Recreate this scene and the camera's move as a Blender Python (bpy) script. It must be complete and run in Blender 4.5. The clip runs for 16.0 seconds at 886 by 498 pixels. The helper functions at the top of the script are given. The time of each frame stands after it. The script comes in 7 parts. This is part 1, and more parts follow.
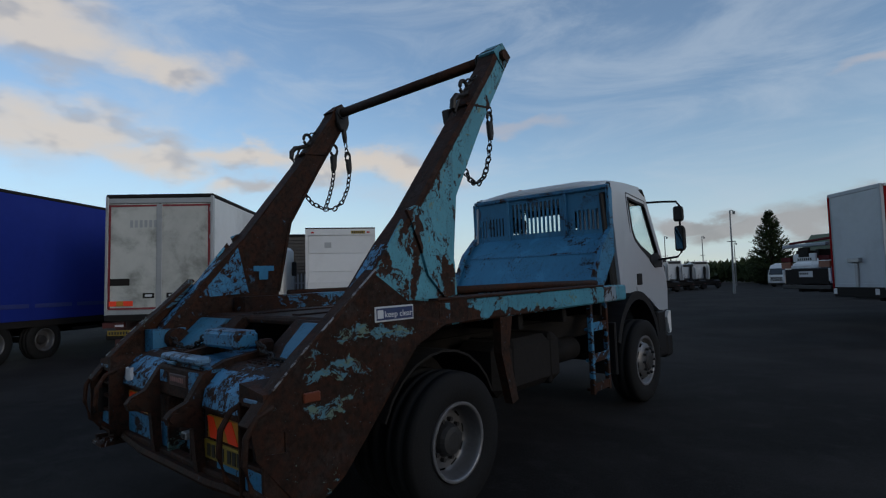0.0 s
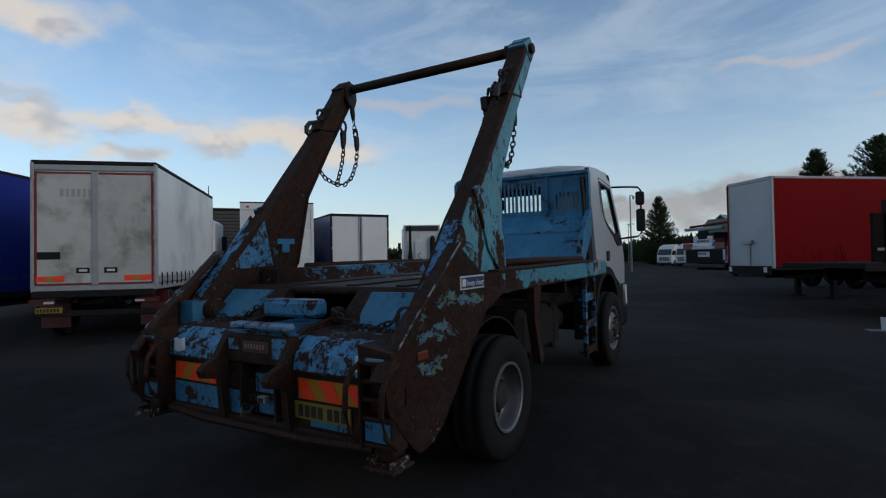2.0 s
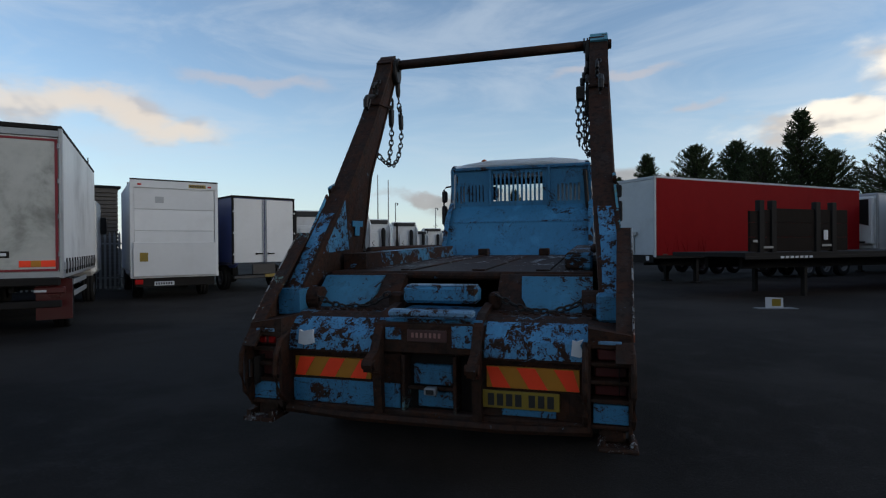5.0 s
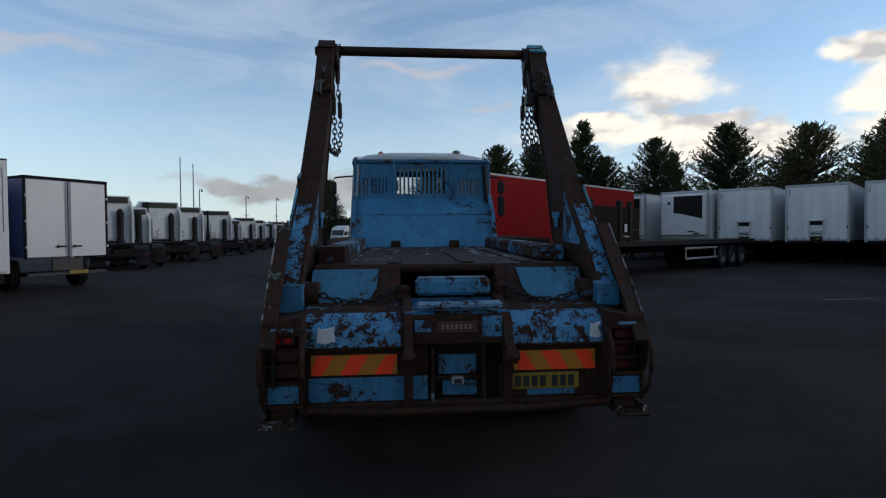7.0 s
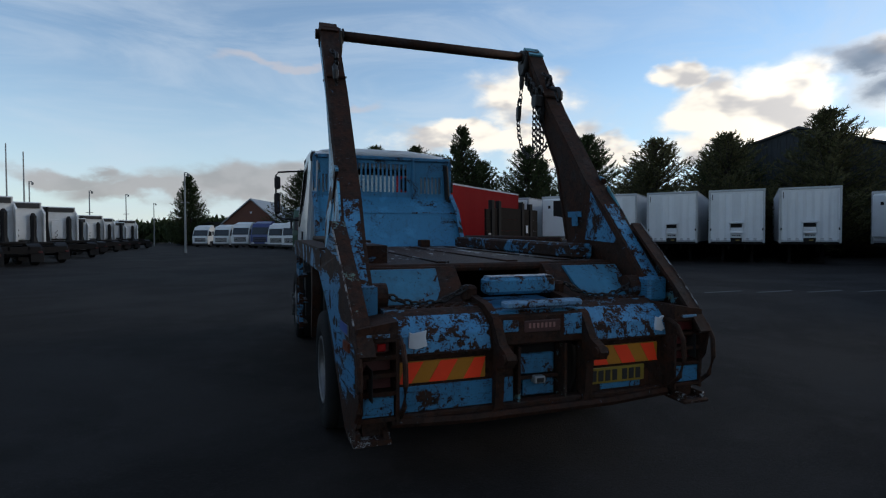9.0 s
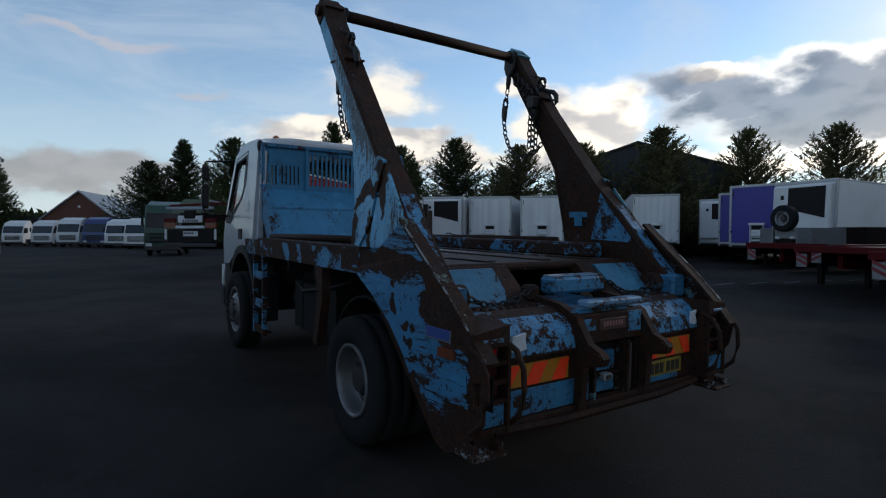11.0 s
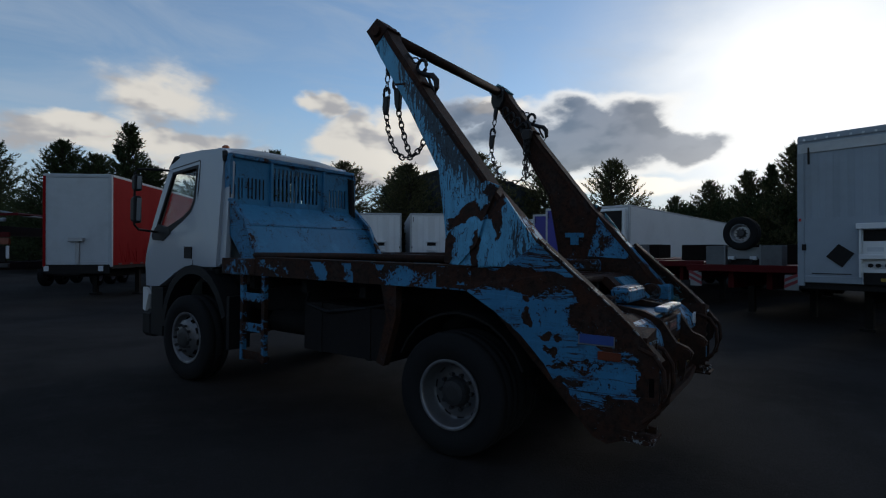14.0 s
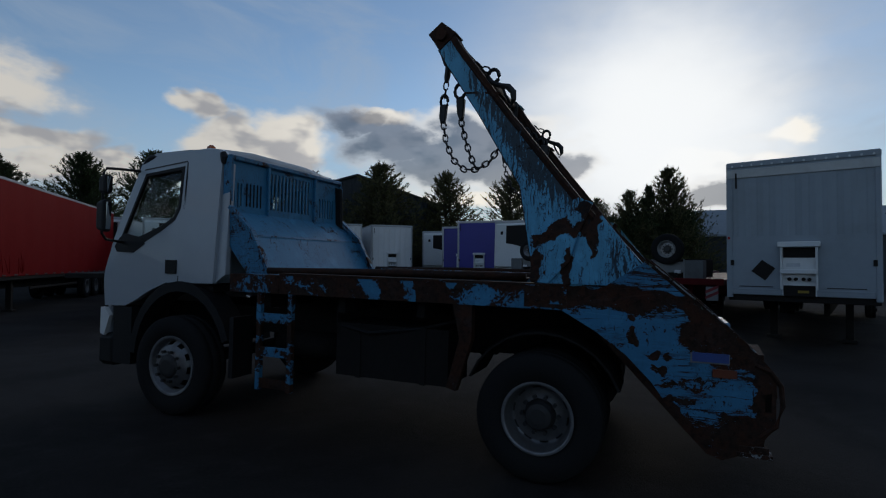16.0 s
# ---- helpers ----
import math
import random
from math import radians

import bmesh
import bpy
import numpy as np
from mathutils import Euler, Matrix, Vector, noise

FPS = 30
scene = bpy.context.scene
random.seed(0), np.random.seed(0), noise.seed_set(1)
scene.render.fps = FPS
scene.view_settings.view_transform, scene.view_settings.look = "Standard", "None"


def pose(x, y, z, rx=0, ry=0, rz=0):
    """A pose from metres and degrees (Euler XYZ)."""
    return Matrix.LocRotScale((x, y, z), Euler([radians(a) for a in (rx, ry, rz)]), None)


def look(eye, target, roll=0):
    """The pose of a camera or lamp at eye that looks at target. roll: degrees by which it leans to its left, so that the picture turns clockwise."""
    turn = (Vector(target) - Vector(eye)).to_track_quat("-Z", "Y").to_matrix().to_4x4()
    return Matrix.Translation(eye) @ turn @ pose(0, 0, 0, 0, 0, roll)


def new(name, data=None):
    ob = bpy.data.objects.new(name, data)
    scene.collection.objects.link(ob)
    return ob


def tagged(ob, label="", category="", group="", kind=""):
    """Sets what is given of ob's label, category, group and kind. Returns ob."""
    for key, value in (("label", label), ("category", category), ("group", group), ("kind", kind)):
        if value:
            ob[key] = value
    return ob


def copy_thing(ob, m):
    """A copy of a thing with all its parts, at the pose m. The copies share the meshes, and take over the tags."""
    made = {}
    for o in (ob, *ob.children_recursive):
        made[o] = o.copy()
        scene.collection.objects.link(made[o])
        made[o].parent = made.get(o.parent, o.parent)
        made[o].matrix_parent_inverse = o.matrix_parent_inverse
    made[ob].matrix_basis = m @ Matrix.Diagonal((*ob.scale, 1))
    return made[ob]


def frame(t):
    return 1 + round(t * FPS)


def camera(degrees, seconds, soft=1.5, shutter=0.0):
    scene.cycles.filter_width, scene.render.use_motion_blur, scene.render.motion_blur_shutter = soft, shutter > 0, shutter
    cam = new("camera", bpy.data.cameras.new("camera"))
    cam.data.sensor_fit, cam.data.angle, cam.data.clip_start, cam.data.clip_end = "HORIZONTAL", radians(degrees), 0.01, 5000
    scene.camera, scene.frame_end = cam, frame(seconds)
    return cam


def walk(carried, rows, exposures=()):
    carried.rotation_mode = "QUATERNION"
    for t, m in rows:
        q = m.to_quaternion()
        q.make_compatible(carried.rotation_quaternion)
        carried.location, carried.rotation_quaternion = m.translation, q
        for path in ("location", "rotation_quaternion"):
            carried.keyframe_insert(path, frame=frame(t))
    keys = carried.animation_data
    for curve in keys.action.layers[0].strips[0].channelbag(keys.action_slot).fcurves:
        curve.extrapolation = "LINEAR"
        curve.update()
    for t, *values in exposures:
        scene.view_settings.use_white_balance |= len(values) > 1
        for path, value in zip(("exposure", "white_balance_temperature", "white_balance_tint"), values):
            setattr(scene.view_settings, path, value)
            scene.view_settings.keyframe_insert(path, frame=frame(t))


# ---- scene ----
cam = camera(79.5, 16.0, 1.2)
PATH = [
    (0, (3.593, -2.864, 1.467), (2.294, -1.348, 1.596), -1.4),
    (0.5, (3.494, -3.163, 1.459), (2.31, -1.555, 1.572), -1.4),
    (1, (3.347, -3.352, 1.43), (2.235, -1.692, 1.512), -1.3),
    (1.5, (3.143, -3.536, 1.443), (2.079, -1.843, 1.491), -1.2),
    (2, (2.921, -3.776, 1.449), (1.902, -2.055, 1.489), -1.0),
    (2.5, (2.647, -3.982, 1.463), (1.686, -2.229, 1.497), -0.9),
    (3, (2.325, -4.079, 1.462), (1.42, -2.296, 1.493), -0.8),
    (3.5, (1.994, -4.242, 1.445), (1.17, -2.42, 1.471), -0.7),
    (6, (0.297, -4.607, 1.446), (0.091, -2.618, 1.41), -0.3),
    (6.5, (-0.038, -4.672, 1.454), (-0.041, -2.672, 1.41), -0.3),
    (7, (-0.408, -4.737, 1.477), (-0.215, -2.747, 1.425), -0.4),
    (7.5, (-0.742, -4.673, 1.437), (-0.428, -2.698, 1.381), -0.1),
    (8, (-1.11, -4.602, 1.46), (-0.677, -2.65, 1.403), 0.0),
    (8.5, (-1.456, -4.522, 1.493), (-0.885, -2.606, 1.444), 0.0),
    (9, (-1.728, -4.322, 1.461), (-1.054, -2.44, 1.411), -0.2),
    (11.5, (-3.18, -3.332, 1.447), (-1.916, -1.782, 1.407), 0.2),
    (12, (-3.491, -3.114, 1.419), (-2.117, -1.66, 1.395), 0.0),
    (12.5, (-3.788, -2.916, 1.448), (-2.319, -1.56, 1.437), -0.2),
    (13, (-4.13, -2.75, 1.45), (-2.583, -1.482, 1.45), -0.1),
    (13.5, (-4.365, -2.5, 1.427), (-2.759, -1.307, 1.431), -0.0),
    (14, (-4.558, -2.201, 1.471), (-2.899, -1.085, 1.481), 0.0),
    (14.5, (-4.744, -1.861, 1.493), (-3.026, -0.838, 1.521), 0.1),
    (15, (-4.824, -1.521, 1.457), (-3.063, -0.574, 1.5), 0.2),
    (15.5, (-4.924, -1.158, 1.492), (-3.113, -0.311, 1.54), 0.3),
    (16, (-5.058, -0.789, 1.518), (-3.199, -0.052, 1.569), 0.3),
]
walk(cam, [(t, look(eye, target, roll)) for t, eye, target, roll in PATH],
     [(0.0, -0.40, 6350, 10), (1.5, -0.32, 6380, 10), (3.5, -0.17, 6590, 10), (6.5, -0.12, 6420, 10), (9.0, -0.10, 6380, 10), (11.5, -0.20, 6380, 10), (13.0, -0.52, 6250, 10), (14.5, -0.80, 6080, 10), (16.0, -0.95, 6090, 10)])

# ---------------- world, sun ----------------
SUN_AZ, SUN_EL = radians(87.5), radians(14.0)
sun_dir = Vector((math.sin(SUN_AZ) * math.cos(SUN_EL), math.cos(SUN_AZ) * math.cos(SUN_EL), math.sin(SUN_EL)))


def direction(az, el):
    a, e = radians(az), radians(el)
    return Vector((math.sin(a) * math.cos(e), math.cos(a) * math.cos(e), math.sin(e)))


class Nodes:
    """Short hand for building node trees."""

    def __init__(self, tree):
        self.tree = tree

    def add(self, kind, **values):
        n = self.tree.nodes.new(kind)
        for key, value in values.items():
            if key == "sky_type":
                n.sky_type = value
            elif key == "sun_disc":
                n.sun_disc = value
            elif key == "interpolation_type":
                n.interpolation_type = value
        return n

    def put(self, socket, value):
        if hasattr(value, "is_linked"):
            self.tree.links.new(value, socket)
        elif isinstance(value, (tuple, list)) and len(value) == 3 and socket.type == "RGBA":
            socket.default_value = (*value, 1)
        else:
            socket.default_value = value

    def math(self, op, a, b=0.0, c=0.0, clamp=False):
        n = self.tree.nodes.new("ShaderNodeMath")
        n.operation, n.use_clamp = op, clamp
        for i, v in enumerate((a, b, c)):
            self.put(n.inputs[i], v)
        return n.outputs[0]

    def vec(self, op, a, b=(0, 0, 0)):
        n = self.tree.nodes.new("ShaderNodeVectorMath")
        n.operation = op
        self.put(n.inputs[0], a)
        self.put(n.inputs[1], b)
        return n.outputs["Value"] if op in ("LENGTH", "DOT_PRODUCT", "DISTANCE") else n.outputs[0]

    def smooth(self, v, lo, hi, a=0.0, b=1.0):
        n = self.add("ShaderNodeMapRange", interpolation_type="SMOOTHSTEP")
        for i, s in enumerate((v, lo, hi, a, b)):
            self.put(n.inputs[i], s)
        return n.outputs[0]

    def noise(self, vector, scale, detail=4.0, rough=0.55, distort=0.0):
        n = self.tree.nodes.new("ShaderNodeTexNoise")
        self.put(n.inputs["Vector"], vector)
        n.inputs["Scale"].default_value, n.inputs["Detail"].default_value = scale, detail
        n.inputs["Roughness"].default_value, n.inputs["Distortion"].default_value = rough, distort
        return n.outputs[0]

    def mix(self, f, a, b, blend="MIX"):
        n = self.tree.nodes.new("ShaderNodeMix")
        n.data_type, n.blend_type = "RGBA", blend
        self.put(n.inputs[0], f)
        self.put(n.inputs[6], a)
        self.put(n.inputs[7], b)
        return n.outputs[2]


world = bpy.data.worlds.new("sky")
scene.world = world
world.use_nodes = True
world.node_tree.nodes.clear()
W = Nodes(world.node_tree)
SKY_STRENGTH = 0.20
sky = W.add("ShaderNodeTexSky", sky_type="NISHITA", sun_disc=False)
sky.sun_elevation, sky.sun_rotation = SUN_EL, SUN_AZ
sky.air_density, sky.dust_density, sky.ozone_density = 1.0, 0.12, 2.2
base_sky = W.mix(1.0, sky.outputs[0], (SKY_STRENGTH,) * 3, "MULTIPLY")
way = W.add("ShaderNodeTexCoord").outputs["Generated"]
flat = W.vec("MULTIPLY", way, (1, 1, 1.9))
streak = W.vec("MULTIPLY", way, (1, 1, 4.2))
toward = W.vec("ADD", flat, (0.030, 0.004, 0.045))
puff = W.noise(flat, 9.0, 8.0, 0.56, 0.25)
billow, billow_sunward = W.noise(flat, 11.0, 3.0, 0.5, 0.2), W.noise(toward, 11.0, 3.0, 0.5, 0.2)
broad, fine = W.noise(streak, 5.0, 7.0, 0.58, 0.5), W.noise(flat, 24.0, 5.0, 0.6)


ruffle = W.tree.nodes.new("ShaderNodeTexNoise")
W.put(ruffle.inputs["Vector"], flat)
ruffle.inputs["Scale"].default_value, ruffle.inputs["Detail"].default_value, ruffle.inputs["Roughness"].default_value = 7.0, 6.0, 0.52
swirl = W.vec("ADD", way, W.vec("MULTIPLY", W.vec("SUBTRACT", ruffle.outputs["Color"], (0.5, 0.5, 0.5)), (0.20, 0.20, 0.12)))


def bank(clouds, shape, lo, hi, rough):
    """How much cloud there is in each direction: banks (azimuth, elevation, breadth, height), broken up by noise."""
    total = 0.0
    for az, el, wide, tall in clouds:
        off = W.vec("MULTIPLY", W.vec("SUBTRACT", swirl, tuple(direction(az, el))), (1 / wide, 1 / wide, 1 / tall))
        one = W.smooth(W.vec("LENGTH", off), 1.7, 0.0)
        total = one if total == 0.0 else W.math("MAXIMUM", total, one)
    edge = W.math("ADD", total, W.math("MULTIPLY", W.math("SUBTRACT", shape, 0.5), rough))
    return W.math("MULTIPLY", W.smooth(edge, lo, hi), W.smooth(total, 0.0, 0.22))


SOFT = [(-80, 22.5, 0.16, 0.055), (-70, 21.4, 0.13, 0.035), (-77, 14.6, 0.13, 0.055), (-69, 13.0, 0.13, 0.035), (-60, 13.0, 0.12, 0.022), (-62, 10.2, 0.07, 0.022), (-51, 12.4, 0.16, 0.030), (-44, 11.6, 0.12, 0.024)]
LIT = [(28.3, 14.0, 0.080, 0.058), (21, 10.6, 0.12, 0.030), (29, 10.0, 0.12, 0.028), (36, 7.8, 0.14, 0.030), (43.5, 14.8, 0.055, 0.026), (46, 12.0, 0.075, 0.050), (52, 11.4, 0.085, 0.050), (49, 8.8, 0.13, 0.04),
       (61, 15.2, 0.06, 0.018), (60, 6.6, 0.14, 0.026), (74, 6.4, 0.16, 0.020), (101, 12.2, 0.05, 0.02), (96, 9.5, 0.10, 0.03), (118, 13, 0.12, 0.04)]
# last four banks lie out of view, added to dim the southern light
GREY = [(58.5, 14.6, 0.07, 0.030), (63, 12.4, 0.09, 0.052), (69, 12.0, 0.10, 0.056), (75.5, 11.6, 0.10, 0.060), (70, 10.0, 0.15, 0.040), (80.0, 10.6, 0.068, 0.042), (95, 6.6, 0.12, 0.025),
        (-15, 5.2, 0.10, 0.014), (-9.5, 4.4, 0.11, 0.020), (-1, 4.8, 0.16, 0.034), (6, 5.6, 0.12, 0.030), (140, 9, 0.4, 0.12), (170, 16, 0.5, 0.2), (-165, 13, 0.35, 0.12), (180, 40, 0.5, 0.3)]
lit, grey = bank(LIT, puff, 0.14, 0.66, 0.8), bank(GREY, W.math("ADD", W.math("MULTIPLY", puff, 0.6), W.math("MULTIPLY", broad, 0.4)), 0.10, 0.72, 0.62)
soft = bank(SOFT, W.math("ADD", W.math("MULTIPLY", puff, 0.5), W.math("MULTIPLY", broad, 0.5)), 0.12, 0.95, 0.9)
pink = bank([(11, 13.8, 0.07, 0.014), (-46, 12.6, 0.06, 0.024), (4, 17, 0.1, 0.012), (-35, 16, 0.14, 0.02)], broad, 0.25, 0.9, 1.0)
relief = W.smooth(W.math("SUBTRACT", billow, billow_sunward), -0.30, 0.16)
veil = W.math("MULTIPLY", W.smooth(W.noise(W.vec("MULTIPLY", way, (1, 2.2, 5)), 2.2, 6.0, 0.62, 0.8), 0.38, 0.75), 0.40)
near_sun = W.vec("DOT_PRODUCT", W.vec("NORMALIZE", W.vec("ADD", W.vec("MULTIPLY", way, (0.45, 0.45, 0.45)), W.vec("MULTIPLY", swirl, (0.55, 0.55, 0.55)))), tuple(direction(90, 13)))
glow = W.math("MULTIPLY", W.math("POWER", W.smooth(near_sun, 0.86, 1.0), 3.2), W.math("ADD", 0.1, W.math("MULTIPLY", W.math("ADD", broad, puff), 0.75)), 0, True)
core = W.math("POWER", W.smooth(near_sun, 0.945, 1.0), 2.8)
low = W.vec("DOT_PRODUCT", way, (0, 0, 1))
haze = W.smooth(low, 0.32, 0.0)
s1 = W.mix(W.math("MULTIPLY", haze, 0.60), base_sky, (0.62, 0.75, 0.86))
s1 = W.mix(W.math("ADD", veil, 0.07), s1, (0.66, 0.76, 0.87))
s2 = W.mix(W.math("MULTIPLY", glow, 0.85), s1, (1.04, 1.07, 1.10))
s2 = W.mix(W.math("MULTIPLY", pink, 0.5), s2, (0.66, 0.60, 0.60))
lit_tone = W.mix(W.smooth(W.math("ADD", W.math("MULTIPLY", relief, 0.75), W.math("MULTIPLY", fine, 0.25)), 0.2, 0.8), (0.66, 0.63, 0.61), (1.22, 1.12, 0.96))
lit_tone = W.mix(W.smooth(near_sun, 0.70, 0.96, 0.0, 1.0), lit_tone, W.mix(1.0, lit_tone, (1.55, 1.52, 1.46), "MULTIPLY"))
soft_tone = W.mix(W.smooth(relief, 0.2, 0.9), (0.60, 0.57, 0.56), (0.90, 0.80, 0.69))
s2 = W.mix(W.math("MULTIPLY", soft, 0.85), s2, soft_tone)
s3 = W.mix(W.math("MULTIPLY", lit, 0.95), s2, lit_tone)
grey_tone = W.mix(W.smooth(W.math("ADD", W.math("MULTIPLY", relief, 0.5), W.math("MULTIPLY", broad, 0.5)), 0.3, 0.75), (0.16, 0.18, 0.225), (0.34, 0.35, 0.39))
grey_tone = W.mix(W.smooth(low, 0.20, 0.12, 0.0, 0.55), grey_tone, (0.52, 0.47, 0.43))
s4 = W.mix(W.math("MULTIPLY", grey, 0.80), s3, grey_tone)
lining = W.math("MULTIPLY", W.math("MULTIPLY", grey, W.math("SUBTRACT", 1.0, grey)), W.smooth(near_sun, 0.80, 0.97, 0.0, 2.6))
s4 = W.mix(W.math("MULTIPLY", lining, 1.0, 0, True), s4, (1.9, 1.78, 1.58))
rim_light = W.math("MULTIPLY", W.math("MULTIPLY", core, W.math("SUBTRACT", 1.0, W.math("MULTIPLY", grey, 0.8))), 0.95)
s5 = W.mix(rim_light, s4, (1.9, 1.86, 1.76))
back = W.add("ShaderNodeBackground")
W.put(back.inputs[0], s5)
back.inputs[1].default_value = 1.0
W.tree.links.new(back.outputs[0], W.add("ShaderNodeOutputWorld").inputs[0])

sun = new("sun", bpy.data.lights.new("sun", "SUN"))
sun.data.energy, sun.data.angle, sun.data.color = 0.85, radians(24), (1.0, 0.90, 0.76)
sun.matrix_world = look(sun_dir * 50, (0, 0, 0))

# ---------------- materials ----------------


def surface(name, colour, rough=0.6, metal=0.0, grain=20.0, vary=0.25, dirt=0.25, dirt_colour=(0.05, 0.045, 0.04), bump=0.15, spec=0.5, coarse=1.3, coat=0.0):
    """A plain surface with fine grain and broader grime."""
    m = bpy.data.materials.new(name)
    m.use_nodes = True
    N = Nodes(m.node_tree)
    b = m.node_tree.nodes["Principled BSDF"]
    where = N.add("ShaderNodeTexCoord").outputs["Object"]
    rnd = N.add("ShaderNodeObjectInfo").outputs["Random"]
    g1 = N.noise(where, grain, 4.0, 0.6)
    g2 = N.noise(where, coarse, 5.0, 0.62, 0.3)
    tone = N.math("ADD", 1.0 - vary / 2, N.math("MULTIPLY", g1, vary))
    tone = N.math("MULTIPLY", tone, N.math("ADD", 0.93, N.math("MULTIPLY", rnd, 0.14)))
    mul = N.tree.nodes.new("ShaderNodeCombineColor")
    for i in range(3):
        N.put(mul.inputs[i], tone)
    c = N.mix(1.0, colour, mul.outputs[0], "MULTIPLY")
    c = N.mix(N.math("MULTIPLY", N.smooth(g2, 0.45, 0.75), dirt), c, dirt_colour)
    N.put(b.inputs["Base Color"], c)
    N.put(b.inputs["Roughness"], N.math("ADD", rough - 0.08, N.math("MULTIPLY", g2, 0.16), 0, True))
    b.inputs["Metallic"].default_value = metal
    b.inputs["Specular IOR Level"].default_value = spec
    b.inputs["Coat Weight"].default_value = coat
    if bump:
        bp = N.tree.nodes.new("ShaderNodeBump")
        bp.inputs["Strength"].default_value, bp.inputs["Distance"].default_value = bump, 0.01
        N.put(bp.inputs["Height"], g1)
        N.put(b.inputs["Normal"], bp.outputs[0])
    return m


def worn(name, paint, bare, wear, scale=3.0, fleck=14.0, stretch=(1, 1, 1), rough=0.5, third=None, third_at=0.62, scratch=0.0, drag=(1, 0.5, 7), spots=(), hairs=()):
    """Old paint with scraped and rusted patches; wear is the share that has gone. spots: places of (y, z, half length, half breadth, turn, amount) with more wear, or less where it is negative; hairs: the same places with dense fine scratches."""
    m = bpy.data.materials.new(name)
    m.use_nodes = True
    N = Nodes(m.node_tree)
    b = m.node_tree.nodes["Principled BSDF"]
    where = N.add("ShaderNodeTexCoord").outputs["Object"]
    wob = N.tree.nodes.new("ShaderNodeTexNoise")
    N.put(wob.inputs["Vector"], where)
    wob.inputs["Scale"].default_value, wob.inputs["Detail"].default_value = scale * 2.2, 3.0
    s = N.vec("MULTIPLY", N.vec("ADD", where, N.vec("MULTIPLY", N.vec("SUBTRACT", wob.outputs["Color"], (0.5, 0.5, 0.5)), (0.10, 0.10, 0.10))), stretch)
    big = N.noise(s, scale, 6.0, 0.66, 0.8)
    small = N.noise(s, fleck, 5.0, 0.68, 1.0)
    micro = N.noise(where, 115.0, 2.0, 0.6)
    tiny = N.noise(where, 60.0, 3.0, 0.6)
    amount = N.math("ADD", N.math("ADD", N.math("MULTIPLY", big, 0.62), N.math("MULTIPLY", small, 0.31)), N.math("MULTIPLY", micro, 0.07))
    if spots:
        roam = N.vec("ADD", where, N.vec("MULTIPLY", N.vec("SUBTRACT", wob.outputs["Color"], (0.5, 0.5, 0.5)), (0.16, 0.16, 0.16)))
        for cy, cz, ry, rz, turn, more in spots:
            off = N.vec("SUBTRACT", roam, (0, cy, cz))
            ca, sa = math.cos(radians(turn)), math.sin(radians(turn))
            u, v = N.vec("DOT_PRODUCT", off, (0, ca / ry, sa / ry)), N.vec("DOT_PRODUCT", off, (0, -sa / rz, ca / rz))
            d = N.math("ADD", N.math("ADD", N.math("MULTIPLY", u, u), N.math("MULTIPLY", v, v)), N.math("MULTIPLY", N.math("SUBTRACT", small, 0.5), 1.8))
            amount = N.math("ADD", amount, N.smooth(d, 1.5, 0.45, 0.0, more))
    cut = 0.5 + (0.5 - wear) * 0.30
    gone = N.smooth(amount, cut - 0.006, cut + 0.006)
    speck = N.math("MULTIPLY", N.smooth(N.noise(N.vec("MULTIPLY", where, (1, 1.2, 0.7)), fleck * 2.4, 4.0, 0.62, 0.5), 0.60, 0.64), N.smooth(N.noise(N.vec("ADD", s, (3.1, 8.2, 1.7)), scale * 0.9, 4.0, 0.6), 0.40, 0.60))
    gone = N.math("MAXIMUM", gone, N.math("MULTIPLY", speck, 0.92))
    if scratch:
        lines = N.noise(N.vec("MULTIPLY", where, drag), 2.6, 5.0, 0.6, 0.8)
        drawn = N.smooth(N.math("ABSOLUTE", N.math("SUBTRACT", lines, 0.5)), 0.012 * scratch, 0.006 * scratch)
        gone = N.math("MAXIMUM", gone, N.math("MULTIPLY", drawn, N.smooth(N.noise(where, 2.3, 3.0, 0.6), 0.38, 0.55)))
    soft_edge = N.smooth(amount, cut - 0.07, cut)
    p = N.mix(N.math("MULTIPLY", tiny, 0.25), paint, tuple(v * 0.72 for v in paint))
    p = N.mix(N.smooth(N.noise(s, scale * 0.55, 3.0, 0.5), 0.35, 0.7, 0.0, 0.5), p, tuple(v * 0.66 for v in paint))
    p = N.mix(N.smooth(N.noise(N.vec("ADD", s, (1.7, 5.1, 2.2)), scale * 1.4, 4.0, 0.6), 0.55, 0.7, 0.0, 0.45), p, tuple(v * 1.35 + 0.012 for v in paint))
    runs = N.smooth(N.noise(N.vec("MULTIPLY", where, (3.5, 3.5, 0.7)), 4.5, 5.0, 0.62), 0.50, 0.74, 0.0, 0.32)
    p = N.mix(runs, p, (0.020, 0.028, 0.034))
    if third:
        p = N.mix(N.smooth(N.noise(N.vec("ADD", s, (7.3, 2.1, 4.4)), scale * 1.7, 5.0, 0.65, 1.2), third_at, third_at + 0.03), p, third)
    r = N.mix(N.smooth(N.noise(where, scale * 3.0, 5.0, 0.65), 0.38, 0.66), bare, (bare[0] * 1.5 + 0.006, bare[1] * 1.2, bare[2] * 0.9))
    r = N.mix(N.smooth(N.noise(N.vec("ADD", where, (4.1, 0.3, 6.0)), 5.5, 5.0, 0.65), 0.50, 0.72, 0.0, 0.5), r, (0.036, 0.032, 0.030))
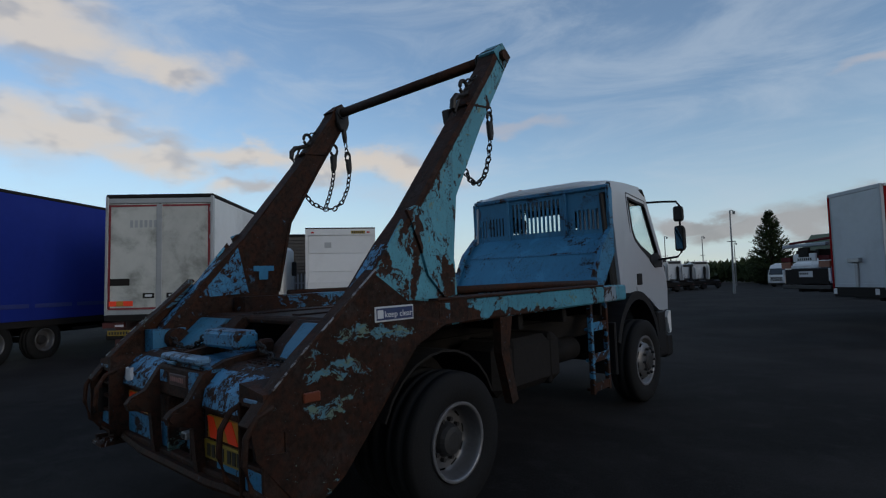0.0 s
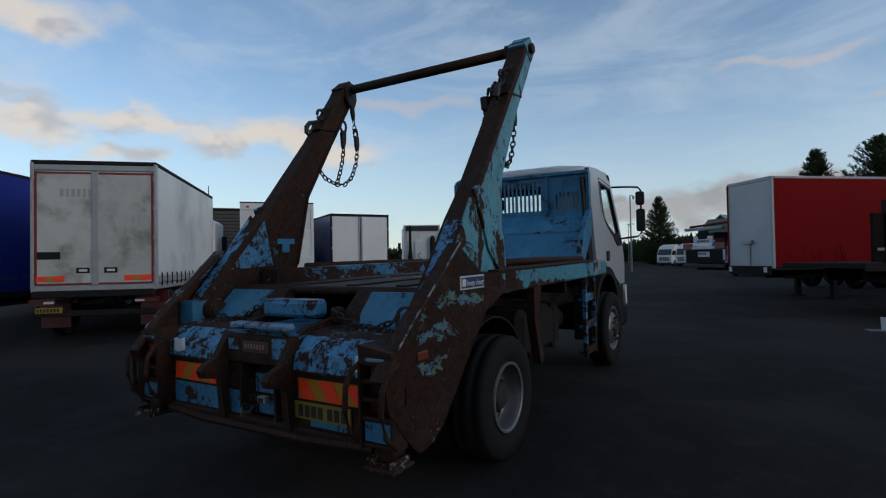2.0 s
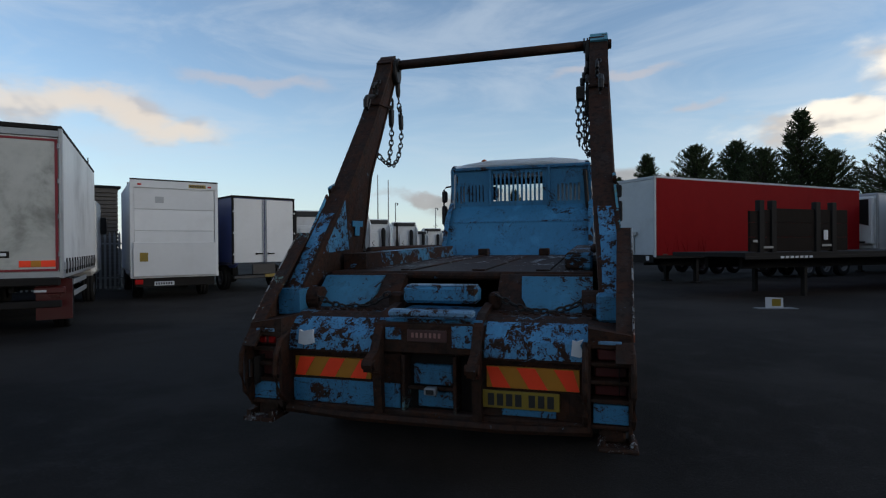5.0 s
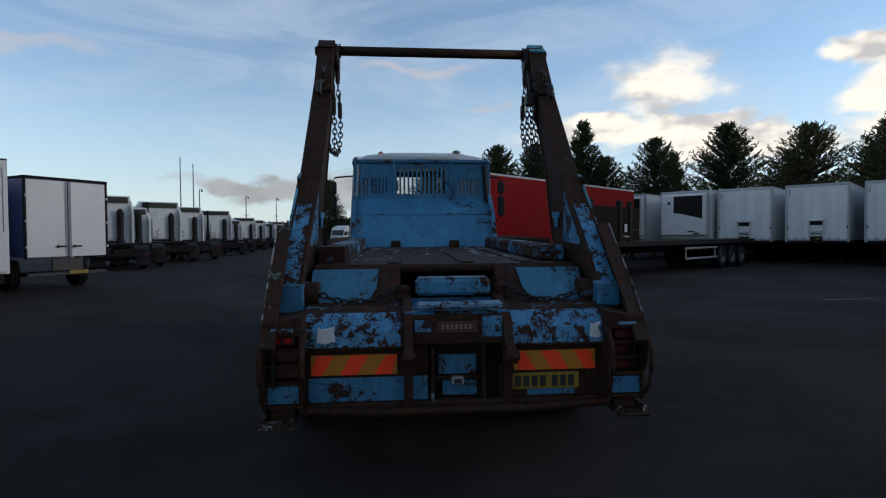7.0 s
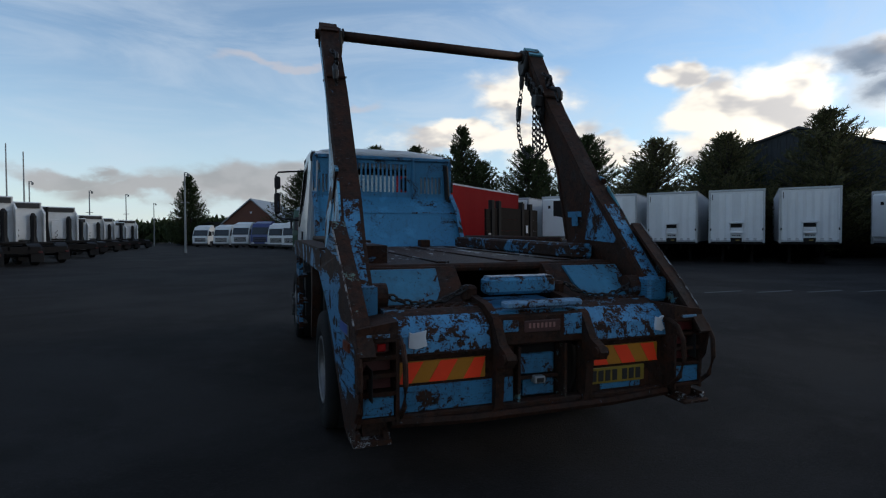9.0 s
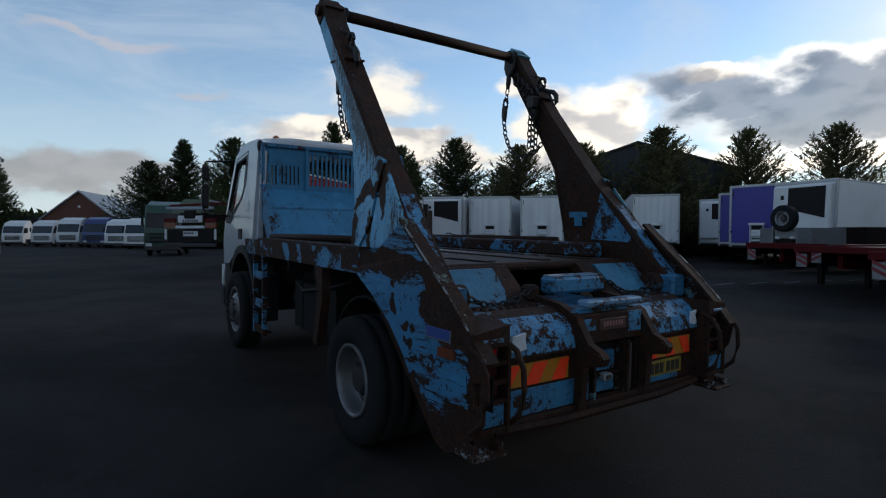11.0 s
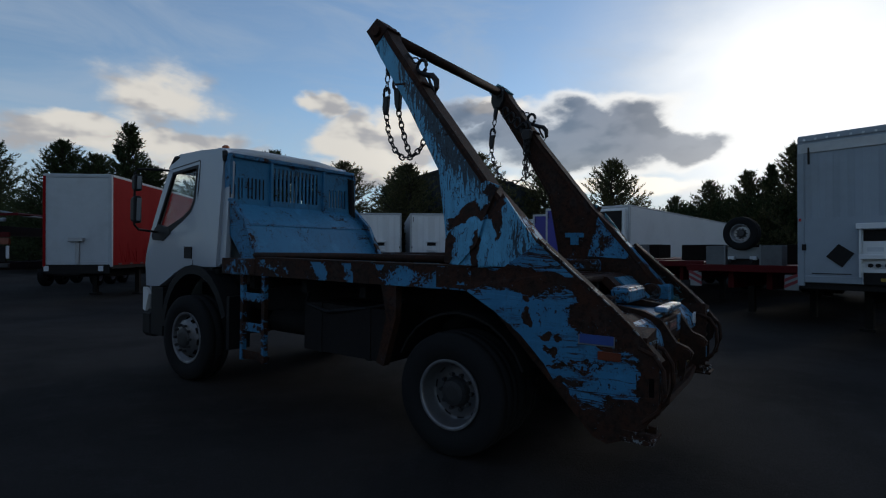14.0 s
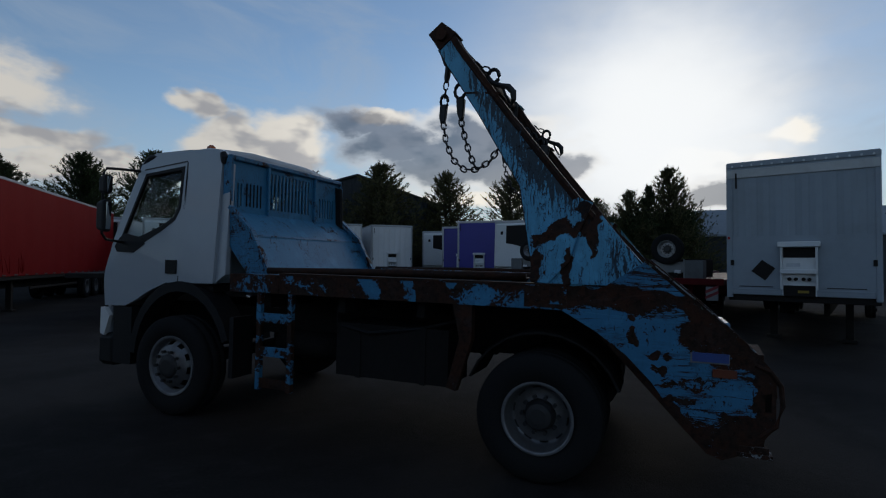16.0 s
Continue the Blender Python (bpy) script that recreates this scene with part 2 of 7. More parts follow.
    r = N.mix(N.smooth(N.noise(where, 26.0, 4.0, 0.65), 0.45, 0.7, 0.0, 0.75), r, tuple(v * 0.32 for v in bare))
    p = N.mix(N.math("MULTIPLY", soft_edge, 0.2), p, tuple(v * 1.5 for v in bare))
    c = N.mix(gone, p, r)
    chips = N.math("MULTIPLY", N.smooth(N.noise(where, 48.0, 3.0, 0.6, 0.6), 0.66, 0.70), N.smooth(small, 0.5, 0.62, 0.0, 0.6))
    c = N.mix(chips, c, tuple(v * 0.7 + 0.10 for v in paint))
    if hairs:
        tilt = N.vec("ADD", where, N.vec("MULTIPLY", N.vec("SUBTRACT", wob.outputs["Color"], (0.5, 0.5, 0.5)), (0.05, 0.05, 0.05)))
        strand = N.noise(N.vec("MULTIPLY", tilt, (1, 7.5, 0.8)), 7.0, 4.0, 0.6, 0.5)
        fray = N.noise(N.vec("MULTIPLY", tilt, (1, 1.6, 1.0)), 34.0, 3.0, 0.6, 0.8)
        thick = 0.0
        for cy, cz, ry, rz, turn, more in hairs:
            off = N.vec("SUBTRACT", where, (0, cy, cz))
            ca, sa = math.cos(radians(turn)), math.sin(radians(turn))
            u, v = N.vec("DOT_PRODUCT", off, (0, ca / ry, sa / ry)), N.vec("DOT_PRODUCT", off, (0, -sa / rz, ca / rz))
            thick = N.math("ADD", thick, N.smooth(N.math("ADD", N.math("MULTIPLY", u, u), N.math("MULTIPLY", v, v)), 2.0, 0.0, 0.0, more))
        ink = N.math("MAXIMUM", N.smooth(N.math("ADD", strand, N.math("MULTIPLY", thick, 0.26)), 0.66, 0.70), N.smooth(N.math("ADD", fray, N.math("MULTIPLY", thick, 0.22)), 0.69, 0.73))
        c = N.mix(N.math("MULTIPLY", ink, N.smooth(thick, 0.05, 0.3, 0.0, 0.9)), c, (0.012, 0.013, 0.015))
    N.put(b.inputs["Base Color"], c)
    N.put(b.inputs["Roughness"], N.math("ADD", N.math("ADD", rough - 0.08, N.math("MULTIPLY", tiny, 0.16)), N.math("MULTIPLY", gone, 0.24), 0, True))
    N.put(b.inputs["Specular IOR Level"], N.math("SUBTRACT", 0.35, N.math("MULTIPLY", gone, 0.18)))
    bp = N.tree.nodes.new("ShaderNodeBump")
    bp.inputs["Strength"].default_value, bp.inputs["Distance"].default_value = 0.6, 0.008
    N.put(bp.inputs["Height"], N.math("ADD", N.math("MULTIPLY", gone, -0.5), N.math("MULTIPLY", N.math("ADD", tiny, big), N.math("ADD", 0.2, N.math("MULTIPLY", gone, 0.5)))))
    N.put(b.inputs["Normal"], bp.outputs[0])
    return m


def glass(name, tint=(0.88, 0.93, 0.92), rough=0.02):
    m = bpy.data.materials.new(name)
    m.use_nodes = True
    b = m.node_tree.nodes["Principled BSDF"]
    b.inputs["Base Color"].default_value = (*tint, 1)
    b.inputs["Transmission Weight"].default_value, b.inputs["Roughness"].default_value, b.inputs["IOR"].default_value = 1.0, rough, 1.2
    return m


RUST = (0.026, 0.0138, 0.0092)
BLUE = (0.036, 0.175, 0.32)
M = {}
# where paint is left or gone on the lifting gear
LEFT_PLATE = [(-0.32, 1.375, 0.62, 0.065, 0, 0.24), (-0.70, 0.92, 0.20, 0.06, 50, -0.10), (-0.48, 1.17, 0.38, 0.10, 0, -0.13), (-0.75, 1.06, 0.25, 0.17, 0, -0.13), (-0.94, 0.93, 0.18, 0.11, 0, -0.09), (-1.22, 0.76, 0.24, 0.11, 0, -0.07), (-0.93, 1.25, 0.02, 0.035, 0, -0.3),
              (-0.64, 1.11, 0.055, 0.06, 0, 0.3), (-0.775, 1.0, 0.036, 0.036, 0, 0.26), (-0.865, 0.985, 0.032, 0.036, 0, 0.26), (-0.62, 1.22, 0.03, 0.03, 0, 0.24), (-0.81, 0.895, 0.035, 0.03, 0, 0.24), (-0.99, 1.14, 0.03, 0.04, 0, 0.2), (-1.07, 1.13, 0.18, 0.09, 0, 0.10), (-1.22, 1.12, 0.40, 0.06, 41, 0.12), (-1.2, 0.44, 0.32, 0.09, 0, 0.10), (-0.88, 0.63, 0.30, 0.05, 50, 0.09), (-1.46, 0.75, 0.08, 0.24, 0, 0.16)]
RIGHT_PLATE = [(-0.98, 1.10, 0.17, 0.045, 4, -0.11), (-1.00, 0.915, 0.20, 0.05, 2, -0.105), (-0.62, 1.27, 0.22, 0.05, 0, -0.09), (-0.90, 1.30, 0.12, 0.05, 0, -0.09), (-1.28, 0.62, 0.05, 0.03, 0, -0.09)]
LEFT_RAIL = [(1.92, 1.32, 0.10, 0.06, 20, -0.15), (1.38, 1.34, 0.075, 0.17, -30, -0.17), (1.05, 1.36, 0.055, 0.20, -22, -0.18), (0.70, 1.42, 0.05, 0.05, 0, -0.2), (0.28, 1.30, 0.36, 0.10, 2, -0.18), (2.15, 1.34, 0.14, 0.09, 0, -0.14), (2.62, 1.34, 0.24, 0.11, 0, -0.12), (-0.15, 1.26, 0.2, 0.03, 0, -0.12)]
RIGHT_RAIL = [(-0.48, 1.36, 0.36, 0.10, 0, 0.12), (0.12, 1.30, 0.12, 0.06, 0, 0.10), (0.7, 1.27, 0.55, 0.04, 0, 0.09), (1.2, 1.35, 0.5, 0.06, 0, -0.05)]
LEFT_ARM = [(-0.16, 1.86, 0.27, 0.06, -28, 0.24), (-0.31, 1.94, 0.11, 0.10, 0, 0.18), (-0.37, 1.78, 0.04, 0.16, 0, 0.22), (-0.19, 1.55, 0.035, 0.16, 0, 0.22), (0.06, 1.53, 0.06, 0.14, 0, 0.22), (-0.22, 1.84, 0.13, 0.06, 0, 0.12), (-0.24, 1.92, 0.04, 0.055, 0, -0.4),
            (0.02, 2.42, 0.62, 0.05, 52, 0.06), (0.40, 2.95, 0.22, 0.05, 52, 0.10)]
RIGHT_ARM = [(-0.30, 1.72, 0.04, 0.28, -10, 0.13), (-0.60, 1.68, 0.08, 0.08, 0, 0.12), (0.0, 1.58, 0.06, 0.14, 0, 0.14), (-0.05, 2.35, 0.70, 0.06, 52, 0.09), (0.62, 2.95, 0.035, 0.07, 0, 0.15), (0.45, 2.7, 0.22, 0.06, 62, -0.08)]
M["blue"] = worn("blue_paint", BLUE, RUST, 0.30, 4.2, 34, (1, 1.3, 0.8), scratch=0.7)
M["blue_arm"] = worn("scratched_light_blue_paint", (0.10, 0.345, 0.54), RUST, 0.15, 3.6, 30, (1, 1.3, 0.8), rough=0.42, scratch=1.3, drag=(1, 6, 1.3), spots=LEFT_ARM, hairs=[(0.0, 2.34, 0.50, 0.13, 52, 1.0), (0.44, 2.90, 0.32, 0.09, 52, 0.8), (0.22, 2.36, 0.55, 0.09, 58, 0.5), (-0.55, 1.62, 0.12, 0.16, 0, 0.6)])
M["blue_clean"] = worn("blue_paint_kept", (0.040, 0.20, 0.36), (0.022, 0.024, 0.028), 0.22, 2.6, 40, rough=0.56)
M["blue_panel"] = worn("grimy_blue_panel", (0.036, 0.165, 0.27), RUST, 0.24, 2.4, 16, rough=0.5)
M["blue_scraped"] = worn("scraped_blue_paint", (0.06, 0.23, 0.41), RUST, 0.45, 11.0, 40, (1, 1, 0.7))
M["blue_beam"] = worn("rubbed_blue_beam", (0.045, 0.20, 0.36), RUST, 0.60, 1.5, 9, (1, 1.2, 1.8))
M["teal"] = worn("faded_turquoise_paint", (0.075, 0.27, 0.35), RUST, 0.32, 6.0, 36, (1, 1.2, 0.8), third=(0.12, 0.19, 0.15), spots=RIGHT_ARM)
M["tread_top"] = worn("trodden_steel_plate", (0.05, 0.15, 0.24), RUST, 0.74, 6.0, 30)
M["rail_left"] = worn("left_rail_rubbed_to_rust", (0.045, 0.20, 0.36), RUST, 0.90, 2.5, 14, (1, 1.2, 1.4), spots=LEFT_RAIL)
M["rail_right"] = worn("right_rail_turquoise", (0.065, 0.25, 0.34), RUST, 0.36, 4.5, 22, (1, 0.8, 1), third=(0.10, 0.16, 0.13), spots=RIGHT_RAIL)
M["plate_right"] = worn("right_plate_rusted_brown", (0.07, 0.19, 0.25), tuple(v * 0.72 for v in RUST), 0.84, 5.5, 22, (1, 0.8, 1.5), third=(0.10, 0.16, 0.13), third_at=0.5, spots=RIGHT_PLATE)
M["rusty"] = worn("rusted_steel_with_paint_left", (0.07, 0.19, 0.25), RUST, 0.72, 4.5, 22, third=(0.10, 0.16, 0.13), third_at=0.5)
M["rusty_left"] = worn("scratched_blue_plate", (0.04, 0.18, 0.33), RUST, 0.52, 3.4, 18, (1, 0.7, 1.8), scratch=2.1, spots=LEFT_PLATE)
M["rust"] = worn("rust_brown_steel", (0.035, 0.10, 0.17), RUST, 0.93, 3.0, 14)
M["deck"] = worn("worn_steel_deck", (0.20, 0.19, 0.19), RUST, 0.72, 1.6, 8, (2.2, 0.5, 1), 0.42)
M["bright_worn"] = worn("rubbed_pale_blue_steel", (0.13, 0.25, 0.38), RUST, 0.40, 7.0, 24, rough=0.30)
M["pale_end"] = worn("bleached_grey_blue_end", (0.24, 0.30, 0.36), RUST, 0.36, 5.0, 20, rough=0.5)
M["roller_blue"] = worn("rubbed_blue_box_paint", (0.042, 0.20, 0.36), RUST, 0.40, 7.0, 30, rough=0.45)
M["glint_steel"] = worn("rubbed_edge_with_glint", (0.24, 0.25, 0.26), RUST, 0.46, 5.0, 26, rough=0.32)
M["chain"] = surface("dark_chain_steel", (0.028, 0.026, 0.026), 0.55, 0.6, 50, 0.5, 0.3)
M["tyre"] = surface("tyre_rubber", (0.014, 0.014, 0.0145), 0.88, 0, 60, 0.4, 0.3, (0.022, 0.02, 0.018), 0.3, 0.12)
M["rim_bright"] = surface("silver_wheel", (0.30, 0.30, 0.31), 0.4, 0.5, 30, 0.4, 0.4, (0.16, 0.15, 0.14), 0.15, coarse=6)
M["rim_worn"] = surface("rubbed_wheel_lip", (0.20, 0.20, 0.21), 0.4, 0.5, 30, 0.5, 0.6, (0.10, 0.095, 0.09), 0.15, coarse=6)
M["rim"] = surface("scuffed_silver_wheel", (0.13, 0.13, 0.135), 0.42, 0.5, 30, 0.5, 0.6, (0.12, 0.11, 0.10), 0.15, coarse=6)
M["hub"] = surface("dark_greasy_hub", (0.035, 0.034, 0.035), 0.55, 0.3, 30, 0.5, 0.3)
M["black"] = surface("black_plastic", (0.010, 0.010, 0.011), 0.6, 0, 60, 0.4, 0.15, spec=0.22)
M["chassis"] = surface("grimy_chassis_steel", (0.017, 0.0155, 0.015), 0.8, 0, 25, 0.5, 0.4, (0.022, 0.018, 0.015), 0.3, 0.12)
# cab sides and roof share one white; shade and skylight are in the colours
M["cab_white_shaded"] = surface("shaded_white_cab_paint", (0.335, 0.368, 0.405), 0.34, 0, 9, 0.06, 0.20, (0.34, 0.345, 0.35), 0.0, 0.5, 0.9, 0.3)
M["roof_white_lit"] = surface("lit_white_roof_paint", (0.78, 0.79, 0.80), 0.4, 0, 8, 0.06, 0.2, (0.55, 0.55, 0.54), 0, 0.4, 1)
M["white"] = surface("white_panel_paint", (0.60, 0.61, 0.62), 0.45, 0, 8, 0.08, 0.25, (0.36, 0.36, 0.35), 0.0, 0.4, 0.6)
# white paint darkened and blued for the shade on the near trailer
M["white_shaded"] = surface("shaded_white_panel", (0.25, 0.285, 0.325), 0.5, 0, 5, 0.16, 0.55, (0.19, 0.20, 0.21), 0.0, 0.3, 0.6)
# white front wall of the red trailer, with its shade in the colour
M["front_white_shaded"] = surface("shaded_white_front_wall", (0.37, 0.40, 0.43), 0.5, 0, 5, 0.12, 0.5, (0.26, 0.27, 0.28), 0.0, 0.3, 0.6)
M["curtain_white"] = surface("dusty_pale_curtain", (0.60, 0.61, 0.61), 0.5, 0, 6, 0.12, 0.6, (0.30, 0.30, 0.30), 0.1, 0.4, 0.5)
M["alu"] = surface("dull_aluminium", (0.33, 0.34, 0.35), 0.45, 0.4, 12, 0.2, 0.3, (0.18, 0.18, 0.17))
M["door_grey"] = surface("dirty_silver_door", (0.46, 0.46, 0.43), 0.42, 0.15, 3, 0.35, 0.9, (0.15, 0.155, 0.135), 0.05, 0.4, 1.3)
M["red_strip"] = surface("red_reflective_tape", (0.18, 0.010, 0.017), 0.45, 0, 30, 0.2, 0.2)
M["red_curtain"] = surface("red_curtain", (0.205, 0.004, 0.006), 0.62, 0, 5, 0.2, 0.35, (0.16, 0.006, 0.007), 0.06, 0.04, 0.7)
M["blue_curtain"] = surface("royal_blue_curtain", (0.011, 0.024, 0.20), 0.6, 0, 5, 0.2, 0.25, (0.012, 0.016, 0.14), 0.06, 0.15, 0.7)
M["blue_hem"] = surface("faded_blue_hem", (0.032, 0.045, 0.17), 0.6, 0, 8, 0.3, 0.5, (0.03, 0.03, 0.06), 0.06, 0.15, 2)
M["purple"] = surface("violet_blue_panel", (0.022, 0.021, 0.22), 0.45, 0, 5, 0.15, 0.2, (0.03, 0.02, 0.15), 0.0)
M["red_chassis"] = surface("dull_red_chassis_paint", (0.075, 0.0045, 0.006), 0.6, 0, 15, 0.4, 0.45, (0.032, 0.009, 0.009), 0.15, 0.12)
M["green"] = surface("dark_green_cab_paint", (0.012, 0.05, 0.028), 0.35, 0, 8, 0.1, 0.2, (0.02, 0.03, 0.02), 0, 0.5, 1, 0.2)
M["navy"] = surface("dark_blue_cab_paint", (0.02, 0.035, 0.14), 0.35, 0, 8, 0.1, 0.2, (0.02, 0.02, 0.05), 0, 0.5, 1, 0.2)
M["pale_cab"] = surface("off_white_cab_paint", (0.62, 0.63, 0.63), 0.4, 0, 8, 0.1, 0.3, (0.36, 0.35, 0.33), 0, 0.4, 1)
M["dark_glass"] = surface("dark_windscreen", (0.012, 0.014, 0.016), 0.06, 0, 5, 0.1, 0.0, bump=0, spec=0.5)
M["orange"] = surface("red_orange_marker_film", (0.95, 0.055, 0.012), 0.4, 0, 20, 0.15, 0.12, (0.2, 0.03, 0.01), 0)
M["amber_film"] = surface("mustard_marker_film", (0.42, 0.17, 0.012), 0.4, 0, 20, 0.15, 0.15, (0.12, 0.06, 0.01), 0)
M["plate_yellow"] = surface("grubby_yellow_plate", (0.235, 0.16, 0.014), 0.45, 0, 25, 0.2, 0.35, (0.08, 0.06, 0.02), 0)
M["ink"] = surface("black_print", (0.012, 0.012, 0.012), 0.5, 0, 30, 0.1, 0, bump=0)
M["lamp_red"] = surface("red_lamp_lens", (0.42, 0.012, 0.012), 0.2, 0, 60, 0.3, 0.2, (0.05, 0.01, 0.01))
M["lamp_dark"] = surface("dim_red_lamp_lens", (0.07, 0.01, 0.01), 0.3, 0, 60, 0.3, 0.3)
M["lamp_amber"] = surface("amber_lamp_lens", (0.42, 0.09, 0.01), 0.25, 0, 60, 0.3, 0.3, (0.06, 0.02, 0.01))
M["lamp_dull"] = surface("grimy_amber_lens", (0.16, 0.035, 0.012), 0.35, 0, 60, 0.3, 0.5, (0.03, 0.015, 0.01))
M["sticker_white"] = surface("scuffed_white_sticker", (0.55, 0.57, 0.60), 0.4, 0, 30, 0.2, 0.4, (0.2, 0.22, 0.25), 0)
M["sticker_navy"] = surface("navy_sticker", (0.02, 0.04, 0.12), 0.4, 0, 30, 0.2, 0.2, bump=0)
M["sticker_blue"] = surface("faded_blue_sticker", (0.03, 0.07, 0.27), 0.45, 0, 30, 0.3, 0.5, (0.02, 0.03, 0.06), 0)
M["badge_red"] = surface("faded_red_badge", (0.060, 0.017, 0.014), 0.5, 0, 30, 0.3, 0.4)
M["badge_letter"] = surface("worn_pale_lettering", (0.30, 0.15, 0.13), 0.6, 0, 60, 0.5, 0.6, (0.05, 0.02, 0.02), 0)
M["wood"] = surface("dark_weathered_board", (0.010, 0.0068, 0.0055), 0.85, 0, 9, 0.6, 0.5, (0.018, 0.013, 0.011), 0.3, 0.1, 1.2)
M["seat"] = surface("dark_seat_cloth", (0.05, 0.045, 0.05), 0.9, 0, 80, 0.3, 0.1)
M["brick"] = surface("dull_red_brickwork", (0.11, 0.045, 0.03), 0.85, 0, 14, 0.5, 0.3, (0.05, 0.03, 0.025))
M["slate"] = surface("pale_grey_roof_sheet", (0.22, 0.25, 0.28), 0.55, 0, 10, 0.25, 0.3, (0.12, 0.13, 0.14))
M["barn"] = surface("dark_profiled_sheet", (0.036, 0.041, 0.046), 0.7, 0, 6, 0.2, 0.3, (0.015, 0.015, 0.015), 0.05, 0.3)
M["clad"] = surface("brown_grey_cladding", (0.055, 0.05, 0.045), 0.7, 0, 8, 0.3, 0.3)
M["galv"] = surface("galvanised_steel", (0.20, 0.21, 0.22), 0.5, 0.4, 25, 0.3, 0.3, (0.1, 0.1, 0.1))
M["board_grey"] = surface("weathered_grey_board", (0.12, 0.125, 0.13), 0.65, 0, 12, 0.4, 0.5, (0.06, 0.06, 0.06), 0.1, 0.3, 2)
# the haze of distance is put into the hill's colour
M["hill"] = surface("haze_tinted_moorland", (0.17, 0.21, 0.27), 0.95, 0, 0.02, 0.2, 0.3, (0.13, 0.17, 0.21), 0, 0.0, 0.004)
M["bark"] = surface("brown_bark", (0.035, 0.026, 0.02), 0.9, 0, 20, 0.5, 0.2)


def leaves(name, dark, pale):
    m = bpy.data.materials.new(name)
    m.use_nodes = True
    N = Nodes(m.node_tree)
    b = m.node_tree.nodes["Principled BSDF"]
    rnd = N.add("ShaderNodeNewGeometry").outputs["Random Per Island"]
    N.put(b.inputs["Base Color"], N.mix(rnd, dark, pale))
    b.inputs["Roughness"].default_value, b.inputs["Specular IOR Level"].default_value = 0.75, 0.2
    through_leaf = N.add("ShaderNodeBsdfTranslucent")
    N.put(through_leaf.inputs["Color"], N.mix(rnd, tuple(v * 1.3 for v in dark), tuple(v * 1.3 for v in pale)))
    both = N.add("ShaderNodeMixShader")
    both.inputs[0].default_value = 0.28
    out = m.node_tree.nodes["Material Output"]
    N.tree.links.new(b.outputs[0], both.inputs[1])
    N.tree.links.new(through_leaf.outputs[0], both.inputs[2])
    N.tree.links.new(both.outputs[0], out.inputs["Surface"])
    return m


M["leaf"] = leaves("dark_conifer_green", (0.018, 0.030, 0.012), (0.056, 0.072, 0.029))
M["leaf_brown"] = leaves("olive_conifer_green", (0.038, 0.044, 0.017), (0.12, 0.11, 0.05))
M["glass"] = glass("cab_glass")
M["mirror"] = bpy.data.materials.new("mirror_glass")
M["mirror"].use_nodes = True
_b = M["mirror"].node_tree.nodes["Principled BSDF"]
# mirror tint is darkened to stand for dark ground in the reflection
_b.inputs["Metallic"].default_value, _b.inputs["Roughness"].default_value, _b.inputs["Base Color"].default_value = 1.0, 0.03, (0.34, 0.35, 0.36, 1)


def asphalt():
    m = bpy.data.materials.new("worn_asphalt")
    m.use_nodes = True
    N = Nodes(m.node_tree)
    b = m.node_tree.nodes["Principled BSDF"]
    where = N.add("ShaderNodeTexCoord").outputs["Object"]
    grit = N.noise(where, 55.0, 3.0, 0.7)
    patch = N.noise(where, 0.35, 6.0, 0.6, 0.5)
    mid = N.noise(where, 3.0, 5.0, 0.65)
    c = N.mix(N.smooth(patch, 0.38, 0.64), (0.0140, 0.0120, 0.0112), (0.0275, 0.0244, 0.0226))
    c = N.mix(N.math("MULTIPLY", N.smooth(mid, 0.5, 0.75), 0.5), c, (0.034, 0.031, 0.030))
    c = N.mix(N.smooth(grit, 0.55, 0.75, 0.0, 0.45), c, (0.065, 0.063, 0.065))
    c = N.mix(N.smooth(N.noise(N.vec("MULTIPLY", where, (0.25, 1.0, 1.0)), 0.8, 4.0, 0.6, 1.5), 0.66, 0.72, 0.0, 0.35), c, (0.012, 0.012, 0.013))
    N.put(b.inputs["Base Color"], c)
    b.inputs["Roughness"].default_value, b.inputs["Specular IOR Level"].default_value = 0.93, 0.10
    bp = N.tree.nodes.new("ShaderNodeBump")
    bp.inputs["Strength"].default_value, bp.inputs["Distance"].default_value = 0.6, 0.01
    N.put(bp.inputs["Height"], grit)
    N.put(b.inputs["Normal"], bp.outputs[0])
    return m


M["asphalt"] = asphalt()
M["line"] = surface("rubbed_white_road_paint", (0.09, 0.09, 0.095), 0.8, 0, 30, 0.6, 0.6, (0.03, 0.03, 0.03), 0.2, 0.2, 2)

# ---------------- mesh helpers ----------------
from mathutils.geometry import tessellate_polygon


def part(name, bm, material, parent=None, label="", smooth=False):
    me = bpy.data.meshes.new(name)
    bm.normal_update()
    bm.to_mesh(me)
    bm.free()
    if smooth:
        for p in me.polygons:
            p.use_smooth = True
    me.materials.append(M[material] if isinstance(material, str) else material)
    ob = new(name, me)
    ob.parent = parent
    if label:
        tagged(ob, label)
    return ob


def thing(name, m, label, category, group="", kind=""):
    ob = new(name)
    ob.empty_display_size = 0.3
    ob.matrix_world = m
    return tagged(ob, label, category, group, kind)


